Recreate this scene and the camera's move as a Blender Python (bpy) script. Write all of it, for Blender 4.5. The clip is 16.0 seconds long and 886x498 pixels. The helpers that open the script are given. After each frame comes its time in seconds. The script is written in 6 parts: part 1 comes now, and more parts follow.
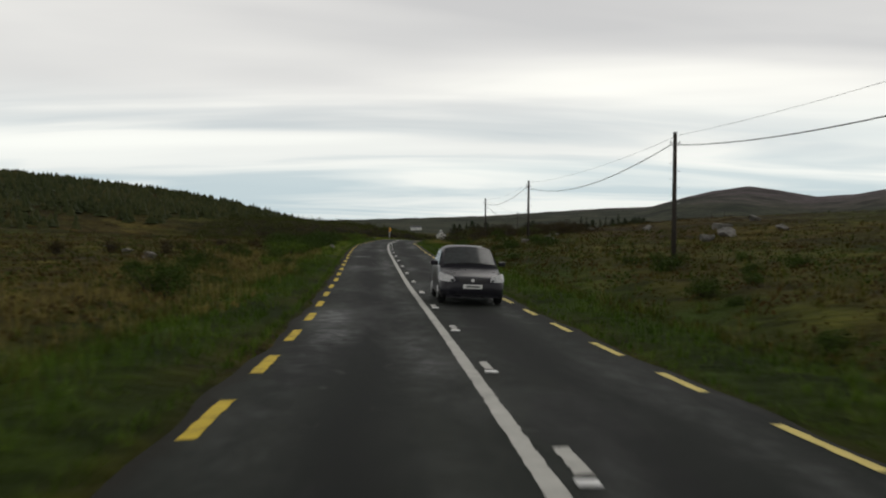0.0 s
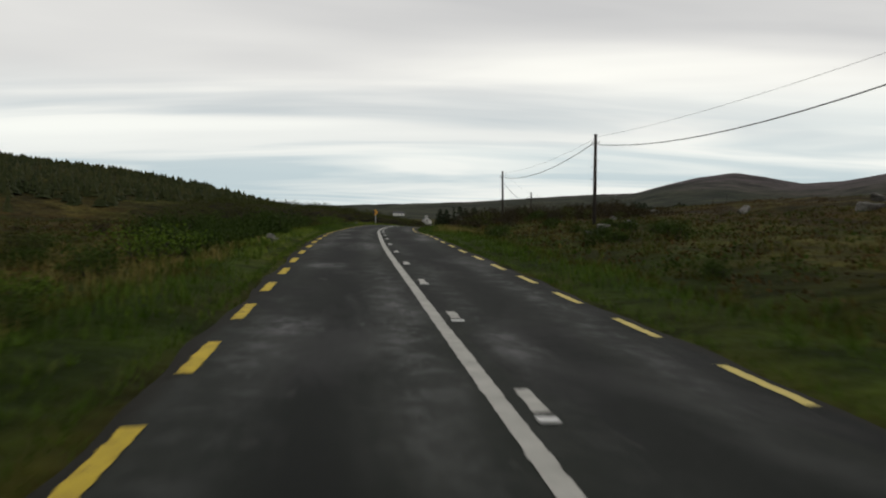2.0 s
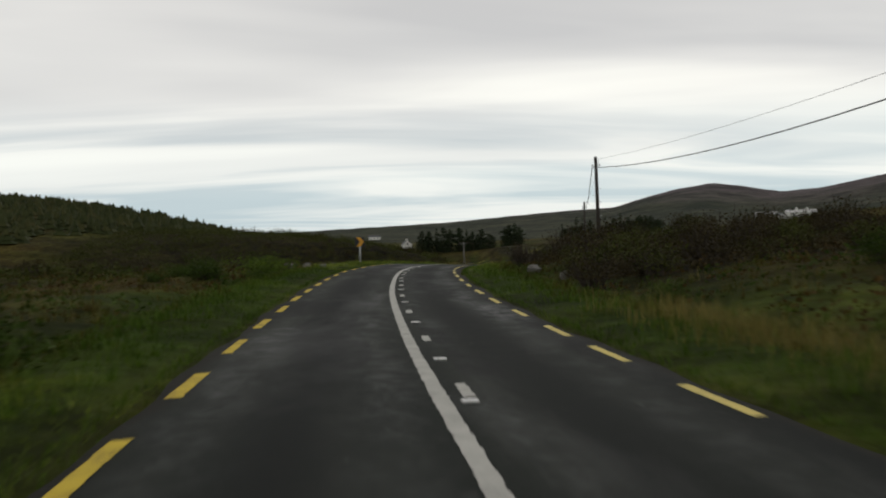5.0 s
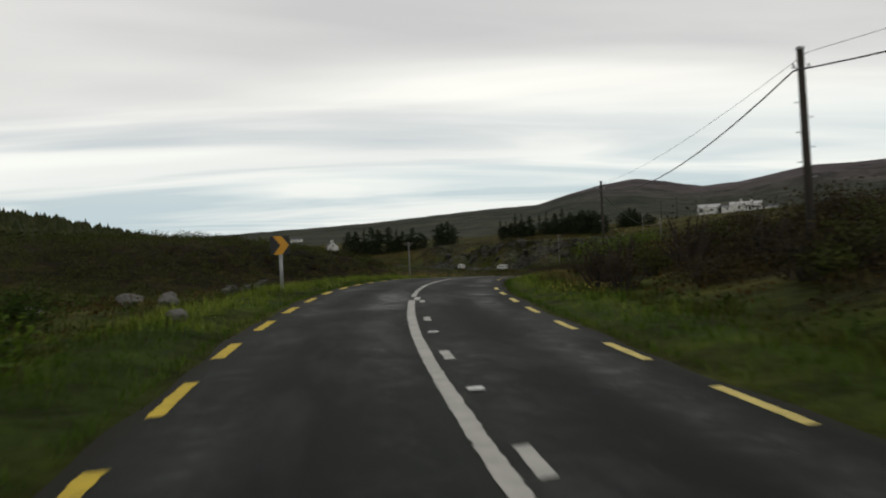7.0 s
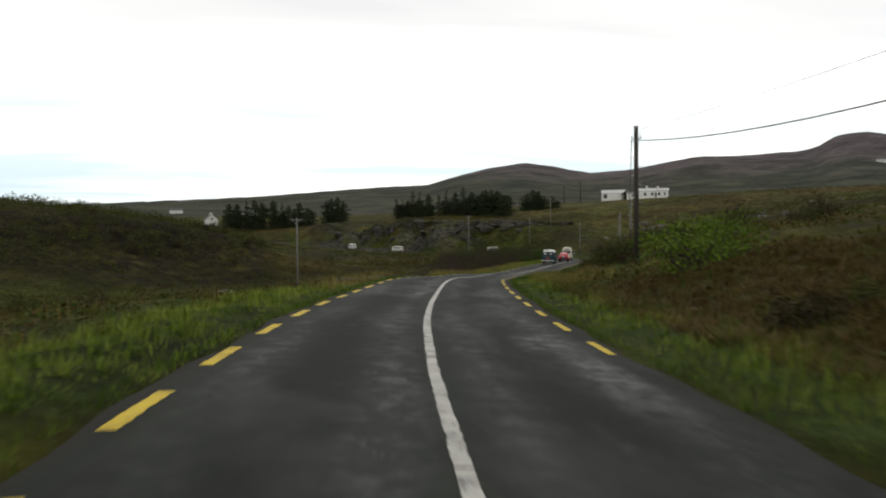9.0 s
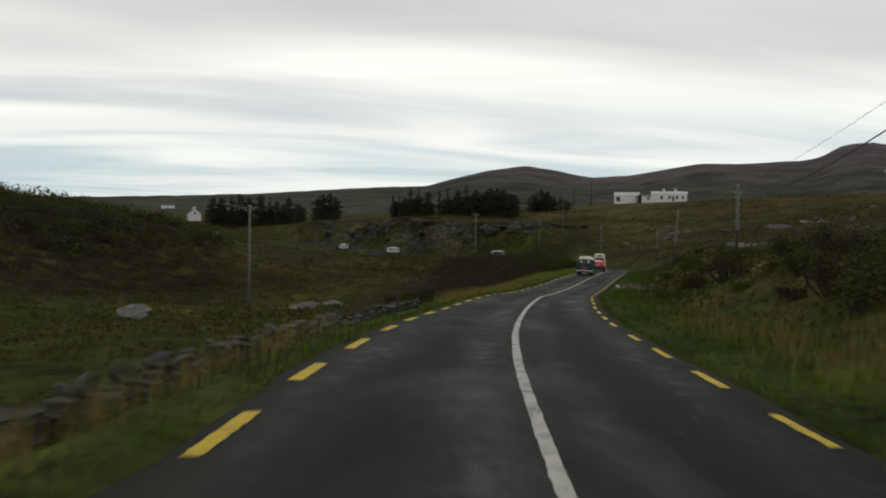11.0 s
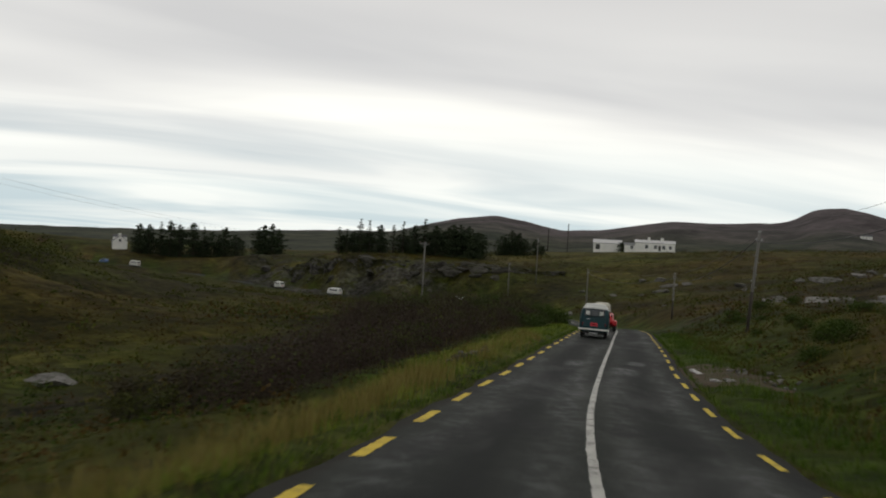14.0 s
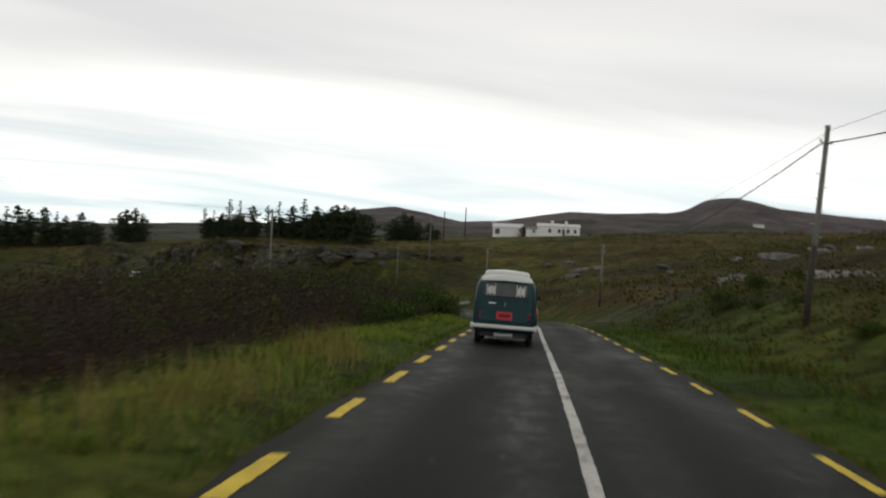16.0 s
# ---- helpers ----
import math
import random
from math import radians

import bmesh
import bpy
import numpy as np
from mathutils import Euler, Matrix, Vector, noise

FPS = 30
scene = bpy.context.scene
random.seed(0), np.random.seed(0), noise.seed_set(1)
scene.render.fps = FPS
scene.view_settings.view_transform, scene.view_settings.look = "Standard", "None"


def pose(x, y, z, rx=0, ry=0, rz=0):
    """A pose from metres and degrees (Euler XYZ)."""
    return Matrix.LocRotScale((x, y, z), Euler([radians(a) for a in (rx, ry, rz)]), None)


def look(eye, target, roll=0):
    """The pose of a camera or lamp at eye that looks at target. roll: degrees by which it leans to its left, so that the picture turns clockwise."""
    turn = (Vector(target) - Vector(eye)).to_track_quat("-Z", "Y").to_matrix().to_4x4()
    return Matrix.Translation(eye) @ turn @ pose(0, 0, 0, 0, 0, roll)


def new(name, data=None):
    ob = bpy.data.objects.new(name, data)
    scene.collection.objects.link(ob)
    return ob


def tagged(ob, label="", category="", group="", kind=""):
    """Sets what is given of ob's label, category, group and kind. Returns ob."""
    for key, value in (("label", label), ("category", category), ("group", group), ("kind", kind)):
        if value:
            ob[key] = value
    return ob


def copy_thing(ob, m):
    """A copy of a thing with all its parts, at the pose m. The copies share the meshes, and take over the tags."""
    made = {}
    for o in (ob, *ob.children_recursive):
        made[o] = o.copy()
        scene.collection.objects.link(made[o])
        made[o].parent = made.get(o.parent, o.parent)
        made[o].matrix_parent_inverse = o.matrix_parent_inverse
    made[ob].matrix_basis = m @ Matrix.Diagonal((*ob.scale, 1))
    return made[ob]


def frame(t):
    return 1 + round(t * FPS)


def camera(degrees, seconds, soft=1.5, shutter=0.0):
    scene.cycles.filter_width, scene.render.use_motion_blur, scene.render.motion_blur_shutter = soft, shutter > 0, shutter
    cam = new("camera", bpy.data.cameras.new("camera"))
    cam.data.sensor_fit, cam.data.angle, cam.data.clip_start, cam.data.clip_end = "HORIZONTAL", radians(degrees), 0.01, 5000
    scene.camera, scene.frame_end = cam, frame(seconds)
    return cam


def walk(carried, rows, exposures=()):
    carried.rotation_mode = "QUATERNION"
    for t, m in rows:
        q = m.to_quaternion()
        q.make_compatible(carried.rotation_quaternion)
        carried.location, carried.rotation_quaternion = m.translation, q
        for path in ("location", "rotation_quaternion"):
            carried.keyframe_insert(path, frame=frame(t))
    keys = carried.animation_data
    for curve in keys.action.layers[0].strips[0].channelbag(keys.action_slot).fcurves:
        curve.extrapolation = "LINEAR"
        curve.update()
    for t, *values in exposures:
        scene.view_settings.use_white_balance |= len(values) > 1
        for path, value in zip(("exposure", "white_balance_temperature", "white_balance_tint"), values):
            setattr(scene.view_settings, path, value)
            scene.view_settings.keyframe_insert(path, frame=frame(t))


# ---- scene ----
# ---- camera ----
cam = camera(47.65, 16.0, soft=2.0, shutter=0.35)
ROWS = [  # seconds, x, y, z, yaw, pitch, roll
    (0, 0.04, 0.00, 1.50, -0.02, -0.64, 0.55), (0.5, -0.44, 8.92, 1.41, -0.86, -1.70, 1.41),
    (1, -1.07, 17.77, 1.31, -0.39, -1.22, 0.94), (1.5, -1.76, 26.63, 1.35, -0.84, -1.22, 0.04),
    (2, -2.36, 35.50, 1.36, -1.08, -1.41, 0.72), (2.5, -2.92, 44.34, 1.47, -1.47, 0.11, 1.85),
    (3, -3.51, 53.10, 1.68, 0.64, 2.38, 3.28), (3.5, -4.15, 61.76, 1.85, -0.89, -0.23, 1.72),
    (4, -4.62, 70.39, 2.04, 0.29, -0.13, -1.49), (4.5, -5.06, 79.00, 2.17, -0.9, -0.2, -1.4),
    (5, -5.52, 87.54, 2.29, -2.5, -0.2, -1.5), (5.5, -5.91, 96.01, 2.36, -4.3, -0.2, -1.7),
    (6, -6.35, 104.38, 2.35, -6.0, -0.2, -1.9), (6.5, -6.68, 112.63, 2.37, -7.23, -0.22, -2.05),
    (7, -6.77, 120.77, 2.50, -6.89, -0.35, -2.70), (7.5, -6.60, 128.93, 2.58, -8.85, -2.18, -3.73),
    (8, -6.04, 137.11, 2.65, -11.54, -3.05, -6.41), (8.5, -5.38, 145.32, 2.65, -13.54, -1.93, -6.40),
    (9, -4.24, 153.52, 2.57, -13.35, -1.73, -0.56), (9.5, -2.97, 161.71, 2.42, -13.2, -1.6, 0.2),
    (10, -1.37, 169.85, 2.23, -13.2, -1.6, 0.4), (10.5, 0.48, 177.94, 1.96, -13.3, -1.6, 0.6),
    (11, 2.57, 185.96, 1.67, -13.5, -1.6, 0.8), (11.5, 4.78, 193.95, 1.39, -13.73, -1.61, 0.82),
    (12, 7.09, 201.90, 1.08, -14.34, -0.57, -0.11), (12.5, 9.62, 209.84, 0.65, -16.82, -1.80, -0.10),
    (13, 12.41, 217.67, 0.22, -17.06, 0.23, 0.09), (13.5, 15.30, 225.44, -0.17, -17.25, -0.77, -0.11),
    (14, 18.42, 233.12, -0.54, -15.22, 1.22, 3.44), (14.5, 21.53, 240.85, -0.98, -17.49, -2.74, 1.08),
    (15, 24.84, 248.49, -1.47, -18.34, -1.06, 2.41), (15.5, 28.20, 256.14, -1.82, -20.85, -1.11, 0.66),
    (16, 31.71, 263.71, -2.02, -20.96, 1.11, 2.84)]


def seat(x, y, z, yaw, pitch, roll):
    """A camera pose from its place, yaw to the left of +y, pitch upwards and lean to the left, in degrees."""
    return (Matrix.Translation((x, y, z)) @ Matrix.Rotation(radians(yaw), 4, "Z") @ Matrix.Rotation(radians(90 + pitch), 4, "X")
            @ Matrix.Rotation(radians(roll), 4, "Z"))


walk(cam, [(t, seat(*p)) for t, *p in ROWS], [(0, -0.10), (0.5, -0.03), (1, -0.06), (1.5, -0.26), (2, -0.14), (2.5, -0.10), (3, -0.12), (3.5, -0.02), (4, -0.17), (6.5, -0.06), (7, -0.12), (7.5, -0.08), (8, 0.30), (8.5, 0.42), (9, 0.46), (11.5, -0.14), (12, -0.06), (12.5, 0.0), (13, 0.06), (13.5, -0.07), (14, -0.03), (14.5, 0.10), (15, 0.19), (15.5, 0.28), (16, 0.20)])

# ---- sky and light ----
world = bpy.data.worlds.new("overcast_sky")
scene.world = world
world.use_nodes = True


class Net:
    """A small helper to wire shader nodes."""

    def __init__(self, tree):
        self.tree = tree
        tree.nodes.clear()

    def add(self, kind, props=None, **inputs):
        node = self.tree.nodes.new(kind)
        props = props or {}
        if "operation" in props:
            node.operation = props["operation"]
        if "use_clamp" in props:
            node.use_clamp = props["use_clamp"]
        if "data_type" in props:
            node.data_type = props["data_type"]
        if "blend_type" in props:
            node.blend_type = props["blend_type"]
        if "attribute_name" in props:
            node.attribute_name = props["attribute_name"]
        if "uv_map" in props:
            node.uv_map = props["uv_map"]
        if "sky_type" in props:
            node.sky_type, node.sun_disc = props["sky_type"], props["sun_disc"]
            node.sun_elevation, node.sun_rotation = props["sun_elevation"], props["sun_rotation"]
        for key, value in inputs.items():
            self.put(node, key, value)
        return node

    def put(self, node, key, value):
        slot = node.inputs[int(key[1:])] if key[0] == "i" and key[1:].isdigit() else node.inputs[key.replace("_", " ")]
        if isinstance(value, bpy.types.NodeSocket):
            self.tree.links.new(value, slot)
        elif isinstance(value, bpy.types.Node):
            self.tree.links.new(value.outputs[0], slot)
        else:
            slot.default_value = value

    def math(self, op, a, b=0.0, c=0.0, clamp=False):
        return self.add("ShaderNodeMath", {"operation": op, "use_clamp": clamp}, i0=a, i1=b, i2=c).outputs[0]

    def ramp(self, fac, stops, smooth=False):
        node = self.add("ShaderNodeValToRGB", None, i0=fac)
        band = node.color_ramp
        band.interpolation = "EASE" if smooth else "LINEAR"
        while len(band.elements) < len(stops):
            band.elements.new(0.5)
        for el, (at, col) in zip(band.elements, stops):
            el.position, el.color = at, (*(col if isinstance(col, tuple) else (col,) * 3), 1)
        return node.outputs[0]

    def mix(self, fac, a, b, blend="MIX"):
        node = self.add("ShaderNodeMix", {"data_type": "RGBA", "blend_type": blend})
        self.put(node, "i0", fac)
        self.put(node, "i6", a if not isinstance(a, tuple) else (*a, 1))
        self.put(node, "i7", b if not isinstance(b, tuple) else (*b, 1))
        return node.outputs[2]

    def noise(self, vector, scale, detail=4.0, rough=0.55, distort=0.0):
        return self.add("ShaderNodeTexNoise", None, Vector=vector, Scale=scale, Detail=detail, Roughness=rough, Distortion=distort).outputs[0]

    def mapped(self, vector, scale=(1, 1, 1), turn=(0, 0, 0), shift=(0, 0, 0)):
        return self.add("ShaderNodeMapping", None, Vector=vector, Scale=scale, Rotation=turn, Location=shift).outputs[0]


SUN_HIGH, SUN_TURN = 48.0, 20.0  # degrees above the horizon, degrees to the right of +y
net = Net(world.node_tree)
way = net.add("ShaderNodeTexCoord").outputs["Generated"]
split = net.add("ShaderNodeSeparateXYZ", None, Vector=way)
height = net.math("MAXIMUM", split.outputs[2], 0.0)
lift = net.math("ADD", height, 0.10)
plane = net.add("ShaderNodeCombineXYZ", None, X=net.math("DIVIDE", split.outputs[0], lift), Y=net.math("DIVIDE", split.outputs[1], lift), Z=0.0)
layers = net.noise(net.mapped(plane, (0.20, 0.50, 1), (0, 0, radians(-12)), (0.4, 0.2, 0)), 1.0, 3.0, 0.45, 0.6)
wisps = net.noise(net.mapped(plane, (0.42, 1.05, 1), (0, 0, radians(-8)), (3, 7, 0)), 1.0, 4.0, 0.5, 0.5)
mass = net.math("ADD", net.math("MULTIPLY", layers, 0.72), net.math("MULTIPLY", wisps, 0.28))
cloud = net.ramp(mass, [(0.36, (0.66, 0.665, 0.685)), (0.46, (0.87, 0.865, 0.86)), (0.54, (1.08, 1.07, 1.03)), (0.66, (1.28, 1.27, 1.19))])
low = net.ramp(height, [(0.0, 1.0), (0.05, 0.9), (0.15, 0.0)])
pale = net.mix(net.ramp(wisps, [(0.40, 0.0), (0.58, 1.0)]), (0.56, 0.68, 0.745), (0.93, 0.965, 0.96))
cover = net.mix(low, cloud, pale)
high = net.ramp(height, [(0.12, 0.0), (0.32, 1.0)])
cover = net.mix(net.math("MULTIPLY", high, 0.75), cover, net.mix(net.ramp(layers, [(0.36, 0.0), (0.60, 1.0)]), (0.65, 0.63, 0.63), (0.94, 0.915, 0.90)))
over = net.ramp(height, [(0.34, 1.0), (0.75, 0.52)])
cover = net.mix(1.0, cover, over, "MULTIPLY")
cover = net.mix(1.0, cover, (1.0, 1.0, 0.972), "MULTIPLY")
clear = net.add("ShaderNodeTexSky", {"sky_type": "NISHITA", "sun_disc": False, "sun_elevation": radians(SUN_HIGH), "sun_rotation": radians(SUN_TURN)})
veil = net.add("ShaderNodeBackground", None, Color=cover, Strength=1.04)
blue = net.add("ShaderNodeBackground", None, Color=clear.outputs[0], Strength=0.05)
both = net.add("ShaderNodeMixShader", None, i0=0.94, i1=blue.outputs[0], i2=veil.outputs[0])
net.add("ShaderNodeOutputWorld", None, Surface=both)

sun = new("sun", bpy.data.lights.new("sun", "SUN"))
sun.data.energy, sun.data.angle, sun.data.color = 0.5, radians(25), (1.0, 0.97, 0.92)
sun.matrix_world = look((0, 0, 0), (-math.sin(radians(SUN_TURN)) * math.cos(radians(SUN_HIGH)), -math.cos(radians(SUN_TURN)) * math.cos(radians(SUN_HIGH)), -math.sin(radians(SUN_HIGH))))


# ---- materials ----
def material(name):
    mat = bpy.data.materials.new(name)
    mat.use_nodes = True
    return mat, Net(mat.node_tree)


def finish(net, color, rough=0.8, metal=0.0, bump=None, strength=0.3, distance=0.02, spec=0.4):
    bsdf = net.add("ShaderNodeBsdfPrincipled")
    net.put(bsdf, "Base Color", (*color, 1) if isinstance(color, tuple) else color)
    net.put(bsdf, "Roughness", rough)
    net.put(bsdf, "Metallic", metal)
    net.put(bsdf, "Specular IOR Level", spec)
    if bump is not None:
        net.put(bsdf, "Normal", net.add("ShaderNodeBump", None, Strength=strength, Distance=distance, Height=bump).outputs[0])
    net.add("ShaderNodeOutputMaterial", None, Surface=bsdf)
    return bsdf


def place(net):
    return net.add("ShaderNodeNewGeometry").outputs["Position"]


def own(net):
    return net.add("ShaderNodeTexCoord").outputs["Object"]


def plain(name, color, rough=0.6, metal=0.0, grain=0.12, scale=8.0, spec=0.4, bump=0.1):
    """Paint, plastic or metal with a faint unevenness and dirt."""
    mat, net = material(name)
    at = own(net)
    a, b = net.noise(at, scale, 5.0), net.noise(at, scale * 9, 3.0)
    shade = net.math("ADD", net.math("MULTIPLY", a, 0.7), net.math("MULTIPLY", b, 0.3))
    tone = net.ramp(shade, [(0.3, tuple(c * (1 - grain) for c in color)), (0.7, tuple(min(1, c * (1 + grain)) for c in color))])
    finish(net, tone, net.math("ADD", rough - 0.06, net.math("MULTIPLY", a, 0.14)), metal, b, bump, 0.004, spec)
    return mat


def make_ground():
    mat, net = material("moor")
    at = place(net)
    tint = net.add("ShaderNodeAttribute", {"attribute_name": "Cover"})
    parts = net.add("ShaderNodeSeparateColor", None, Color=tint.outputs["Color"])
    big, mid, fine = net.noise(at, 0.018, 5.0, 0.6), net.noise(at, 0.16, 6.0, 0.62, 0.4), net.noise(at, 2.2, 5.0, 0.65)
    grass = net.ramp(mid, [(0.3, (0.0173, 0.0290, 0.0045)), (0.5, (0.0334, 0.0484, 0.0067)), (0.7, (0.0604, 0.0653, 0.0105))])
    heath = net.ramp(mid, [(0.28, (0.0272, 0.0194, 0.0059)), (0.48, (0.0656, 0.0443, 0.0112)), (0.62, (0.0928, 0.0637, 0.0150)), (0.75, (0.1064, 0.0818, 0.0195))])
    straw = net.ramp(mid, [(0.3, (0.0588, 0.0550, 0.0150)), (0.7, (0.1127, 0.1045, 0.0306))])
    patch = net.ramp(net.math("ADD", net.math("MULTIPLY", big, 0.75), net.math("MULTIPLY", mid, 0.25)), [(0.40, 0.0), (0.60, 1.0)])
    moor = net.mix(patch, heath, grass)
    green = net.mix(parts.outputs[0], moor, net.ramp(mid, [(0.3, (0.0167, 0.0286, 0.0034)), (0.55, (0.0333, 0.0517, 0.0054)), (0.75, (0.0568, 0.0682, 0.0102))]))
    tone = net.mix(net.math("MULTIPLY", parts.outputs[1], net.ramp(fine, [(0.35, 0.2), (0.6, 1.0)])), green, straw)
    stone = net.ramp(net.noise(at, 0.7, 7.0, 0.7), [(0.3, (0.022, 0.021, 0.018)), (0.5, (0.055, 0.052, 0.047)), (0.7, (0.13, 0.125, 0.115))])
    bare = net.math("MULTIPLY", parts.outputs[2], net.ramp(net.noise(at, 0.11, 6.0, 0.7), [(0.44, 0.0), (0.54, 1.0)]))
    tone = net.mix(bare, tone, stone)
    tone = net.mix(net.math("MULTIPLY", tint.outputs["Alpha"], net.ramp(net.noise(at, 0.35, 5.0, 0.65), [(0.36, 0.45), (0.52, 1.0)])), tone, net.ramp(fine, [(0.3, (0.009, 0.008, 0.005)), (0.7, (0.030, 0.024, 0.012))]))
    clumps = net.noise(net.mapped(at, (1, 0.8, 1), (0, 0, 0.4), (31, 8, 0)), 0.055, 7.0, 0.68, 0.6)
    tone = net.mix(1.0, tone, net.ramp(clumps, [(0.34, 0.42), (0.47, 0.85), (0.56, 1.1), (0.68, 1.45)]), "MULTIPLY")
    # uneven tufts; their dark tones also paint in the shaded hollows
    tuft_shade = net.noise(net.mapped(at, (1, 1, 1), (0, 0, 0.7), (3, 19, 0)), 0.62, 5.0, 0.66, 0.5)
    tone = net.mix(1.0, tone, net.ramp(tuft_shade, [(0.36, 0.48), (0.47, 0.85), (0.56, 1.12), (0.68, 1.5)]), "MULTIPLY")
    tone = net.mix(1.0, tone, net.ramp(fine, [(0.25, 0.62), (0.75, 1.3)]), "MULTIPLY")
    finish(net, tone, 0.92, bump=net.math("ADD", net.math("MULTIPLY", mid, 3.0), fine), strength=0.8, distance=0.25, spec=0.03)
    return mat


def make_asphalt():
    """Old tarmac: an oily dark band along the middle of each lane, a darker strip near the right edge, paler polished
    wheel tracks whose damp sheen is partly painted into the colour, patches and muddy edges.
    """
    mat, net = material("asphalt")
    uv = net.add("ShaderNodeUVMap", {"uv_map": "Along"}).outputs[0]
    at = place(net)
    across = net.add("ShaderNodeSeparateXYZ", None, Vector=uv).outputs[0]
    wobble = net.math("ADD", across, net.math("MULTIPLY", net.math("SUBTRACT", net.noise(at, 0.22, 4.0), 0.5), 0.7))

    def band(at_d, wide):
        away = net.math("DIVIDE", net.math("SUBTRACT", wobble, at_d), wide)
        return net.math("POWER", 2.718, net.math("MULTIPLY", net.math("MULTIPLY", away, away), -1.0))

    def spots(scale, shift, lo, hi, detail=7.0, rough=0.62):
        return net.ramp(net.noise(net.mapped(uv, scale, (0, 0, 0), shift), 1.0, detail, rough, 0.4), [(lo, 0.0), (hi, 1.0)])

    # oil bands in the lane middles, and a darker strip near the right edge
    dark_bands = net.math("ADD", band(-1.35, 0.50), net.math("ADD", net.math("MULTIPLY", band(1.15, 0.60), 0.8), net.math("MULTIPLY", band(2.65, 0.45), 0.9)), clamp=True)
    tracks = net.math("ADD", net.math("ADD", net.math("MULTIPLY", band(-2.15, 0.36), 0.55), net.math("MULTIPLY", band(-0.55, 0.34), 0.75)),
                      net.math("ADD", net.math("MULTIPLY", band(0.50, 0.30), 0.45), net.math("MULTIPLY", band(1.95, 0.34), 0.7)), clamp=True)
    streak = net.noise(net.mapped(uv, (1.3, 0.06, 1)), 1.0, 6.0, 0.6, 0.4)
    grit = net.noise(at, 60.0, 3.0, 0.8)
    stones = net.add("ShaderNodeTexVoronoi", None, Vector=at, Scale=85.0).outputs[0]
    tone = net.ramp(streak, [(0.32, (0.0121, 0.0147, 0.0119)), (0.5, (0.0175, 0.0207, 0.0166)), (0.68, (0.0257, 0.0291, 0.0234))])
    tone = net.mix(net.math("MULTIPLY", dark_bands, 0.80), tone, (0.0090, 0.0102, 0.0096))
    blot = spots((2.4, 1.5, 1), (5, 2, 0), 0.47, 0.60, 9.0, 0.72)
    stretch = spots((0.2, 0.07, 1), (3, 9, 0), 0.40, 0.60, 3.0)
    polish_sheen = net.math("MULTIPLY", tracks, net.math("MULTIPLY", net.math("ADD", 0.25, net.math("MULTIPLY", blot, 0.75)), net.math("ADD", 0.25, net.math("MULTIPLY", stretch, 0.75))))
    worn = net.add("ShaderNodeAttribute", {"attribute_name": "PaleTar"}).outputs["Fac"]
    polish_sheen = net.math("MAXIMUM", polish_sheen, net.math("MULTIPLY", worn, net.math("ADD", 0.15, net.math("MULTIPLY", spots((2.6, 1.7, 1), (4, 31, 0), 0.40, 0.58, 9.0, 0.72), 0.85))))
    # worn tar and the sky's sheen both go in as a paler colour
    tone = net.mix(net.math("MULTIPLY", polish_sheen, 0.50), tone, (0.048, 0.052, 0.052))
    repair = spots((0.75, 0.16, 1), (11, 3, 0), 0.600, 0.615, 2.0, 0.4)
    tone = net.mix(net.math("MULTIPLY", repair, 0.50), tone, (0.0125, 0.0130, 0.0130))
    scab = spots((2.6, 1.1, 1), (2, 17, 0), 0.655, 0.70)
    tone = net.mix(net.math("MULTIPLY", scab, 0.40), tone, (0.075, 0.076, 0.073))
    edge = net.ramp(net.math("DIVIDE", net.math("ADD", net.math("ABSOLUTE", across), net.math("MULTIPLY", net.noise(at, 1.6, 4.0), 0.40)), 3.2), [(0.86, 0.0), (0.92, 1.0)])
    tone = net.mix(net.math("MULTIPLY", edge, 0.75), tone, (0.0165, 0.0150, 0.0105))
    tone = net.mix(1.0, tone, net.ramp(grit, [(0.2, 0.72), (0.8, 1.25)]), "MULTIPLY")
    damp = net.math("MULTIPLY", net.math("ADD", net.math("MULTIPLY", polish_sheen, 0.9), net.math("MULTIPLY", spots((0.45, 0.12, 1), (8, 4, 0), 0.50, 0.64, 5.0), 0.35)), net.math("SUBTRACT", 1.0, edge), clamp=True)
    rough = net.math("SUBTRACT", 0.74, net.math("MULTIPLY", damp, 0.24))
    finish(net, tone, rough, bump=net.math("ADD", stones, grit), strength=0.35, distance=0.006, spec=net.math("ADD", 0.035, net.math("MULTIPLY", damp, 0.075)))
    return mat


def make_marking(name, color, wear):
    """Road paint, worn through to the tar in flecks."""
    mat, net = material(name)
    at = place(net)
    a, b = net.noise(at, 3.0, 6.0, 0.7), net.noise(at, 45.0, 4.0, 0.8)
    gone = net.ramp(net.math("ADD", net.math("MULTIPLY", a, 0.5), net.math("MULTIPLY", b, 0.5)), [(wear - 0.03, 1.0), (wear + 0.05, 0.0)])
    tone = net.mix(1.0, color, net.ramp(a, [(0.3, 0.72), (0.7, 1.08)]), "MULTIPLY")
    tone = net.mix(gone, tone, (0.05, 0.05, 0.05))
    finish(net, tone, 0.72, bump=b, strength=0.3, distance=0.004, spec=0.08)
    return mat


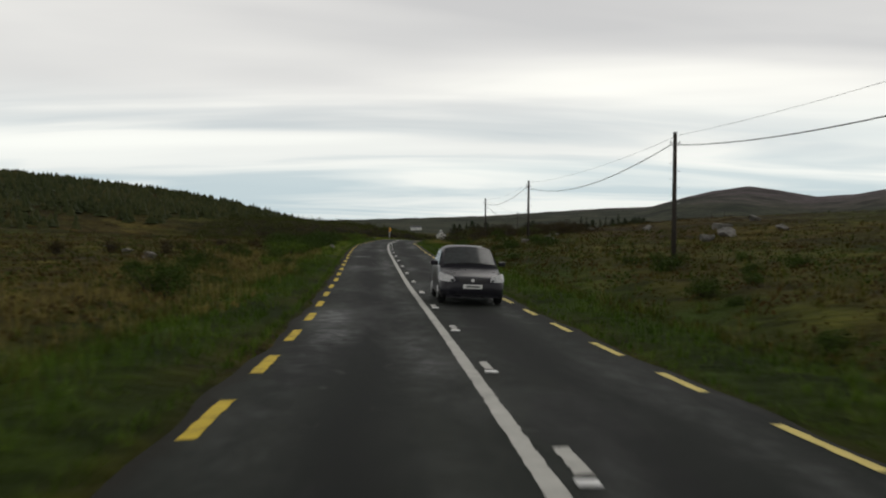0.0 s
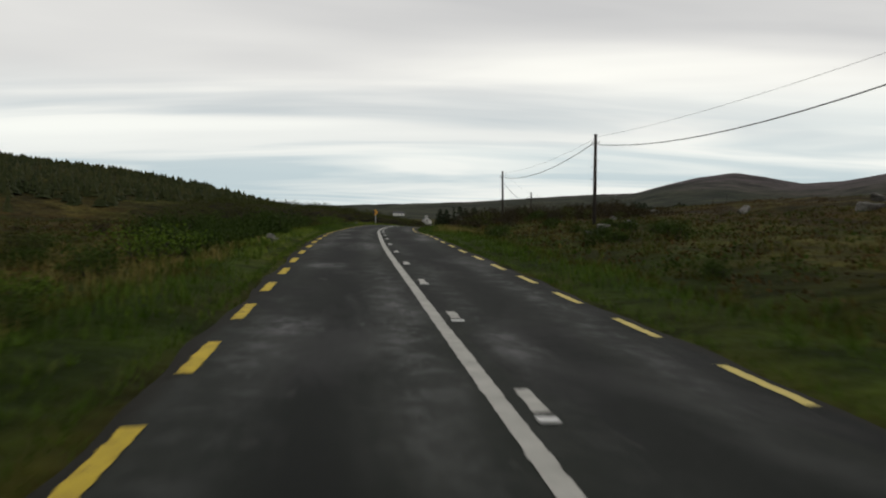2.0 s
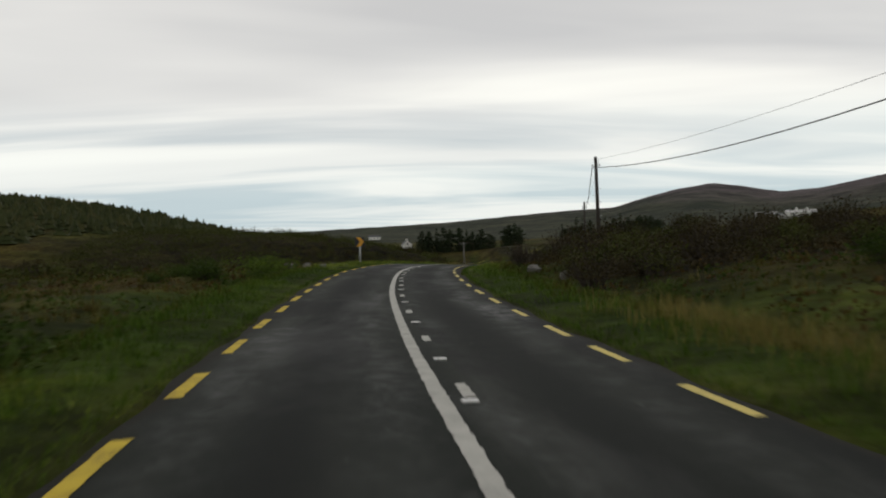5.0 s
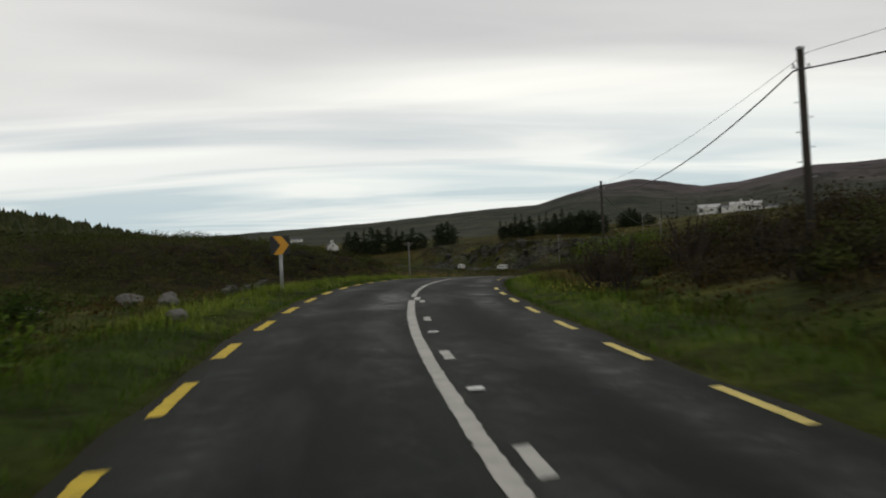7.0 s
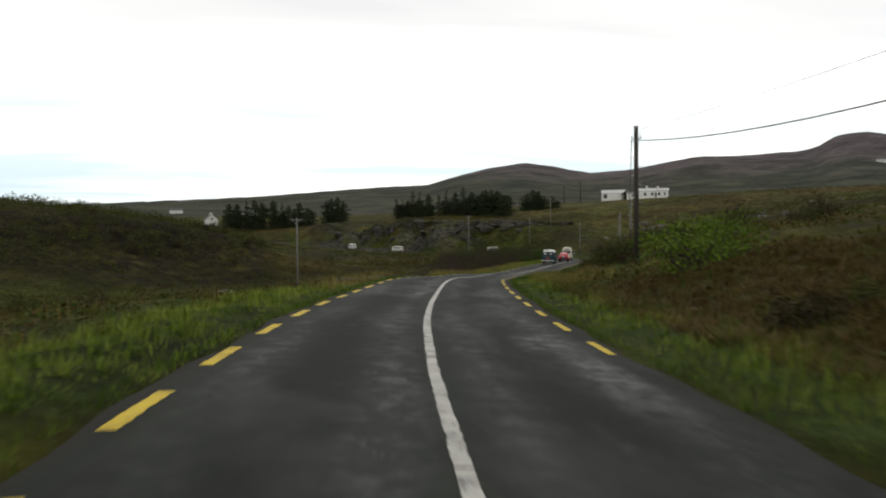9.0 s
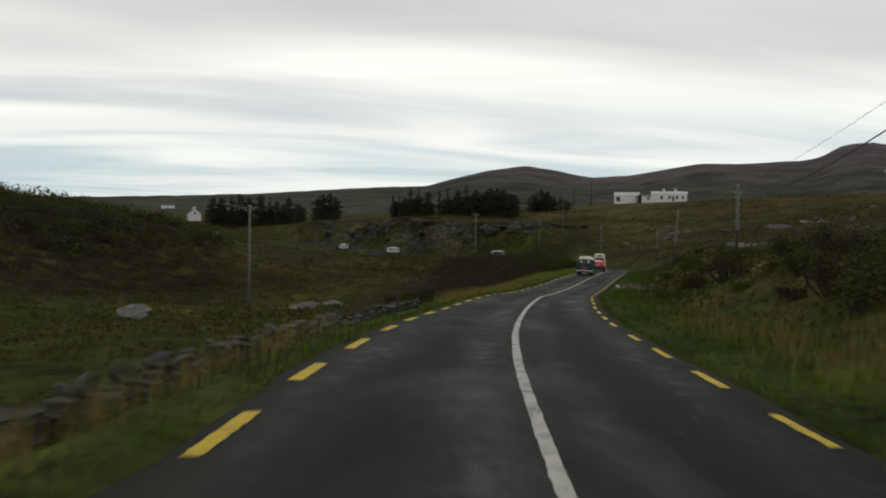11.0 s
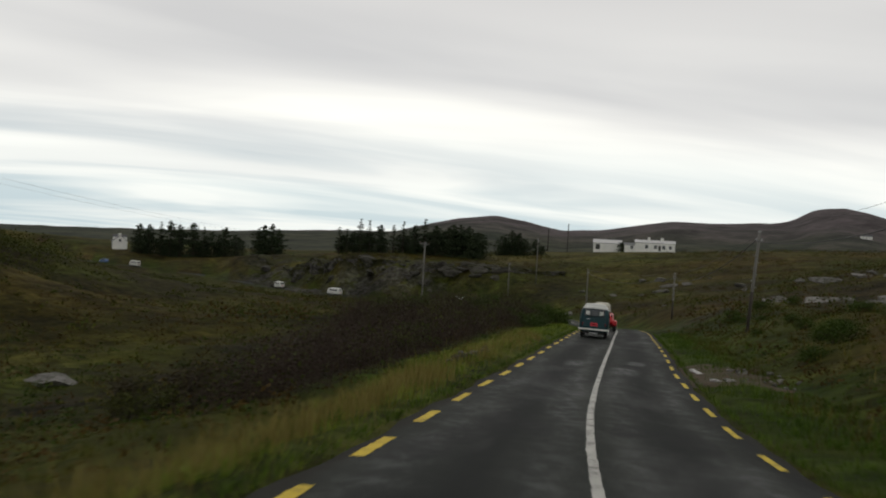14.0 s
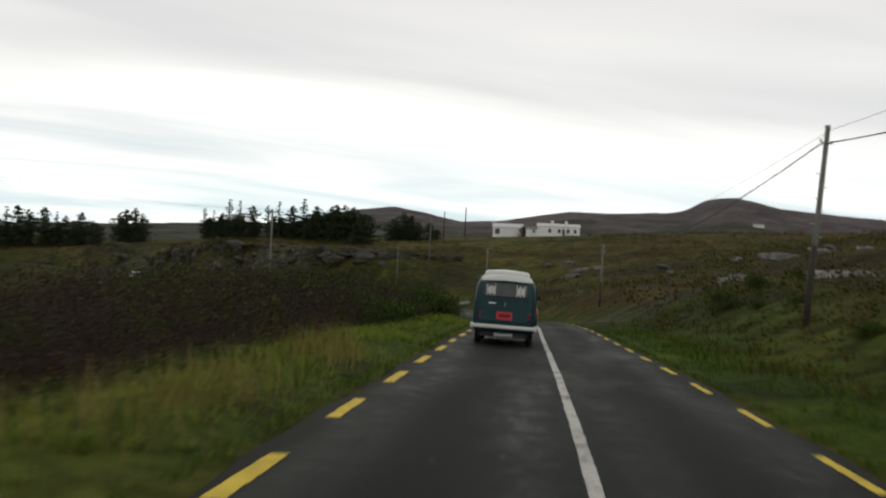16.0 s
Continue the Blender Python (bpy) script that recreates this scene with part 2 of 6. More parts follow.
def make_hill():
    """Olive rough grazing on the low slopes, purple-brown heather and grey screes higher up, lightened and greyed for
    distance haze.
    """
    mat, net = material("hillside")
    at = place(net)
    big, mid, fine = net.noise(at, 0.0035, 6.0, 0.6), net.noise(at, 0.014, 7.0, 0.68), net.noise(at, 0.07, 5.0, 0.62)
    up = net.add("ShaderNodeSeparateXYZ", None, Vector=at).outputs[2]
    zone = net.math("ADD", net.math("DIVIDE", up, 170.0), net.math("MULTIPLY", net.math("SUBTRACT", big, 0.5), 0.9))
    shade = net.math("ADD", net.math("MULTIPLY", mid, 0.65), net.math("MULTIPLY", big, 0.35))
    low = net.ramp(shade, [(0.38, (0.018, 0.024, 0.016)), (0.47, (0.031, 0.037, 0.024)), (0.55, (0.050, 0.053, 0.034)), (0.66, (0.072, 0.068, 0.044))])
    # the paler greys carry the distance haze in the colour
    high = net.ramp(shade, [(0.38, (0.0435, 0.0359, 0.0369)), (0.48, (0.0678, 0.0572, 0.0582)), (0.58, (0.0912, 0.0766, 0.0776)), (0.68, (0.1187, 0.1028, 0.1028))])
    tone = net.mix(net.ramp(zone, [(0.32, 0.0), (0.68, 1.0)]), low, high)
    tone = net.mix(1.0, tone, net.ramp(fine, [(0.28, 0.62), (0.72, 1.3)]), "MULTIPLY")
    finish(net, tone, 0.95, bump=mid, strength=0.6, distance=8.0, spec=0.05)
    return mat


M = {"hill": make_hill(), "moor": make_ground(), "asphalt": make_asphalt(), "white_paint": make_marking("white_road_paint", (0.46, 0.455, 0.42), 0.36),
     "worn_paint": make_marking("worn_white_paint", (0.46, 0.455, 0.42), 0.43), "yellow_paint": make_marking("yellow_road_paint", (0.58, 0.43, 0.045), 0.40),
     "pale_yellow_paint": make_marking("pale_yellow_road_paint", (0.66, 0.54, 0.17), 0.375)}

# ---- the road's line ----
ROAD = [  # x, y, z of the centre line, and its crossfall to the right, every second of driving
    (2.20, -19.5, 0.02, -0.02), (1.10, 0.05, -0.02, -0.020), (0.09, 17.87, -0.22, -0.026), (-1.19, 35.57, -0.15, -0.015), (-2.49, 53.17, 0.18, -0.008), (-3.73, 70.44, 0.54, -0.008),
    (-4.69, 87.58, 0.80, -0.004), (-5.46, 104.42, 0.85, -0.011), (-5.77, 120.77, 0.99, -0.015), (-5.33, 137.06, 1.12, -0.031),
    (-3.63, 153.42, 1.03, -0.047), (-0.67, 169.69, 0.69, -0.041), (3.23, 185.77, 0.14, -0.037), (7.63, 201.72, -0.44, -0.034),
    (12.94, 217.46, -1.29, -0.029), (18.85, 232.93, -2.04, -0.015), (25.23, 248.31, -2.98, -0.028), (32.27, 263.43, -3.54, -0.033),
    (39.55, 278.43, -3.82, -0.027), (46.79, 293.44, -4.20, -0.026)]
BEYOND = [(53.8, 308.0, -4.62, -0.02), (60.2, 322.5, -5.15, -0.01), (66.5, 338.0, -6.0, 0.0), (73.0, 356.0, -6.9, 0.0), (81.0, 380.0, -7.7, 0.0), (90.0, 412.0, -8.4, 0.02),
          (97.0, 446.0, -8.9, 0.03), (97.0, 466.0, -9.0, 0.03), (90.0, 482.0, -9.1, 0.03), (78.0, 493.0, -9.1, 0.02), (66.0, 503.0, -9.1, 0.0), (56.0, 520.0, -8.9, 0.0),
          (48.0, 545.0, -8.5, 0.0), (33.0, 572.0, -7.2, 0.0), (9.0, 598.0, -5.6, 0.0), (-14.0, 630.0, -4.6, 0.0), (-40.0, 690.0, -3.0, 0.0)]


def spline(points, step):
    """A smooth line through the points, at even steps."""
    p = np.array(points, float)
    p = np.vstack([2 * p[0] - p[1], p, 2 * p[-1] - p[-2]])
    out = []
    for a, b, c, d in zip(p[:-3], p[1:-2], p[2:-1], p[3:]):
        for u in np.arange(0, 1, 0.02):
            out.append(0.5 * (2 * b + (c - a) * u + (2 * a - 5 * b + 4 * c - d) * u * u + (3 * b - 3 * c + d - a) * u ** 3))
    out = np.array(out + [p[-2]])
    run = np.concatenate([[0], np.cumsum(np.hypot(*np.diff(out[:, :2], axis=0).T))])
    at = np.arange(0, run[-1], step)
    return np.stack([np.interp(at, run, out[:, k]) for k in range(4)], 1)


LINE = spline(ROAD + BEYOND, 0.5)
START = 19.53  # metres of road behind the first camera's station
STATION = np.arange(len(LINE)) * 0.5 - START
AHEAD = np.gradient(LINE[:, :2], axis=0)
AHEAD /= np.hypot(*AHEAD.T)[:, None]
RIGHT = np.stack([AHEAD[:, 1], -AHEAD[:, 0]], 1)
EDGE_L, EDGE_R = -2.59, 2.51   # the yellow edge marks
KERB_L, KERB_R = -2.85, 2.80   # the edges of the tar


def on_road(s, d, up=0.0):
    """The point of the road at station s, d metres to the right of the centre line."""
    s = np.asarray(s, float)
    x, y, z, fall = (np.interp(s, STATION, LINE[:, k]) for k in range(4))
    rx, ry = np.interp(s, STATION, RIGHT[:, 0]), np.interp(s, STATION, RIGHT[:, 1])
    return np.stack([x + rx * d, y + ry * d, z + fall * d + up], -1)


def heading(s):
    """The road's heading at s, in degrees to the left of +y."""
    return math.degrees(math.atan2(-np.interp(s, STATION, AHEAD[:, 0]), np.interp(s, STATION, AHEAD[:, 1])))


def from_road(x, y):
    """Station, distance to the right and the road's height for many places."""
    x, y = np.ravel(x), np.ravel(y)
    best = np.empty(len(x), int)
    for k in range(0, len(x), 20000):
        dx, dy = x[k:k + 20000, None] - LINE[None, ::2, 0], y[k:k + 20000, None] - LINE[None, ::2, 1]
        best[k:k + 20000] = np.argmin(dx * dx + dy * dy, 1) * 2
    px, py = x - LINE[best, 0], y - LINE[best, 1]
    along = px * AHEAD[best, 0] + py * AHEAD[best, 1]
    d = px * RIGHT[best, 0] + py * RIGHT[best, 1]
    far = np.hypot(px, py)
    d = np.where(np.abs(along) > 2, np.sign(d) * far, d)
    s = STATION[best] + np.clip(along, -2, 2)
    z = np.interp(s, STATION, LINE[:, 2]) + np.interp(s, STATION, LINE[:, 3]) * np.clip(d, -4, 4)
    return s, d, z


# ---- the lie of the land ----
LEVELS_WEST = [(-30, -20, -.6), (-30, 30, -.5), (-70, 60, -.2), (-30, 90, .1), (-100, 130, 1), (-60, 170, .3), (-28, 140, .3), (-25, 168, -.6), (-40, 200, -3.5),
               (-18, 212, -3.6), (6, 276, -7.2), (14, 280, -7.0), (10, 246, -5.0), (11, 262, -6.6), (-2, 262, -6.9), (-22, 247, -5.6), (-60, 270, -5), (10, 330, -6.7), (-40, 362, 2.2), (-10, 360, .0), (-34, 312, 1.5), (-14, 316, .2), (-2, 320, -.9), (8, 324, -4.8), (-20, 288, -5.4), (-4, 300, -5.6), (-42, 284, -4.6), (22, 352, -6.3),
               (0, 430, -8.0), (-60, 450, -3), (37, 308, -4.7), (46, 334, -5.2)]
LEVELS_EAST = [(25, 0, .6), (30, 50, 1.0), (60, 60, 3), (25, 92, 1.7), (30, 145, 3.4), (16, 160, 2.1), (9, 148, 1.5), (47, 190, 5.0), (70, 130, 6), (120, 150, 8), (45, 200, 4.4), (25, 200, 1.7), (75, 257, 2.4),
               (50, 264, -1.1), (38, 246, -.9), (62, 285, -2.0), (66, 290, -2.3), (92, 318, -1.3), (55, 290, -2.4), (75, 315, -2.1), (85, 345, -3.2), (110, 330, 2.0), (125, 346, 4.6), (142, 378, 5.6)]
LEVELS_FAR = [(174, 499, 8.0), (190, 575, 10.9), (200, 512, 11.4), (250, 500, 14), (118, 480, -2.5), (112, 430, -5.0), (131, 552, 5.8), (78, 396, -7.4),
              (100, 400, -6.5), (60, 420, -8.6), (70, 460, -10.0), (86, 447, -10.2), (84, 470, -9.9), (66, 482, -9.9), (50, 500, -10.0), (38, 522, -9.9), (29, 545, -9.6), (16, 565, -8.6), (0, 580, -7.6), (-16, 600, -6.8),
              (90, 502, .2), (72, 514, .6), (105, 500, 1.2), (64, 528, 1.5), (107, 518, 3.2)]
LEVELS_BEYOND = [
              (52, 562, -4.0), (45, 578, -.8), (2, 637, -2.8), (48, 612, -.4), (-1, 657, -2.0), (20, 612, -4.6), (10, 480, -8.6), (-30, 500, -5),
              (300, 350, 14), (160, 200, 9), (-150, 300, 2), (-100, 560, 0), (100, 640, 6), (10, -120, 0), (-120, -60, 0), (120, -60, 3)]
KNOTS = np.array(LEVELS_WEST + LEVELS_EAST + LEVELS_FAR + LEVELS_BEYOND, float)
SOFT = 9.0


def _kernel(dx, dy):
    return np.sqrt(dx * dx + dy * dy + SOFT * SOFT)


_K = _kernel(KNOTS[:, None, 0] - KNOTS[None, :, 0], KNOTS[:, None, 1] - KNOTS[None, :, 1])
_n = len(KNOTS)
_A = np.block([[_K, np.ones((_n, 1))], [np.ones((1, _n)), np.zeros((1, 1))]])
WEIGHTS = np.linalg.solve(_A, np.append(KNOTS[:, 2], 0))

SKYLINE = [(-180, 1.2), (-60, 1.5), (-30, 1.2), (-17, .9), (-8, .92), (-3.4, 1.08), (0, 1.2), (2.7, 1.32), (5.5, 1.5), (9, 1.75), (12.3, 1.88), (14.4, 2.45), (16, 2.75),
           (17.9, 3.0), (19.5, 2.8), (21.6, 2.42), (23.8, 2.55), (27.4, 3.13), (30.3, 3.18), (33, 3.34), (33.8, 3.5), (34.7, 4.0), (35.5, 4.17), (36.4, 4.2), (37.4, 4.02), (38.5, 3.72), (41, 3.5), (46, 3.1),
           (60, 2.5), (90, 1.8), (180, 1.2)]  # bearing to the right of +y and height of the far hills, degrees


def smooth(a, b, x):
    u = np.clip((x - a) / (b - a), 0, 1)
    return u * u * (3 - 2 * u)


def waves(x, y, size, seed):
    """Cheap smooth unevenness, about -1 to 1."""
    rng = np.random.RandomState(seed)
    out = np.zeros_like(x)
    for k in range(7):
        a, ph = rng.uniform(0, 2 * np.pi), rng.uniform(0, 2 * np.pi)
        f = 2 * np.pi / (size * rng.uniform(0.55, 1.6))
        out += np.sin((x * np.cos(a) + y * np.sin(a)) * f + ph + 1.3 * np.sin((x * np.sin(a) - y * np.cos(a)) * f * 0.6 + ph))
    return out / 4.0


def ridge(x, y):
    """The long wooded ridge on the left."""
    return 31 * np.exp(-((x + 256) / 114) ** 2 / 2 - ((y - 551) / 215) ** 2 / 2) + 3.4 * np.exp(-((x + 128) / 34) ** 2 / 2 - ((y - 505) / 80) ** 2 / 2)


def land(x, y):
    """The ground's height, with station and distance from the road."""
    x, y = np.asarray(x, float).ravel(), np.asarray(y, float).ravel()
    z = np.full(len(x), WEIGHTS[-1])
    for k in range(_n):
        z += WEIGHTS[k] * _kernel(x - KNOTS[k, 0], y - KNOTS[k, 1])
    z += 0.14 * waves(x, y, 34, 1) + 0.16 * waves(x, y, 11, 2) + 0.12 * waves(x, y, 4.5, 3)
    far = np.hypot(x - 10, y - 180)
    z = z + (4 - z) * smooth(440, 800, far)
    z += ridge(x, y)
    s, d, road = from_road(x, y)
    off = np.where(d > 0, d - KERB_R, -d + KERB_L)   # metres beyond the tar
    far_bend, steep = (d < 0) * smooth(470, 490, s), (d < 0) * smooth(198, 216, s) * (1 - smooth(247, 262, s))
    near = 1 - smooth(1.0 + 6 * far_bend + steep, 10.0 + 9 * far_bend - 4.0 * steep, off)
    bank = road + np.where(off < 0.15, -0.16, -0.05 + 0.10 * smooth(0.3, 1.4, off) - 0.30 * smooth(1.6, 3.4, off) * (1 - 0.8 * smooth(3.4, 6, off)))
    bank -= 0.78 * smooth(0.5, 2.2, off) * (d < 0) * smooth(182, 196, s) * (1 - smooth(248, 270, s))
    bank += 0.07 * waves(x, y, 3.1, 5) * smooth(0.4, 1.5, off)
    z = z + (bank - z) * near
    return z, s, d, off


def far_hills(bearing, far):
    """Height of the far hills, by bearing in degrees and distance from the middle of the walk."""
    top = np.tan(np.radians(np.interp(bearing, *np.array(SKYLINE).T))) * 2800
    x, y = far * np.sin(np.radians(bearing)), far * np.cos(np.radians(bearing))
    up = smooth(600, 2800, far) ** 1.15
    z = 1.0 + top * up + (0.10 * top * waves(x, y, 700, 4) + 0.05 * top * waves(x, y, 260, 6)) * up * (1 - smooth(1900, 2600, far))
    z += 1.1 * waves(x, y, 90, 7) * up
    return np.where(far > 2800, z * (1 - 0.5 * smooth(2800, 4600, far)), z)


def heights(x, y):
    return land(x, y)[0]


# ---- building helpers ----
def mesh_object(name, verts, faces, mat, parent=None, label="", smooth_shade=False, at=None):
    me = bpy.data.meshes.new(name)
    me.from_pydata(np.asarray(verts).tolist() if isinstance(verts, np.ndarray) else verts, [], faces.tolist() if isinstance(faces, np.ndarray) else faces)
    me.materials.append(mat)
    if smooth_shade:
        me.polygons.foreach_set("use_smooth", [True] * len(me.polygons))
    me.update()
    ob = new(name, me)
    if parent:
        ob.parent = parent
    if at is not None:
        ob.matrix_basis = at
    if label:
        ob["label"] = label
    return ob


def part(name, bm, mat, parent=None, label="", smooth_shade=False):
    """Links a bmesh as one mesh object under a thing or a part."""
    me = bpy.data.meshes.new(name)
    bmesh.ops.recalc_face_normals(bm, faces=bm.faces)
    bm.to_mesh(me)
    bm.free()
    me.materials.append(mat)
    if smooth_shade:
        me.polygons.foreach_set("use_smooth", [True] * len(me.polygons))
    ob = new(name, me)
    if parent:
        ob.parent = parent
    if label:
        ob["label"] = label
    return ob


def empty(name, m, label, category, group="", kind=""):
    ob = new(name)
    ob.matrix_basis = m
    return tagged(ob, label, category, group, kind)


def box(bm, size, at=(0, 0, 0), turn=(0, 0, 0), bevel=0.0, taper=None):
    """A box round at; taper scales its top in x and y."""
    m = pose(*at, *turn) @ Matrix.Diagonal((*size, 1))
    vs = bmesh.ops.create_cube(bm, size=1, matrix=Matrix())["verts"]
    if taper:
        for v in vs:
            if v.co.z > 0:
                v.co.x *= taper[0]
                v.co.y *= taper[1]
    bmesh.ops.transform(bm, matrix=m, verts=vs)
    if bevel:
        es = list({e for v in vs for e in v.link_edges})
        bmesh.ops.bevel(bm, geom=es, offset=bevel, segments=2, affect="EDGES", profile=0.5)
    return bm


def tube(bm, a, b, r1, r2=None, n=10):
    """A tapered round bar from a to b."""
    a, b = Vector(a), Vector(b)
    r2 = r1 if r2 is None else r2
    m = Matrix.Translation((a + b) / 2) @ (b - a).to_track_quat("Z", "Y").to_matrix().to_4x4()
    bmesh.ops.create_cone(bm, cap_ends=True, segments=n, radius1=r1, radius2=r2, depth=(b - a).length, matrix=m)
    return bm


# ---- ground ----
def spread(lo, hi, step, reach, growth=1.085):
    mid = list(np.arange(lo, hi + step / 2, step))
    left, right, g = [], [], step
    while lo - sum(left) > -reach:
        g *= growth
        left.append(g)
    g = step
    while hi + sum(right) < reach:
        g *= growth
        right.append(g)
    return np.array([lo - v for v in np.cumsum(left)[::-1]] + mid + [hi + v for v in np.cumsum(right)])


GX, GY = spread(-26, 76, 0.9, 4600), spread(-14, 330, 1.1, 4600)
gx, gy = np.meshgrid(GX, GY)
gz, gs, gd, goff = land(gx, gy)
cols, rows_n = len(GX), len(GY)
idx = np.arange(cols * rows_n).reshape(rows_n, cols)
quads = np.stack([idx[:-1, :-1], idx[:-1, 1:], idx[1:, 1:], idx[1:, :-1]], -1).reshape(-1, 4)
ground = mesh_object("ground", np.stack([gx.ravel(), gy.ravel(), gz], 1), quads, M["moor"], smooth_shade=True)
tagged(ground, "dark brown and green boggy moorland with heather and rough grass", "ground", kind="structure")
meadow = 0.85 * np.exp(-(((gx.ravel() + 4) / 34) ** 2 + ((gy.ravel() - 240) / 65) ** 2)) * (gd < 0)
verge = (1 - smooth(2.0, 8.0, goff + 2.2 * waves(gx.ravel(), gy.ravel(), 9, 8))) * smooth(0, .4, goff)
fx, fy = gx.ravel(), gy.ravel()
straw = 0.25 * (1 - smooth(1.0, 4.5, goff)) * (gd < 0) * smooth(180, 200, gs) * (1 - smooth(275, 300, gs))
straw = np.maximum(straw, 0.55 * smooth(0.2, .8, waves(fx, fy, 60, 12)) * (goff > 6))
field = np.exp(-((fx - 190) / 90) ** 2 - ((fy - 545) / 50) ** 2)
straw = np.maximum(straw, 1.0 * field)
rocky = np.exp(-((fx - 76) / 32) ** 2 - ((fy - 508) / 14) ** 2) + np.exp(-((fx - 50) / 12) ** 2 - ((fy - 562) / 26) ** 2) + 0.6 * np.exp(-((fx - 92) / 40) ** 2 - ((fy - 318) / 16) ** 2) + 0.35 * np.exp(-((fx - 40) / 35) ** 2 - ((fy - 160) / 40) ** 2)
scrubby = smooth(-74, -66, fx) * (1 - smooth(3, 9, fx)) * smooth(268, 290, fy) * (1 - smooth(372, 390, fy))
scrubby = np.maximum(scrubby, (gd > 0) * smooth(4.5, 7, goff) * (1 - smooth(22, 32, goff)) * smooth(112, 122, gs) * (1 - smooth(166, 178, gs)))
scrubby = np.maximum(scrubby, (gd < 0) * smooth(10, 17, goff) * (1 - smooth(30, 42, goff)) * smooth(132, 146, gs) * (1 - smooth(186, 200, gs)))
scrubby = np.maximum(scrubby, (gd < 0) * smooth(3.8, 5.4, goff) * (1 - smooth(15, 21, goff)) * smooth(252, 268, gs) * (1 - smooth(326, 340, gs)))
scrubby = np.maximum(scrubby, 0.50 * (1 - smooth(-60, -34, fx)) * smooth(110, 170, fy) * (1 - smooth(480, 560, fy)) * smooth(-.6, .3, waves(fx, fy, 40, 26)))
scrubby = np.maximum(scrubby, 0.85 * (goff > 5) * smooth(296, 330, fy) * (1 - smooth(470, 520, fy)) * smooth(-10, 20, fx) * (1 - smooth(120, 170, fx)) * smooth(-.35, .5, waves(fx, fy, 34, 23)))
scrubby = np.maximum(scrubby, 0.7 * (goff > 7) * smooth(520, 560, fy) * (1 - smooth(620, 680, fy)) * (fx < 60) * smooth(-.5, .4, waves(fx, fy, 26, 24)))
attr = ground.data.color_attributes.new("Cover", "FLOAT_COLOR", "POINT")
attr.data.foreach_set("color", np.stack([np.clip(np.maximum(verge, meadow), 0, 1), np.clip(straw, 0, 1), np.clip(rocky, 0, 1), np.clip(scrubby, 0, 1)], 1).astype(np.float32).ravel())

bearings = np.concatenate([np.arange(-180, -40, 4.0), np.arange(-40, 60, 0.4), np.arange(60, 180.1, 4.0)])
ranges = np.concatenate([np.linspace(600, 2800, 40), np.linspace(2850, 4600, 8)])
hb, hr = np.meshgrid(bearings, ranges)
hz = far_hills(hb.ravel(), hr.ravel())
hx, hy = 10 + hr.ravel() * np.sin(np.radians(hb.ravel())), 180 + hr.ravel() * np.cos(np.radians(hb.ravel()))
hi_ = np.arange(hb.size).reshape(hb.shape)
hq = np.stack([hi_[:-1, :-1], hi_[:-1, 1:], hi_[1:, 1:], hi_[1:, :-1]], -1).reshape(-1, 4)
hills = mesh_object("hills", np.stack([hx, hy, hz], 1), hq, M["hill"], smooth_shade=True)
tagged(hills, "far hazy grey-brown heather hills with a rounded summit", "hills", kind="structure")

# ---- road and markings ----
ss = np.arange(STATION[0], STATION[-1], 0.5)
ds = np.concatenate([[KERB_L], np.arange(-2.6, 2.61, 0.2), [KERB_R]])
last_d = len(ds) - 1
ragged = 0.05 * np.sin(ss * 0.7) + 0.03 * np.sin(ss * 1.9 + 1)
grid = np.stack([on_road(ss, d + (ragged if k == last_d else -ragged if k == 0 else 0), (-0.035 if k in (0, last_d) else 0.0)) for k, d in enumerate(ds)], 1)
n_s, n_d = grid.shape[:2]
ri = np.arange(n_s * n_d).reshape(n_s, n_d)
rq = np.stack([ri[:-1, :-1], ri[:-1, 1:], ri[1:, 1:], ri[1:, :-1]], -1).reshape(-1, 4)
road = mesh_object("road", grid.reshape(-1, 3), rq, M["asphalt"], smooth_shade=True)
tagged(road, "narrow two-lane tarmac road, dark grey, patched and damp", "road", kind="structure")
uvs = np.stack([np.broadcast_to(ds, (n_s, n_d)), np.broadcast_to(ss[:, None], (n_s, n_d))], -1).reshape(-1, 2)
# station, distance from the centre line, length and width of the pale patches, worn tar and painted wet sheen alike
PALE_PATCHES = [(21.2, -2.1, 4.4, .6), (17, -1.95, 3.0, .7), (46.6, .6, 2.4, .5), (48.2, -1.9, 1.8, .6), (60, -1.7, 2, .8), (85, 2.1, 6, .5), (80, 1.9, 3.4, .6), (86.7, -1.8, 2.2, .6), (79.8, -1.6, 1.8, .5), (109, 2.1, 5, .8),
        (147.4, -.55, 5.6, .8), (143.4, -.6, 2.4, .7), (149.2, 1.9, 1.2, .7), (157.5, 1.9, 1.6, .9), (145, 1.8, 5, .5), (165, 2.0, 5, .6), (169, 1.8, 2.6, .8), (232, 1.5, 4, .7), (273, -.95, 3, .6), (271.3, .75, 3.4, .8), (276, 1.2, 2.2, .7)]
wear_s, wear_d = np.repeat(ss, n_d), np.tile(ds, n_s)
wear = np.zeros(len(wear_s))
for s0, d0, long, wide in PALE_PATCHES:
    wear = np.maximum(wear, np.exp(-((wear_s - s0) / (long * 0.55)) ** 4 - ((wear_d - d0) / (wide * 0.55)) ** 4))
pale_map = road.data.attributes.new("PaleTar", "FLOAT", "POINT")
pale_map.data.foreach_set("value", wear.astype(np.float32))
uv_layer = road.data.uv_layers.new(name="Along")
uv_layer.data.foreach_set("uv", uvs[rq.ravel()].astype(np.float32).ravel())


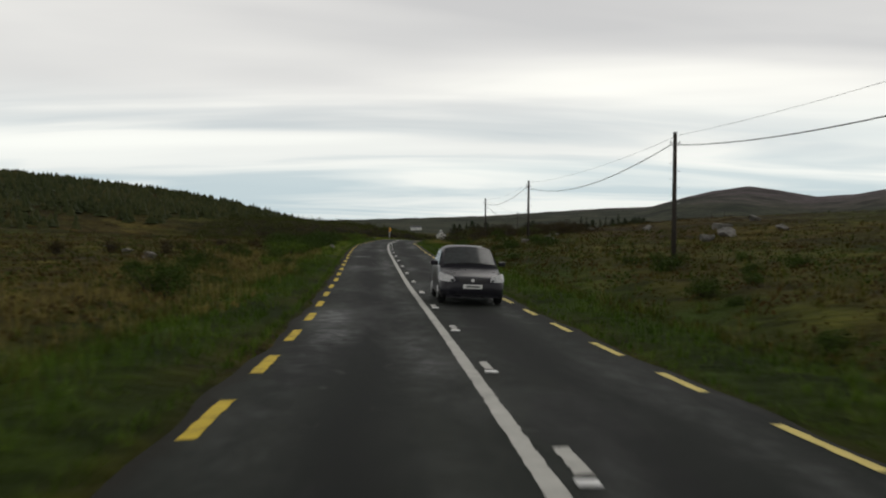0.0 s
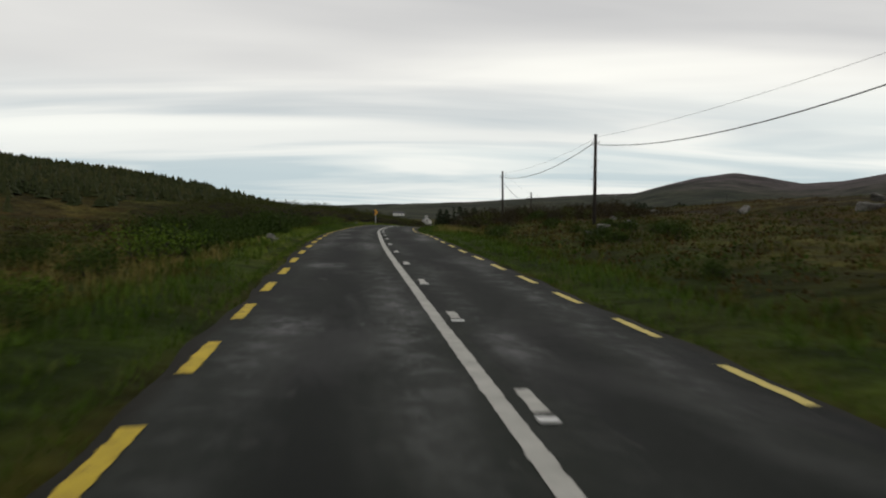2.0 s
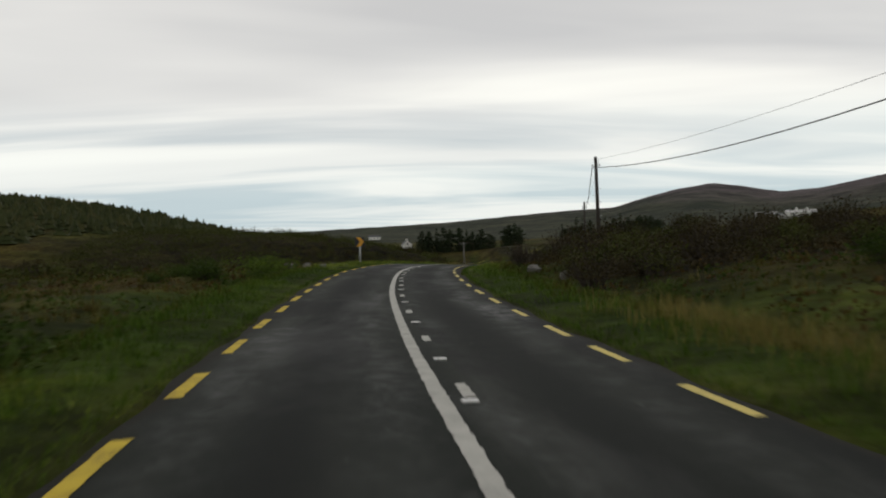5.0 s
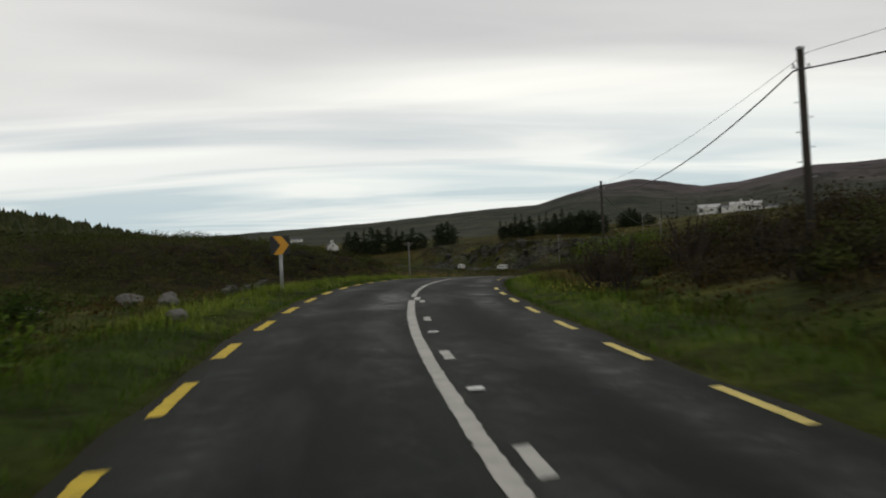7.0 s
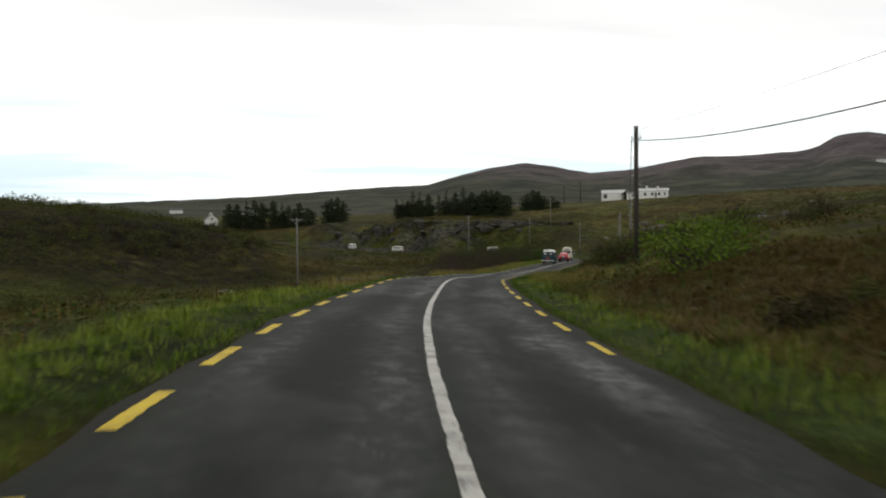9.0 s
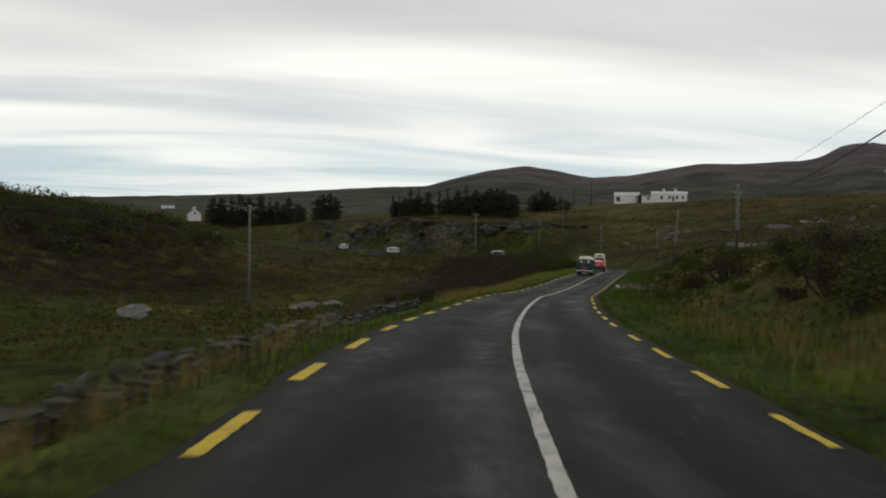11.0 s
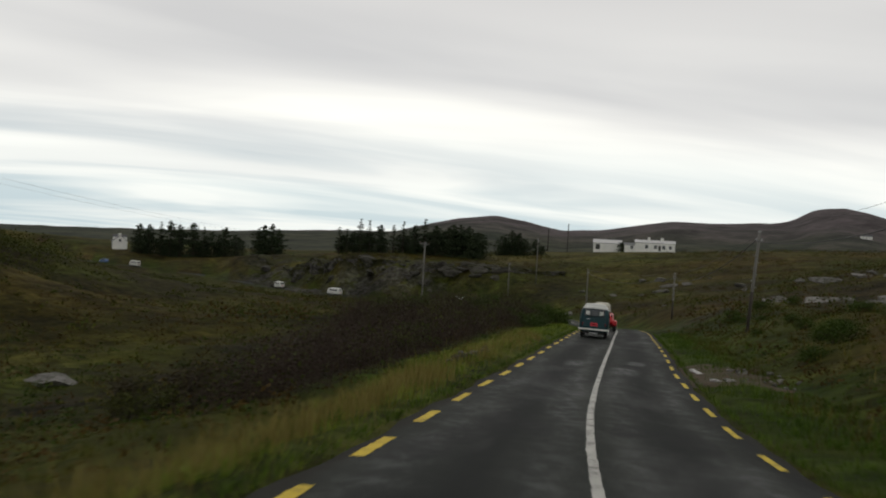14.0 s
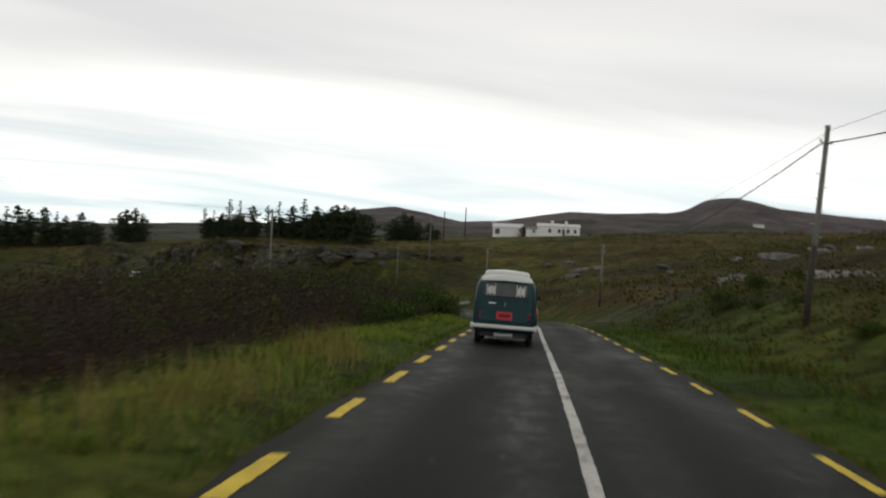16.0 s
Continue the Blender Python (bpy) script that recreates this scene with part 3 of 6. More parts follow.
def stripe(name, s0, s1, d, wide, mat, up=0.006, step=0.09, wander=0.0, skew=0.0, ragged=0.007):
    """A painted stripe along the road, 6 mm proud of the tar, with chipped edges."""
    chip = np.random.RandomState(int(abs(s0 * 131 + d * 17)))
    at = np.linspace(s0, s1, max(2, int((s1 - s0) / step) + 1))
    sway = wander * (np.sin(at * 0.9) + 0.6 * np.sin(at * 2.3 + 1)) if wander else 0 * at
    left, right = chip.normal(0, ragged, len(at)), chip.normal(0, ragged, len(at))
    a, b = on_road(at, d - wide / 2 + sway + left, up), on_road(at + skew, d + wide / 2 + sway + right, up)
    v = np.stack([a, b], 1).reshape(-1, 3)
    k = np.arange(len(at) - 1)[:, None] * 2
    return mesh_object(name, v, k + np.array([[0, 1, 3, 2]]), mat)


def dashes(runs, d, length, wide, mat, name, label, group):
    rng = random.Random(name + str(d))
    for lo, hi, first, period in runs:
        k = math.ceil((lo - first) / period)
        while first + k * period < hi:
            c = first + k * period
            k += 1
            cut = length * rng.choice((1, 1, 1, 1, .97, .9))
            ob = stripe(name, c - cut / 2, c + cut / 2, d + rng.uniform(-.02, .02), wide * rng.uniform(.92, 1.05), mat, skew=0.05)
            tagged(ob, label, "road marking", group)


dashes([(-8, 104, 8.69, 4.095), (104, 190, 118.8, 3.945), (190, 420, 202.93, 4.12)], EDGE_L, 2.0, 0.15, M["yellow_paint"], "edge_dash", "short worn yellow edge dash painted on the tarmac", "yellow edge dashes")
dashes([(-8, 104, 8.03, 4.03), (104, 155, 120.85, 4.15)], EDGE_R, 2.0, 0.13, M["pale_yellow_paint"], "edge_dash", "short pale yellow edge dash painted on the tarmac", "yellow edge dashes")
dashes([(166, 211, 204.4, 4.0), (211, 420, 214.2, 4.10)], EDGE_R, 2.0, 0.13, M["yellow_paint"], "edge_dash", "short worn yellow edge dash painted on the tarmac", "yellow edge dashes")
dashes([(-4, 100, 7.24, 6.035), (100, 146, 121.41, 6.0)], 0.27, 0.95, 0.13, M["white_paint"], "centre_dash", "short white dash beside the solid centre line", "white centre dashes")
solid = stripe("centre_line", -19, 145.9, 0.0, 0.16, M["white_paint"])
tagged(solid, "solid white centre line painted on the tarmac", "road marking", kind="structure")
block = stripe("centre_line", 146.0, 147.6, 0.11, 0.15, M["white_paint"])
tagged(block, "short solid white block where the centre lines meet", "road marking", kind="structure")
for s0 in np.arange(147.7, 420, 6.3):
    single = stripe("centre_line", s0, s0 + 6.24, -0.01, 0.13, M["worn_paint"], wander=0.003)
    tagged(single, "length of worn white centre line between cracks in the tarmac", "road marking", kind="structure")


# ---- more materials ----
def make_blades(name, stops, rough=0.75, patch=0.35):
    """Leaves or blades: shades in patches and clumps, with a little difference from one to the next."""
    mat, net = material(name)
    pick = net.add("ShaderNodeNewGeometry").outputs["Random Per Island"]
    at = place(net)
    clump = net.ramp(net.math("ADD", net.math("MULTIPLY", net.noise(at, patch, 3.0), 0.55), net.math("MULTIPLY", net.noise(at, patch * 3.7, 2.0), 0.45)), [(0.30, 0.0), (0.70, 1.0)])
    tone = net.ramp(net.math("ADD", net.math("MULTIPLY", pick, 0.40), net.math("MULTIPLY", clump, 0.60)), stops)
    finish(net, tone, rough, spec=0.06)
    return mat


def make_stone(name, dark, light, moss=0.3):
    mat, net = material(name)
    at = place(net)
    a, b, c = net.noise(at, 1.3, 6.0, 0.65), net.noise(at, 9.0, 6.0, 0.7), net.noise(at, 2.4, 4.0, 0.6)
    tone = net.ramp(net.math("ADD", net.math("MULTIPLY", a, 0.5), net.math("MULTIPLY", b, 0.5)), [(0.3, dark), (0.5, tuple((x + y) / 2 for x, y in zip(dark, light))), (0.7, light)])
    tone = net.mix(net.math("MULTIPLY", net.ramp(c, [(0.5, 0.0), (0.62, 1.0)]), moss), tone, (0.035, 0.040, 0.016))
    pick = net.add("ShaderNodeObjectInfo").outputs["Random"]
    tone = net.mix(1.0, tone, net.ramp(pick, [(0.0, 0.7), (1.0, 1.25)]), "MULTIPLY")
    finish(net, tone, 0.9, bump=net.math("ADD", a, net.math("MULTIPLY", b, 0.5)), strength=0.8, distance=0.06, spec=0.15)
    return mat


def make_crag():
    """Dark fissured rock, grown over with moss and grass on its flatter ledges."""
    mat, net = material("crag_face")
    at = place(net)
    a, b = net.noise(net.mapped(at, (1, 1, 0.45)), 0.45, 7.0, 0.65, 0.5), net.noise(net.mapped(at, (1, 1, 0.35)), 2.2, 6.0, 0.7)
    tone = net.ramp(net.math("ADD", net.math("MULTIPLY", a, 0.6), net.math("MULTIPLY", b, 0.4)), [(0.36, (0.014, 0.013, 0.012)), (0.45, (0.045, 0.043, 0.041)), (0.53, (0.095, 0.091, 0.087)), (0.64, (0.19, 0.183, 0.172))])
    flat = net.add("ShaderNodeSeparateXYZ", None, Vector=net.add("ShaderNodeNewGeometry").outputs["Normal"]).outputs[2]
    green = net.math("ADD", net.ramp(flat, [(0.35, 0.0), (0.6, 1.0)]), net.ramp(net.noise(at, 0.22, 5.0, 0.6), [(0.50, 0.0), (0.58, 0.9)]), clamp=True)
    tone = net.mix(green, tone, net.ramp(b, [(0.3, (0.016, 0.020, 0.006)), (0.7, (0.046, 0.044, 0.014))]))
    finish(net, tone, 0.92, bump=net.math("ADD", a, b), strength=0.9, distance=0.25, spec=0.08)
    return mat


def make_wood(name, dark, light):
    mat, net = material(name)
    at = own(net)
    a = net.noise(net.mapped(at, (14, 14, 0.8)), 1.0, 6.0, 0.65)
    b = net.noise(at, 1.1, 4.0)
    tone = net.ramp(net.math("ADD", net.math("MULTIPLY", a, 0.6), net.math("MULTIPLY", b, 0.4)), [(0.3, dark), (0.7, light)])
    finish(net, tone, 0.85, bump=a, strength=0.5, distance=0.01, spec=0.2)
    return mat


def make_glass(name, color=(0.02, 0.025, 0.028), rough=0.06):
    mat, net = material(name)
    smear = net.noise(own(net), 6.0, 3.0)
    finish(net, net.ramp(smear, [(0.3, color), (0.7, tuple(c * 1.5 + 0.004 for c in color))]), net.math("ADD", rough, net.math("MULTIPLY", smear, 0.08)), spec=0.5)
    return mat


M.update({
    "grass": make_blades("verge_grass", [(0.15, (0.0224, 0.0468, 0.0045)), (0.45, (0.0493, 0.0936, 0.0090)), (0.7, (0.0851, 0.1326, 0.0153)), (0.92, (0.1512, 0.1664, 0.0378))]),
    "rough_grass": make_blades("moor_grass", [(0.15, (0.0220, 0.0220, 0.0032)), (0.5, (0.0500, 0.0429, 0.0072)), (0.75, (0.0800, 0.0572, 0.0112)), (0.92, (0.1100, 0.0880, 0.0208))]),
    "lush_grass": make_blades("lush_grass", [(0.15, (0.0705, 0.1096, 0.0123)), (0.45, (0.1338, 0.1888, 0.0227)), (0.7, (0.2007, 0.2376, 0.0367)), (0.92, (0.3040, 0.2862, 0.0788))]),
    "tussock": make_blades("mixed_tussock", [(0.12, (0.0229, 0.0342, 0.0051)), (0.32, (0.0435, 0.0616, 0.0087)), (0.50, (0.0707, 0.0799, 0.0131)), (0.66, (0.0913, 0.0661, 0.0160)), (0.80, (0.0571, 0.0387, 0.0117)), (0.94, (0.1542, 0.1254, 0.0363))], patch=0.16),
    "bank_heather": make_blades("bank_heather", [(0.1, (0.034, 0.0255, 0.0200)), (0.5, (0.042, 0.031, 0.0240)), (0.8, (0.050, 0.037, 0.028)), (0.95, (0.048, 0.041, 0.025))]),
    "forest": make_blades("plantation_needle", [(0.1, (0.0230, 0.0303, 0.0112)), (0.45, (0.0384, 0.0475, 0.0174)), (0.75, (0.0576, 0.0580, 0.0215)), (0.95, (0.0742, 0.0606, 0.0245))], patch=0.03),
    "rust": make_blades("dead_rust_grass", [(0.15, (0.040, 0.029, 0.009)), (0.5, (0.082, 0.056, 0.018)), (0.75, (0.112, 0.075, 0.026)), (0.92, (0.080, 0.082, 0.020))]),
    "straw": make_blades("dry_grass", [(0.1, (0.1000, 0.0880, 0.0208)), (0.5, (0.1900, 0.1550, 0.0448)), (0.9, (0.2800, 0.2250, 0.0840))]),
    "heather": make_blades("heather", [(0.1, (0.0189, 0.0157, 0.0072)), (0.5, (0.0357, 0.0291, 0.0122)), (0.8, (0.0525, 0.0426, 0.0180)), (0.95, (0.0441, 0.0448, 0.0130))]),
    "brown_heather": make_blades("brown_heather", [(0.1, (0.0289, 0.0186, 0.0066)), (0.5, (0.0578, 0.0373, 0.0119)), (0.8, (0.0835, 0.0529, 0.0165)), (0.95, (0.0706, 0.0581, 0.0145))]),
    "bush": make_blades("bush_leaf", [(0.1, (0.0299, 0.0376, 0.0103)), (0.5, (0.0498, 0.0577, 0.0140)), (0.9, (0.0722, 0.0752, 0.0187))]),
    "dark_green": make_blades("dark_green_leaf", [(0.1, (0.0180, 0.0325, 0.0060)), (0.5, (0.0340, 0.0582, 0.0090)), (0.9, (0.0600, 0.0874, 0.0150))]),
    "bright_bush": make_blades("green_bush_leaf", [(0.1, (0.0380, 0.0704, 0.0070)), (0.5, (0.0740, 0.1232, 0.0119)), (0.9, (0.1180, 0.1562, 0.0224))]),
    "needle": make_blades("pine_needle", [(0.1, (0.017, 0.026, 0.014)), (0.5, (0.029, 0.042, 0.021)), (0.9, (0.048, 0.060, 0.029))]),
    "flower": make_blades("flower", [(0.1, (0.55, 0.42, 0.05)), (0.9, (0.72, 0.62, 0.20))]),
    "stone": make_stone("granite", (0.060, 0.058, 0.053), (0.24, 0.23, 0.215)),
    "wall_stone": make_stone("wall_granite", (0.022, 0.021, 0.017), (0.165, 0.160, 0.142), 0.75),
    "pale_stone": make_stone("pale_granite", (0.060, 0.058, 0.053), (0.27, 0.26, 0.245), 0.55),
    "dark_stone": make_stone("dark_crag", (0.020, 0.019, 0.016), (0.095, 0.089, 0.080), 0.85),
    "crag": make_crag(),
    "kerb": make_stone("pale_concrete", (0.26, 0.26, 0.25), (0.55, 0.55, 0.53), 0.15),
    "gravel": make_stone("gravel", (0.028, 0.018, 0.008), (0.085, 0.056, 0.028), 0.8),
    "pole": make_wood("tarred_wood", (0.022, 0.019, 0.016), (0.060, 0.052, 0.044)),
    "grey_pole": make_wood("weathered_wood", (0.085, 0.082, 0.075), (0.19, 0.185, 0.17)),
    "bark": make_wood("bark", (0.020, 0.016, 0.012), (0.060, 0.048, 0.036)),
    "wire": plain("black_wire", (0.02, 0.02, 0.02), 0.6),
    "steel": plain("galvanised_steel", (0.30, 0.31, 0.31), 0.45, 0.6),
    "ceramic": plain("brown_ceramic", (0.10, 0.06, 0.04), 0.25),
    "teal": plain("teal_paint", (0.007, 0.036, 0.044), 0.38, 0.0, 0.15, 1.5, 0.25),
    "roof_white": plain("white_vehicle_paint", (0.62, 0.63, 0.60), 0.38, 0.0, 0.06, 1.2, 0.5),
    "cream": plain("cream_vehicle_paint", (0.52, 0.50, 0.41), 0.38, 0.0, 0.06, 1.2, 0.5),
    "red": plain("red_vehicle_paint", (0.46, 0.016, 0.026), 0.30, 0.0, 0.1, 1.5, 0.5),
    "grey_paint": plain("dark_grey_metallic_paint", (0.015, 0.0145, 0.019), 0.28, 0.0, 0.1, 1.2, 0.22),
    "blue_paint": plain("blue_vehicle_paint", (0.05, 0.12, 0.26), 0.32, 0.0, 0.1, 1.5, 0.5),
    "tyre": plain("tyre_rubber", (0.018, 0.018, 0.018), 0.85, 0.0, 0.2, 9.0, 0.2),
    "hub": plain("hub_metal", (0.36, 0.36, 0.36), 0.35, 0.7),
    "trim_black": plain("black_trim", (0.015, 0.015, 0.016), 0.55),
    "chrome": plain("chrome", (0.60, 0.60, 0.60), 0.15, 1.0, 0.05),
    "glass": make_glass("dark_glass"),
    # base lifted for the grey interior and the sky's reflection
    "screen": make_glass("windscreen_glass", (0.040, 0.046, 0.046)),
    "curtain": plain("patterned_curtain", (0.52, 0.54, 0.50), 0.9, 0.0, 0.35, 14.0, 0.1),
    "tail_red": plain("tail_lamp_red", (0.12, 0.010, 0.012), 0.25),
    "plate_red": plain("red_number_plate", (0.50, 0.018, 0.035), 0.4),
    "plate_white": plain("white_number_plate", (0.62, 0.62, 0.60), 0.4),
    "plate_bar": plain("plate_bars", (0.12, 0.12, 0.12), 0.5),
    "lamp_glass": plain("headlamp_glass", (0.74, 0.75, 0.75), 0.12, 0.0, 0.40, 16.0),
    "sign_black": plain("sign_black", (0.02, 0.02, 0.02), 0.45),
    "sign_yellow": plain("sign_yellow", (0.62, 0.30, 0.02), 0.4),
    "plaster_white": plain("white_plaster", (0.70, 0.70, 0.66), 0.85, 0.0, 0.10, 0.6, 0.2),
    "slate": plain("slate_roof", (0.075, 0.078, 0.085), 0.6, 0.0, 0.25, 1.4, 0.3),
    "shed_roof": plain("pale_sheet_roof", (0.36, 0.36, 0.36), 0.5, 0.0, 0.15, 0.8, 0.3),
    "pane": make_glass("window_pane", (0.03, 0.034, 0.038), 0.05),
    "door_paint": plain("dark_door_paint", (0.05, 0.05, 0.045), 0.5),
})


# ---- poles and wires ----
def pole_thing(x, y, base, top, mat, label, radius=0.13, lean=(0, 0), arm=None, group="telephone poles", butt=0.0):
    """A round pole with a cap; a crossarm with insulators where it carries power; its foot tarred up to the height butt."""
    m = Matrix.Translation((x, y, base)) @ pose(0, 0, 0, lean[0], lean[1], 0)
    ob = empty("utility_pole", m, label, "utility pole", group)
    tall = top - base
    bm = tube(bmesh.new(), (0, 0, -0.6), (0, 0, tall), radius, radius * 0.72, 12)
    part("shaft", bm, mat, ob, smooth_shade=True)
    if butt:
        part("butt", tube(bmesh.new(), (0, 0, -0.6), (0, 0, butt), radius * 1.05, radius * (1.05 - 0.28 * butt / tall), 12), M["pole"], ob, "dark tarred foot of the pole", True)
    bm = tube(bmesh.new(), (0, 0, tall - 0.02), (0, 0, tall + 0.05), radius * 0.95, radius * 0.8, 12)
    part("cap", bm, M["steel"], ob, "small metal cap")
    if arm is None:
        for side in (-1, 1):
            bm = tube(bmesh.new(), (side * 0.08, 0, tall - 0.55), (side * 0.22, 0, tall - 0.5), 0.02)
            tube(bm, (side * 0.22, 0, tall - 0.52), (side * 0.22, 0, tall - 0.40), 0.035, 0.025)
            part("bracket", bm, M["steel"], ob)
        for k in range(6):
            bm = tube(bmesh.new(), ((-1) ** k * 0.06, 0, tall * 0.45 + k * 0.4), ((-1) ** k * 0.26, 0, tall * 0.45 + k * 0.4), 0.012, 0.012, 6)
            part("step_iron", bm, M["steel"], ob)
    else:
        turn = pose(0, 0, 0, 0, 0, arm)
        bm = box(bmesh.new(), (1.7, 0.11, 0.12), (0, 0.12, tall - 0.15), bevel=0.01)
        bmesh.ops.transform(bm, matrix=turn, verts=bm.verts)
        bar = part("crossarm", bm, M["grey_pole"], ob)
        for u in (-0.78, 0.0, 0.78):
            bm = tube(bmesh.new(), (u, 0.12, tall - 0.09), (u, 0.12, tall + 0.06), 0.05, 0.06, 8)
            tube(bm, (u, 0.12, tall + 0.06), (u, 0.12, tall + 0.16), 0.075, 0.04, 8)
            bmesh.ops.transform(bm, matrix=turn, verts=bm.verts)
            part("insulator", bm, M["ceramic"], bar)
        for u in (-0.5, 0.5):
            bm = tube(bmesh.new(), (u, 0.12, tall - 0.2), (0, 0.1, tall - 0.7), 0.02, 0.02, 6)
            bmesh.ops.transform(bm, matrix=turn, verts=bm.verts)
            part("brace", bm, M["steel"], ob)
    return ob


PHONE = [(13.6, 2.0, 0.3, 6.4), (11.58, 50.1, 0.55, 6.84), (8.5, 99.5, 1.3, 7.19), (6.3, 146.3, 1.0, 7.25), (14.6, 195.3, 0.6, 6.59), (36.4, 245.0, 0.2, 4.27),
         (53.85, 289.2, -2.6, 3.12), (78.0, 344.0, -3.5, 0.76), (91.0, 400.0, -4.8, 1.2)]
LEANS = [0, 0, 0, -1.0, 0, 0, 5.0, 1.2, 0]
for (x, y, base, top), tip in zip(PHONE, LEANS):
    ground_z = float(heights(x, y)[0])
    tarred = y < 230
    pole_thing(x, y, min(base, ground_z), top, M["pole"] if tarred else M["grey_pole"],
               "tall dark tarred wooden telephone pole standing in rough grass" if tarred else "weathered grey wooden telephone pole with a dark foot in rough grass", 0.13 if tarred else 0.108, lean=(0, tip), butt=0.0 if tarred else 2.1 + 0.1 * tip)
for x, y, top, tall in [(167.5, 597.0, 20.3, 12.0), (160.5, 600.0, 18.4, 9.0)]:
    pole_thing(x, y, float(heights(x, y)[0]), top, M['pole'], 'dark wooden pole on the skyline beside the farm', 0.22, group='farm poles')
POWER = [(6.6, 275.5, -6.3, 2.76, 25), (52.0, 366.0, -5.5, 3.07, 25), (103.0, 478.0, -6.5, 2.4, 25), (112.0, 482.0, -2.0, 9.3, 25)]
for x, y, base, top, arm in POWER:
    pole_thing(x, y, min(base, float(heights(x, y)[0])), top, M["grey_pole"], "grey wooden power pole with a crossarm and insulators in a field", arm=arm, group="power poles")


def wire(a, b, sag, thick, label, group):
    cu = bpy.data.curves.new("overhead_wire", "CURVE")
    cu.dimensions, cu.bevel_depth, cu.bevel_resolution = "3D", thick, 1
    sp = cu.splines.new("POLY")
    sp.points.add(16)
    for k, p in enumerate(sp.points):
        u = k / 16
        q = Vector(a).lerp(Vector(b), u)
        p.co = (q.x, q.y, q.z - sag * 4 * u * (1 - u), 1)
    cu.materials.append(M["wire"])
    return tagged(new("overhead_wire", cu), label, "wire", group)


def tip_of(k, drop, side=0.0):
    x, y, base, top = PHONE[k]
    return (x + side + math.sin(radians(LEANS[k])) * (top - base), y, top - drop)


SAGS = [1.05, 1.15, 0.85, 1.2, 1.15, 1.15, 1.15, 1.15]
for k in range(len(PHONE) - 1):
    wire(tip_of(k, 0.60, -0.22), tip_of(k + 1, 0.60, -0.22), SAGS[k], 0.022, "thick black telephone cable sagging between poles", "overhead wires")
    wire(tip_of(k, 0.10, 0.2), tip_of(k + 1, 0.10, 0.2), 0.45, 0.007, "thin overhead wire between poles", "overhead wires")
for k in range(2):
    (xa, ya, _, za, _), (xb, yb, _, zb, _) = POWER[k], POWER[k + 1]
    for u in (-0.7, 0.7):
        wire((xa + u, ya - 0.3 * u, za + 0.12), (xb + u, yb - 0.3 * u, zb + 0.12), 1.6, 0.004, "thin power line between power poles", "power lines")


# ---- houses ----
def gable_house(m, long, deep, eaves, ridge, wall_mat, roof_mat, label, windows=(), doors=(), chimneys=(), gable_windows=(), category="house"):
    """A plain house: four walls, two roof slopes, chimneys, framed windows and doors on its front (-y)."""
    ob = empty("house" if category == "house" else "shed", m, label, category)
    bm = bmesh.new()
    x, y = long / 2, deep / 2
    v = [bm.verts.new(p) for p in [(-x, -y, -1.5), (x, -y, -1.5), (x, y, -1.5), (-x, y, -1.5), (-x, -y, eaves), (x, -y, eaves), (x, y, eaves), (-x, y, eaves), (-x, 0, ridge - .06), (x, 0, ridge - .06)]]
    for f in [(0, 1, 5, 4), (2, 3, 7, 6), (1, 2, 6, 9, 5), (3, 0, 4, 8, 7)]:
        bm.faces.new([v[i] for i in f])
    part("wall", bm, wall_mat, ob)
    slope = math.hypot(y + 0.25, (ridge - eaves) * (y + .25) / y)
    tilt = math.degrees(math.atan2(ridge - eaves, y))
    for side in (-1, 1):
        bm = box(bmesh.new(), (long + 0.5, slope, 0.12), (0, side * (y + 0.25) / 2, ridge - (ridge - eaves) * (y + .25) / y / 2 + 0.05), (-side * tilt, 0, 0))
        part("roof", bm, roof_mat, ob)
    for cx, tall in chimneys:
        bm = box(bmesh.new(), (0.9, 0.7, tall), (cx, 0, ridge + tall / 2 - 0.4))
        box(bm, (1.05, 0.85, 0.12), (cx, 0, ridge + tall - 0.45))
        stack = part("chimney", bm, wall_mat, ob)
        for u in (-0.2, 0.2):
            part("chimney_pot", tube(bmesh.new(), (cx + u, 0, ridge + tall - 0.4), (cx + u, 0, ridge + tall - 0.05), 0.12, 0.1), M["ceramic"], stack)
    for wx, wz, ww, wh in windows:
        bm = box(bmesh.new(), (ww + 0.14, 0.10, wh + 0.14), (wx, -y - 0.01, wz))
        frame_ob = part("window", bm, M["plaster_white"], ob)
        part("pane", box(bmesh.new(), (ww / 2 - 0.05, 0.04, wh), (wx - ww / 4, -y - 0.06, wz)), M["pane"], frame_ob)
        part("pane", box(bmesh.new(), (ww / 2 - 0.05, 0.04, wh), (wx + ww / 4, -y - 0.06, wz)), M["pane"], frame_ob)
        part("sill", box(bmesh.new(), (ww + 0.3, 0.2, 0.08), (wx, -y - 0.08, wz - wh / 2 - 0.1)), M["stone"], frame_ob)
    for dx, dw, dh in doors:
        part("door", box(bmesh.new(), (dw, 0.08, dh), (dx, -y - 0.03, dh / 2), bevel=0.01), M["door_paint"], ob)
    for gy, gz_, gw, gh in gable_windows:
        part("window", box(bmesh.new(), (0.06, gw, gh), (x + 0.02, gy, gz_)), M["pane"], ob)
    return ob


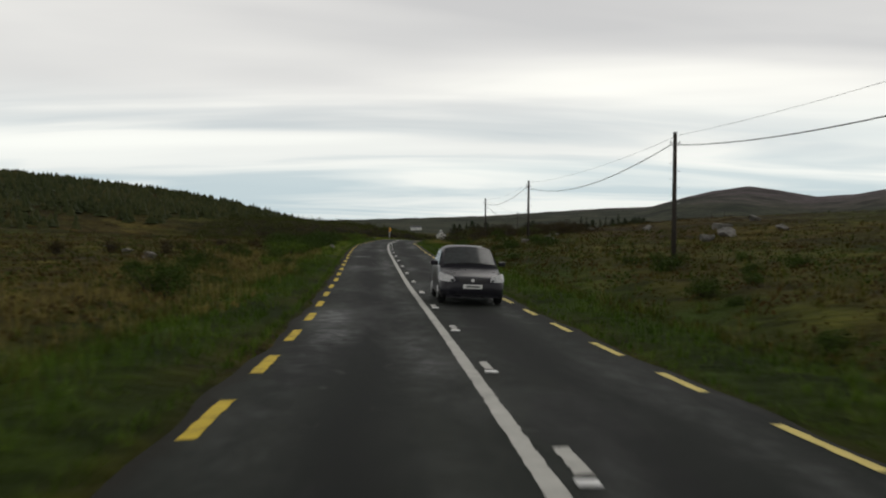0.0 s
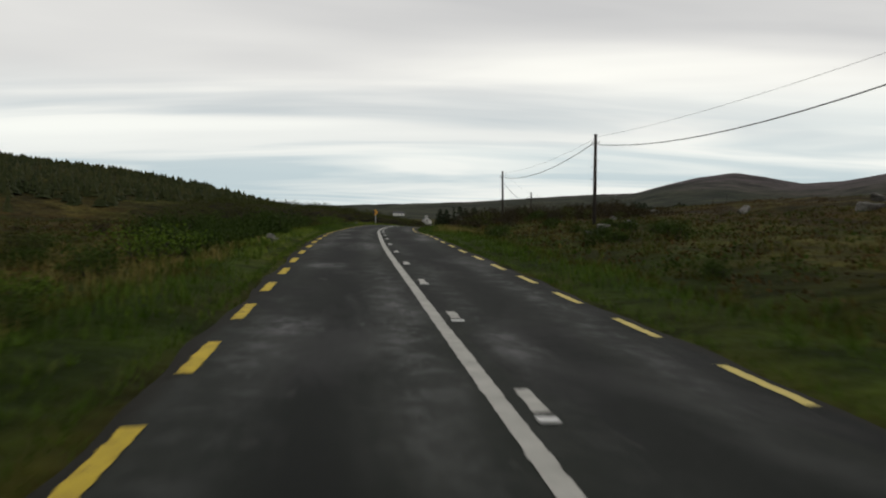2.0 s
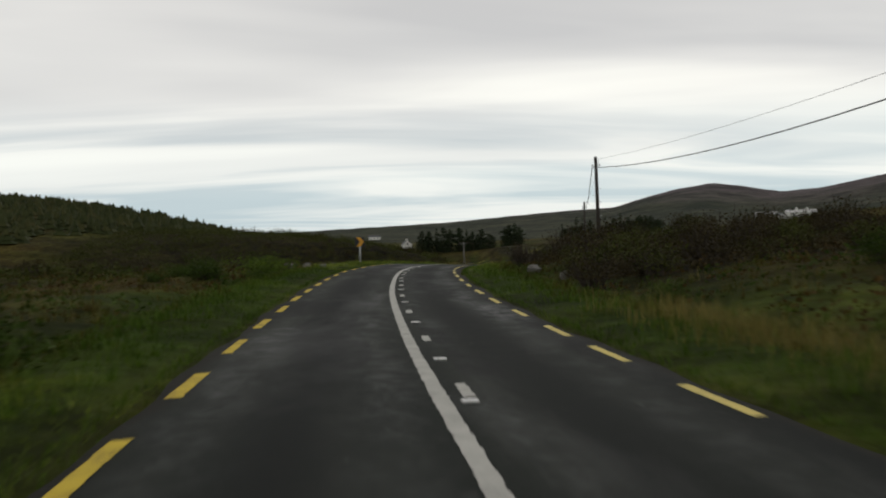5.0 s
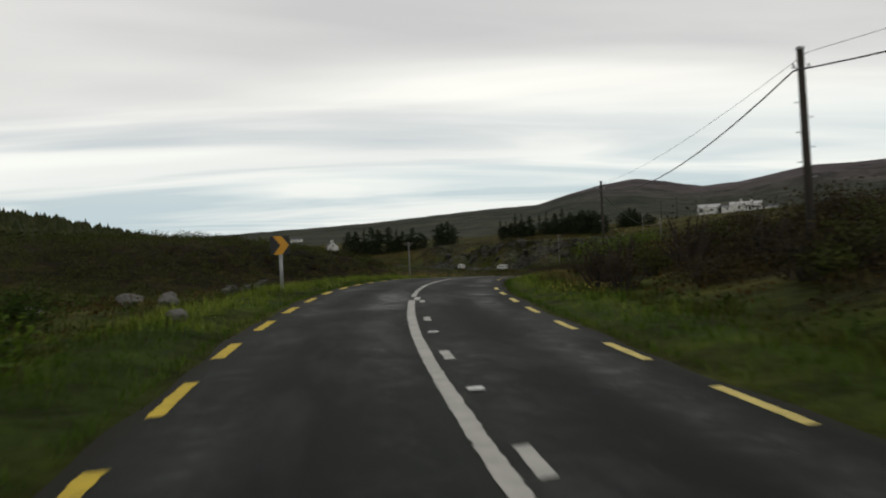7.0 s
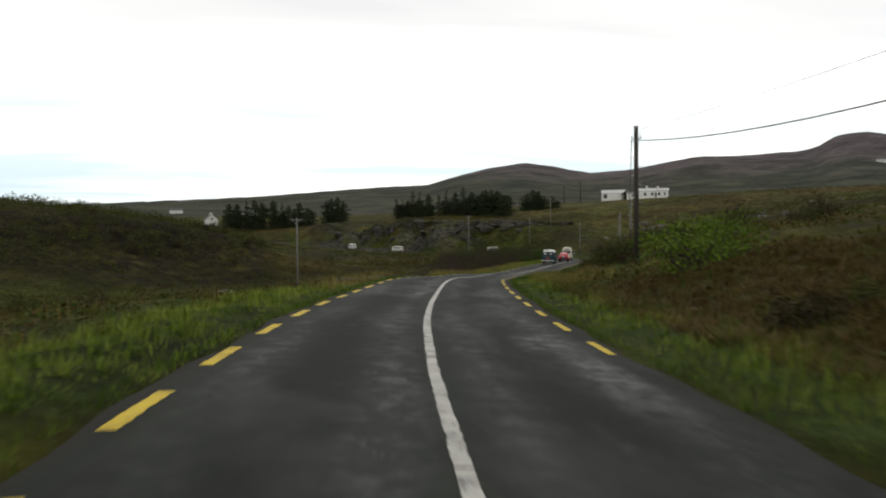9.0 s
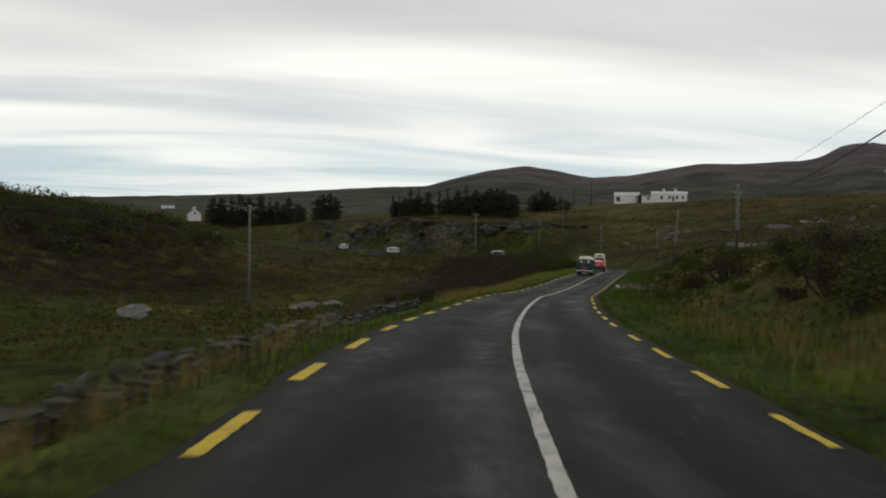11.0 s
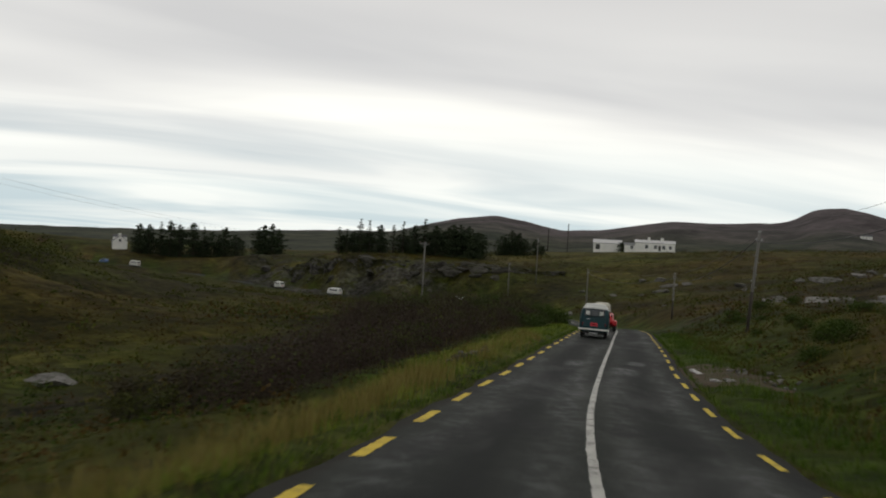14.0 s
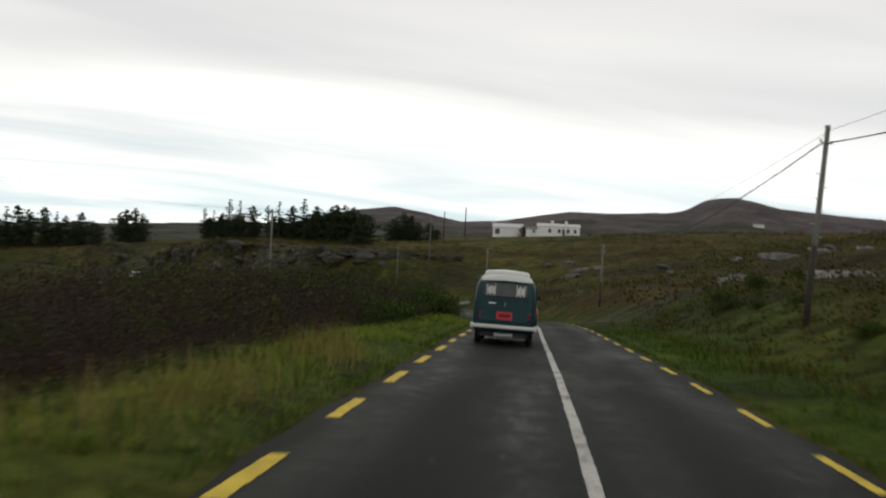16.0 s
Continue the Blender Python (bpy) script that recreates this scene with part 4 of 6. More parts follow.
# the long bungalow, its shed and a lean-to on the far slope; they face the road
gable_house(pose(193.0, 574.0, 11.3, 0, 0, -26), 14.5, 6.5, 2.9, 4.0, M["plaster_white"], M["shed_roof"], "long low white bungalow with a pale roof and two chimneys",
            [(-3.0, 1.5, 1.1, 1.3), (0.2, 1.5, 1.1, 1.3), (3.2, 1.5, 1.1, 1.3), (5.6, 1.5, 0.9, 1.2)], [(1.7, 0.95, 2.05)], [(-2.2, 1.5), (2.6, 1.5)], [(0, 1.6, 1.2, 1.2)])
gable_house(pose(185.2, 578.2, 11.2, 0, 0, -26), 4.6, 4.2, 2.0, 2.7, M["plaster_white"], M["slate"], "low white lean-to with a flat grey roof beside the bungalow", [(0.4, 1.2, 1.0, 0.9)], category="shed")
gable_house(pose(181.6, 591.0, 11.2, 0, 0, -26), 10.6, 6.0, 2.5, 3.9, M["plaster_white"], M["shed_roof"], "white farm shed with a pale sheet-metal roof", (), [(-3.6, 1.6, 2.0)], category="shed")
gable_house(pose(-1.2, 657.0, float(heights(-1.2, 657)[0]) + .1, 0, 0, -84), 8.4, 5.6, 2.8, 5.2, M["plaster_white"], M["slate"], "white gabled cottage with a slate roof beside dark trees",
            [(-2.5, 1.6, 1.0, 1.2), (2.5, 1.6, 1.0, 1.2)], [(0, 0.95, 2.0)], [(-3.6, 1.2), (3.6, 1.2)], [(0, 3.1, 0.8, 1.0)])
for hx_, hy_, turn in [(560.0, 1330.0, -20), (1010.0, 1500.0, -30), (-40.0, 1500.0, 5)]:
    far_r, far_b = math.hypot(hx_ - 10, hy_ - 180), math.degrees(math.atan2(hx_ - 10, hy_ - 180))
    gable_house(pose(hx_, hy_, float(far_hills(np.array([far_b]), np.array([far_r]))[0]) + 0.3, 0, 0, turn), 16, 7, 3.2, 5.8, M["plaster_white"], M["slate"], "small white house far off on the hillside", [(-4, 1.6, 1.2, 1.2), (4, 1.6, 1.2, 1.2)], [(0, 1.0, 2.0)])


# ---- trees and bushes ----
def cards(rng, centres, outward, size, flat=0.5):
    """Small leaf quads round the given centres; returns verts and faces."""
    n = len(centres)
    a = rng.normal(size=(n, 3))
    a /= np.linalg.norm(a, axis=1)[:, None]
    b = np.cross(a, rng.normal(size=(n, 3)) * (1 - flat) + outward * flat)
    b /= np.linalg.norm(b, axis=1)[:, None] + 1e-9
    s = size * rng.uniform(0.55, 1.35, (n, 1))
    a, b = a * s, b * s * rng.uniform(0.35, 0.8, (n, 1))
    v = np.stack([centres - a * .5, centres + b * .5, centres + a * .6, centres - b * .5], 1).reshape(-1, 3)
    return v, np.arange(n * 4).reshape(n, 4)


def conifer(seed, tall, wide, bare, ragged, full=1.0, gap=0.042, dense=9, leaf=0.044):
    """A pine or spruce: tapered trunk, whorls of limbs, needle clumps along them."""
    rng = np.random.RandomState(seed)
    ob = empty("conifer", Matrix(), "dark green conifer with an uneven crown on the hill", "tree", "conifers")
    bm = bmesh.new()
    lean = rng.uniform(-0.25, 0.25, 2)
    tube(bm, (0, 0, -0.5), (lean[0], lean[1], tall * 0.98), 0.022 * tall + 0.03, 0.02, 8)
    pts, outs = [], []
    z = tall * bare
    while z < tall * 0.99:
        f = (z - tall * bare) / (tall * (1 - bare))
        reach = wide * (1 - f ** full) ** 0.7 * rng.uniform(1 - ragged, 1 + ragged * .5) + 0.12
        if f < 0.12:
            reach *= 0.75
        for a in rng.uniform(0, 2 * np.pi, rng.randint(4, 7)):
            r = reach * rng.uniform(0.6, 1.15)
            tip = np.array([np.cos(a) * r, np.sin(a) * r, z + rng.uniform(-0.12, 0.22) * r])
            root = np.array([lean[0] * z / tall, lean[1] * z / tall, z])
            tube(bm, tuple(root), tuple(tip), 0.012 * tall * (1 - f) * 0.35 + 0.012, 0.008, 4)
            n = int(5 + dense * r)
            u = rng.uniform(0.15, 1.05, n) ** 0.8
            c = root + (tip - root) * u[:, None] + rng.normal(0, 0.10 + 0.045 * r, (n, 3)) * [1, 1, 0.55]
            pts.append(c)
            outs.append(np.tile([np.cos(a), np.sin(a), 0.3], (n, 1)))
        z += tall * gap * rng.uniform(0.7, 1.3)
    part("trunk", bm, M["bark"], ob)
    v, f = cards(rng, np.concatenate(pts), np.concatenate(outs), leaf * tall)
    mesh_object("crown", v, f, M["needle"], ob)
    return ob


def bush(seed, wide, tall, mat, label, stems=9, leaves=1500, size=0.12, bare=0.0):
    """A shrub: forked stems and a crown of many leaves in uneven clumps."""
    rng = np.random.RandomState(seed)
    ob = empty("bush", Matrix(), label, "bush", "bushes")
    bm, tips = bmesh.new(), []
    for _ in range(stems):
        a, r = rng.uniform(0, 2 * np.pi), wide * np.sqrt(rng.uniform(0.02, 1)) * 0.8
        top = np.array([np.cos(a) * r, np.sin(a) * r, tall * rng.uniform(0.45, 0.9) * (1 - 0.35 * (r / wide) ** 2)])
        root = top * [0.2, 0.2, 0] + [0, 0, -0.15]
        mid = (root + top) / 2 + rng.normal(0, 0.08 * wide, 3)
        tube(bm, tuple(root), tuple(mid), 0.02 * tall + .01, 0.014 * tall + .008, 5)
        tube(bm, tuple(mid), tuple(top), 0.014 * tall + .008, 0.006, 5)
        tips.append(top)
        for _ in range(3):
            t2 = mid + (top - mid) * rng.uniform(0.2, .9) + rng.normal(0, 0.2 * wide, 3) * [1, 1, 0.6]
            tube(bm, tuple(mid), tuple(t2), 0.01 * tall + .004, 0.004, 4)
            tips.append(t2)
    part("stem", bm, M["bark"], ob)
    tips = np.array(tips)
    pick = tips[rng.randint(0, len(tips), leaves)]
    c = pick + np.clip(rng.normal(0, 0.19 * wide, (leaves, 3)), -0.32 * wide, 0.32 * wide) * [1, 1, 0.62]
    c[:, 2] = np.clip(c[:, 2], tall * bare + rng.uniform(0, 0.15, leaves), None)
    v, f = cards(rng, c, c / (np.linalg.norm(c, axis=1)[:, None] + 1e-6), size)
    mesh_object("foliage", v, f, mat, ob)
    return ob


def thicket(pieces, label):
    """Many bushes grown together: one mesh of leaves over one of stems."""
    made = None
    for part_n in (1, 0):
        verts, faces, at = [], [], 0
        for kind, m in pieces:
            me = kind.children[part_n].data
            co = np.empty(len(me.vertices) * 3)
            me.vertices.foreach_get("co", co)
            mm = np.array(m)
            verts.append(co.reshape(-1, 3) @ mm[:3, :3].T + mm[:3, 3])
            faces += [tuple(at + i for i in f.vertices) for f in me.polygons]
            at += len(me.vertices)
        mat = pieces[0][0].children[part_n].data.materials[0]
        if made is None:
            made = tagged(mesh_object("thicket", np.concatenate(verts), faces, mat), label, "bushes", kind="stuff")
        else:
            mesh_object("stems", np.concatenate(verts), faces, mat, made)


def strew(kinds, spots, sink=0.1, spin=True, seed=0, scale=(0.8, 1.25), whole=999, label=""):
    """Copies of the kinds at the spots, on the ground, the kinds themselves at the first ones; past the whole count nearest the road they grow together in thickets."""
    rng = random.Random(seed)
    ranks = np.argsort(np.argsort(np.abs(from_road(np.array([s[0] for s in spots]), np.array([s[1] for s in spots]))[1])))
    joined, used = {}, 0
    for k, spot in enumerate(spots):
        x, y = spot[:2]
        size = spot[2] if len(spot) > 2 else rng.uniform(*scale)
        m = Matrix.Translation((x, y, float(heights(x, y)[0]) - sink)) @ pose(0, 0, 0, 0, 0, rng.uniform(0, 360) if spin else 0) @ Matrix.Scale(size, 4)
        kind = kinds[k % len(kinds)]
        if ranks[k] >= whole:
            joined.setdefault(kind.children[1].data.materials[0].name, []).append((kind, m))
        elif used < len(kinds):
            kinds[used].matrix_basis = m
            used += 1
        else:
            ob = copy_thing(kind, Matrix())
            ob.matrix_basis = m
    for pieces in joined.values():
        thicket(pieces, label)


def scatter(n, x0, y0, x1, y1, wide, seed):
    """Spots along the line from one place to another, spread to its sides."""
    rng = random.Random(seed)
    out = []
    for k in range(n):
        u = (k + rng.uniform(0.1, 0.9)) / n
        out.append((x0 + (x1 - x0) * u + rng.uniform(-wide, wide), y0 + (y1 - y0) * u + rng.uniform(-wide, wide)))
    return out


pines = [conifer(11, 9.6, 3.4, 0.05, 0.4, 2.2), conifer(12, 8.8, 3.7, 0.03, 0.4, 2.8), conifer(13, 12.4, 2.5, 0.06, 0.5, 1.05, 0.062, 9, 0.036), conifer(14, 8.0, 3.9, 0.02, 0.4, 3.2), conifer(15, 13.0, 1.9, 0.15, 0.6, 1.0, 0.066, 9, 0.034)]
def plant(kind, x, y, tall, rng, top=None, slim=1.0):
    """A conifer of that kind on the ground, of that height or up to that level; the first of each kind is the model itself."""
    ob = pines[kind] if kind not in planted else copy_thing(pines[kind], Matrix())
    planted.add(kind)
    foot = float(heights(x, y)[0]) - 0.3
    k = (tall if top is None else top - foot) / TALL[kind]
    ob.matrix_basis = Matrix.Translation((x, y, foot)) @ pose(0, 0, 0, 0, 0, rng.uniform(0, 360)) @ Matrix.Diagonal((k * slim, k * slim, k, 1))


TALL, planted = (9.6, 8.8, 12.4, 8.0, 13.0), set()
# the front rows, tree by tree: place along the row, level of the top, kind
ROW_A = [(66.7, 10.5, 2), (68.9, 10.3, 4), (72.7, 13.3, 2), (75.2, 13.4, 4), (78.4, 11.9, 0), (82.3, 12.2, 2), (85.0, 13.7, 4), (88.4, 12.4, 0), (91.2, 14.5, 2), (94.5, 12.7, 0), (98.1, 12.6, 1), (99.5, 13.3, 0), (101.6, 13.2, 1), (103.8, 13.0, 0), (105.6, 11.2, 3), (107.3, 8.9, 3)]
ROW_B = [(7.0, 10.6, 0), (10.7, 10.4, 0), (14.9, 11.8, 2), (18.5, 12.2, 0), (22.0, 10.7, 1), (26.9, 11.9, 0), (30.7, 10.7, 2), (33.7, 9.2, 1), (38.4, 10.8, 0), (42.2, 8.1, 3), (50.2, 10.8, 1), (52.2, 12.4, 0), (55.1, 12.8, 1), (57.4, 10.2, 3)]
ROW_D = [(126.4, 12.2, 3), (129.4, 14.2, 1), (131.6, 13.7, 0), (133.6, 11.2, 3), (136.8, 11.7, 1), (138.8, 9.8, 3)]
trng = random.Random(12)
for x, top, kind in ROW_A:
    plant(kind, x, 529 - (x - 63) * 11 / 43, 0, trng, top, 1.2 if kind in (2, 4) else 0.92)
for x, top, kind in ROW_B:
    plant(kind, x, 637 - (x - 3) / 2, 0, trng, top, 0.86)
for x, top, kind in ROW_D:
    plant(kind, x, 555 - (x - 125) * 0.4, 0, trng, top)
plant(3, 184.6, 584.2, 4.2, trng)
# lower trees that fill the woods behind
for x, y in scatter(27, 65, 531, 107, 521, 2.0, 2):
    plant(trng.choice((0, 1, 3, 3)), x, y, trng.uniform(4.6, 6.5) + (1.6 if x > 94 else 0), trng)
for x, y in scatter(17, 5, 640, 43, 621, 2.5, 3) + scatter(3, 51, 613, 57, 611, 1.0, 4):
    plant(trng.choice((0, 1, 1, 3)), x, y, trng.uniform(5.5, 8.0), trng, None, 0.95)
for x, y in scatter(6, 127, 557, 134, 554, 1.0, 6):
    plant(trng.choice((1, 3)), x, y, trng.uniform(4.0, 5.6), trng)

# the plantation on the ridge: many far conifers
rng = np.random.RandomState(5)
tx, ty = rng.uniform(-640, -62, 26000), rng.uniform(190, 900, 26000)
dense = (ridge(tx, ty) > 5.5 + 2.0 * waves(tx, ty, 80, 15)) & (rng.uniform(0, 1, len(tx)) < 0.62) & (np.arctan2(-tx, ty) < 0.75)
tx, ty = tx[dense], ty[dense]
tz = heights(tx, ty)
verts, faces = [], []
for x, y, z in zip(tx, ty, tz):
    tall, wide, a0 = rng.uniform(2.2, 4.2) * (1.25 if x > -125 and rng.uniform() < .2 else 1), rng.uniform(1.4, 2.6), rng.uniform(0, 6)
    for lo, hi, r in ((0.0, 0.55, 1.0), (0.30, 0.80, 0.72), (0.58, 1.05, 0.45)):
        k = len(verts)
        for j in range(6):
            a = a0 + j * 1.047 + rng.uniform(-.25, .25)
            verts.append((x + math.cos(a) * wide * r * rng.uniform(.75, 1.2), y + math.sin(a) * wide * r, z + tall * lo + rng.uniform(-.3, .3)))
        verts.append((x + rng.uniform(-.2, .2), y, z + tall * hi))
        faces += [(k + j, k + (j + 1) % 6, k + 6) for j in range(6)]
plantation = mesh_object("plantation", verts, faces, M["forest"])
tagged(plantation, "dark conifer plantation covering the long ridge", "forest", kind="stuff")

scrub = [bush(21, 1.6, 2.3, M["bush"], "dark leafy scrub bush with bare twiggy stems", 14, 1000, 0.14, 0.2), bush(22, 1.3, 1.8, M["bush"], "dark leafy scrub bush with bare twiggy stems", 12, 850, 0.135, 0.15),
         bush(23, 1.9, 2.6, M["heather"], "dark brown leggy scrub bush among heather", 20, 900, 0.13, 0.3), bush(24, 1.1, 1.2, M["heather"], "dark brown low scrub bush among heather", 11, 800, 0.125)]
spots = []
srng = random.Random(31)
for s0, s1, d0, d1, count in [(118, 172, 6.2, 24, 120), (104, 122, 8, 20, 8), (140, 195, -29, -13, 46), (203, 243, 7.5, 20, 34), (240, 262, 7.5, 13, 5), (262, 318, -16, -7.2, 22), (62, 100, -24, -9, 9)]:
    for _ in range(count):
        p = on_road(srng.uniform(s0, s1), srng.uniform(d0, d1))
        spots.append((float(p[0]), float(p[1]), srng.uniform(0.45, 0.85) if s0 in (118, 203) else srng.uniform(0.36, 0.66)))
for _ in range(24):
    spots.append((srng.uniform(-40, 5), srng.uniform(300, 335), srng.uniform(0.55, 0.9)))
strew(scrub, spots, 0.12, seed=8, whole=165, label="dark twiggy scrub grown together into a thicket")
bright = [bush(25, 2.2, 2.0, M["bright_bush"], "bright green rounded bush on the verge", 14, 2000, 0.125), bush(26, 1.2, 0.9, M["bright_bush"], "low bright green bush on the verge", 9, 1500, 0.10)]
strew(bright, [(11.4, 183.0, 1.05), (13.2, 186.0, 1.0), (15.5, 190, 0.9), (-8.9, 52, .6), (-9.8, 63, .7), (-10.4, 72, .7), (-11.5, 133, .7)], 0.1, seed=9)

leggy = [bush(29, 1.3, 2.3, M["heather"], "leggy half-bare dark shrub with crooked limbs on the bank", 22, 260, 0.10, 0.35), bush(30, 1.1, 1.7, M["heather"], "leggy half-bare dark shrub with crooked limbs on the bank", 18, 220, 0.09, 0.3)]
strew(leggy, [(2.6, 153.4, 1.0), (3.6, 156.2, 1.1), (2.3, 150.4, .8), (4.4, 159.0, .9), (5.0, 152.0, 1.1), (3.2, 146.0, .8), (6.2, 163.0, .9), (4.6, 141.0, .8), (5.8, 148.0, 1.0)], 0.1, seed=23)

deep = [bush(27, 1.5, 1.5, M["dark_green"], "dense dark green bush in the roadside ditch", 14, 2200, 0.115), bush(28, 1.2, 1.1, M["dark_green"], "dense dark green bush in the roadside ditch", 11, 1700, 0.105)]
ditch = []
for _ in range(20):
    p = on_road(srng.uniform(73, 100), srng.uniform(-10.5, -5.6))
    ditch.append((float(p[0]), float(p[1]), srng.uniform(0.55, 0.95)))
for _ in range(10):
    p = on_road(srng.uniform(124, 142), srng.uniform(-10, -6.0))
    ditch.append((float(p[0]), float(p[1]), srng.uniform(0.4, 0.7)))
for _ in range(12):
    p = on_road(srng.uniform(270, 300), srng.uniform(7.0, 14.0))
    ditch.append((float(p[0]), float(p[1]), srng.uniform(0.4, 0.75)))
for _ in range(16):
    p = on_road(srng.uniform(266, 318), srng.uniform(-14.0, -7.4))
    ditch.append((float(p[0]), float(p[1]), srng.uniform(0.4, 0.75)))
for _ in range(18):
    p = on_road(srng.uniform(73, 98), srng.uniform(-6.4, -4.6))
    ditch.append((float(p[0]), float(p[1]), srng.uniform(0.3, 0.55)))
for s0, s1, d0, d1, count in [(28, 74, -14, -6.5, 16), (16, 60, 6.5, 16, 14), (66, 112, 5.5, 15, 18), (206, 262, 6.0, 16, 26), (262, 330, 7.5, 22, 22)]:
    for _ in range(count):
        p = on_road(srng.uniform(s0, s1), srng.uniform(d0, d1))
        ditch.append((float(p[0]), float(p[1]), srng.uniform(0.32, 0.68)))
for _ in range(34):
    p = on_road(srng.uniform(300, 346), srng.uniform(-17, -4.6))
    ditch.append((float(p[0]), float(p[1]), srng.uniform(0.6, 1.15)))
ditch += [(-9.3, 66.4, .62), (-8.8, 63.6, .5), (-11.0, 68.0, .8), (-8.9, 73.2, .7), (-7.2, 47.0, .4), (-9.0, 41.0, .5), (-9.6, 57.5, .6), (-8.0, 30.0, .45)]
strew(deep, ditch, 0.12, seed=19, whole=115, label="dense dark green bushes grown together into a thicket")

# ---- rocks and walls ----
def rock_mesh(seed, sub=3, rough=0.55):
    rng = random.Random(seed)
    bm = bmesh.new()
    bmesh.ops.create_icosphere(bm, subdivisions=sub, radius=1.0)
    off = Vector((rng.uniform(0, 50), rng.uniform(0, 50), rng.uniform(0, 50)))
    for _ in range(13):
        n = Vector((rng.gauss(0, 1), rng.gauss(0, 1), rng.gauss(0, 1))).normalized()
        cut = rng.uniform(0.42, 0.8)
        for v in bm.verts:
            over = v.co.dot(n) - cut
            if over > 0:
                v.co -= n * over * 0.97
    for v in bm.verts:
        v.co *= 1 + rough * (noise.noise(v.co * 1.3 + off) * 0.6 + noise.noise(v.co * 3.7 + off) * 0.25)
    me = bpy.data.meshes.new("rock")
    bm.to_mesh(me)
    bm.free()
    return me


ROCKS = [rock_mesh(k) for k in range(5)]
for me in ROCKS:
    me.materials.append(M["stone"])
DARK = [me.copy() for me in ROCKS]
for me in DARK:
    me.materials[0] = M["dark_stone"]
PALE = [me.copy() for me in ROCKS]
for me in PALE:
    me.materials[0] = M["pale_stone"]


def rock(x, y, size, sink=0.35, mats=ROCKS, label="rough grey granite boulder half sunk in the grass", seed=None, up=0.0, turn=None):
    rng = random.Random(str((x, y)) if seed is None else seed)
    ob = new("boulder", rng.choice(mats))
    ob.matrix_basis = Matrix.Translation((x, y, float(heights(x, y)[0]) + size[2] * (1 - sink) * 0.5 + up)) @ pose(0, 0, 0, rng.uniform(-8, 8), rng.uniform(-8, 8), rng.uniform(0, 360) if turn is None else turn) @ Matrix.Diagonal((*[v / 2 for v in size], 1))
    return tagged(ob, label, "boulder", "boulders")


VERGE_ROCKS = [(-7.8, 71.7, (.6, .5, .4)), (-10.2, 81.0, (.5, .4, .35)), (-11.5, 88, (.8, .6, .5)), (7.5, 90.8, (.9, .7, .5)), (10.4, 97.2, (1.2, .9, .4)), (12.6, 113.6, (1.3, .9, .6)), (5.6, 83.2, (.7, .5, .4)),
                (0.5, 132.2, (.9, .7, .6)), (0.9, 125.9, (.6, .55, .5)), (-16.8, 157, (1.3, .8, .6)), (-11.4, 151.4, (.8, .6, .5)), (-9.5, 139.8, (.6, .5, .4)), (3.0, 131, (.7, .6, .5)), (-12.4, 151, (1.0, .7, .5)), (-13.8, 146, (.9, .7, .5)), (-15, 142, (.7, .6, .4))]
MOOR_ROCKS = [(-16, 55, (1.0, .7, .5)), (-22, 70, (1.3, 1, .6)), (-28, 84, (1.1, .9, .5)), (21, 80, (1.6, 1.1, .9)), (26, 92, (2.4, 1.6, 1.1)), (30, 108, (2.6, 1.7, 1.0)), (34, 100, (2.2, 1.4, .8)),
                (24, 118, (1.6, 1.2, .9)), (40, 128, (2.6, 1.8, 1.2)), (19, 128, (1.4, 1, .8)), (-2.3, 263.2, (3.0, 2.2, 1.5))]
for x, y, s in VERGE_ROCKS + MOOR_ROCKS:
    rock(x, y, s)
rock(11.1, 272.4, (3.3, 1.7, .9), 0.35, PALE, "long flat pale rock slab lying in the field", turn=14)
rock(14.1, 276.6, (2.5, 1.4, .7), 0.35, PALE, "long flat pale rock slab lying in the field", turn=9)
# the outcrop on the slope: broken slabs side by side, and more of them higher up
for x, y, s in [(74.3, 314.7, (4.0, 2.6, 1.2)), (78.1, 316.0, (4.0, 3.0, 2.1)), (80.8, 315.2, (2.6, 2.0, 1.5)), (83.6, 315.6, (3.4, 2.2, 1.4)), (86.3, 316.2, (3.0, 2.0, 2.3)), (87.4, 319.0, (2.6, 2.0, 1.6)), (89.6, 317.6, (2.4, 1.6, 1.1)),
                (92.1, 317.7, (2.4, 1.8, 1.2)), (94.4, 316.4, (3.0, 2.0, 1.3)), (97.5, 318.2, (3.4, 2.2, 1.3)), (100.6, 317.0, (2.6, 1.8, 1.1)), (105.0, 319.5, (4.2, 2.6, 1.5)), (112.0, 322.0, (3.4, 2.2, 1.2)), (76.2, 313.2, (1.6, 1.2, .7)),
                (85.0, 313.2, (1.5, 1.1, .7)), (90.5, 314.0, (1.3, 1.0, .6)), (81.9, 318.4, (2.8, 1.8, 1.7)), (88.0, 339.0, (3.0, 2.0, 1.5)), (90.2, 340.0, (2.8, 2.0, 1.6)),
                (113.0, 362.0, (7.0, 2.6, 1.5)), (118.5, 361.0, (4.6, 2.2, 1.4)), (113.0, 349.0, (2.4, 1.8, 1.2)), (125.0, 386.0, (2.6, 1.8, 1.3)), (114.0, 341.0, (1.8, 1.5, 1.5)), (133.0, 449.0, (5.4, 3.0, 1.8)), (125.5, 439.0, (3.8, 2.4, 1.6)), (136.5, 446.0, (3.4, 2.4, 1.6))]:
    rock(x, y, s, 0.85, PALE, "large pale granite boulder in an outcrop on the slope", turn=-35 + (x * 37 + y * 11) % 24 - 12)
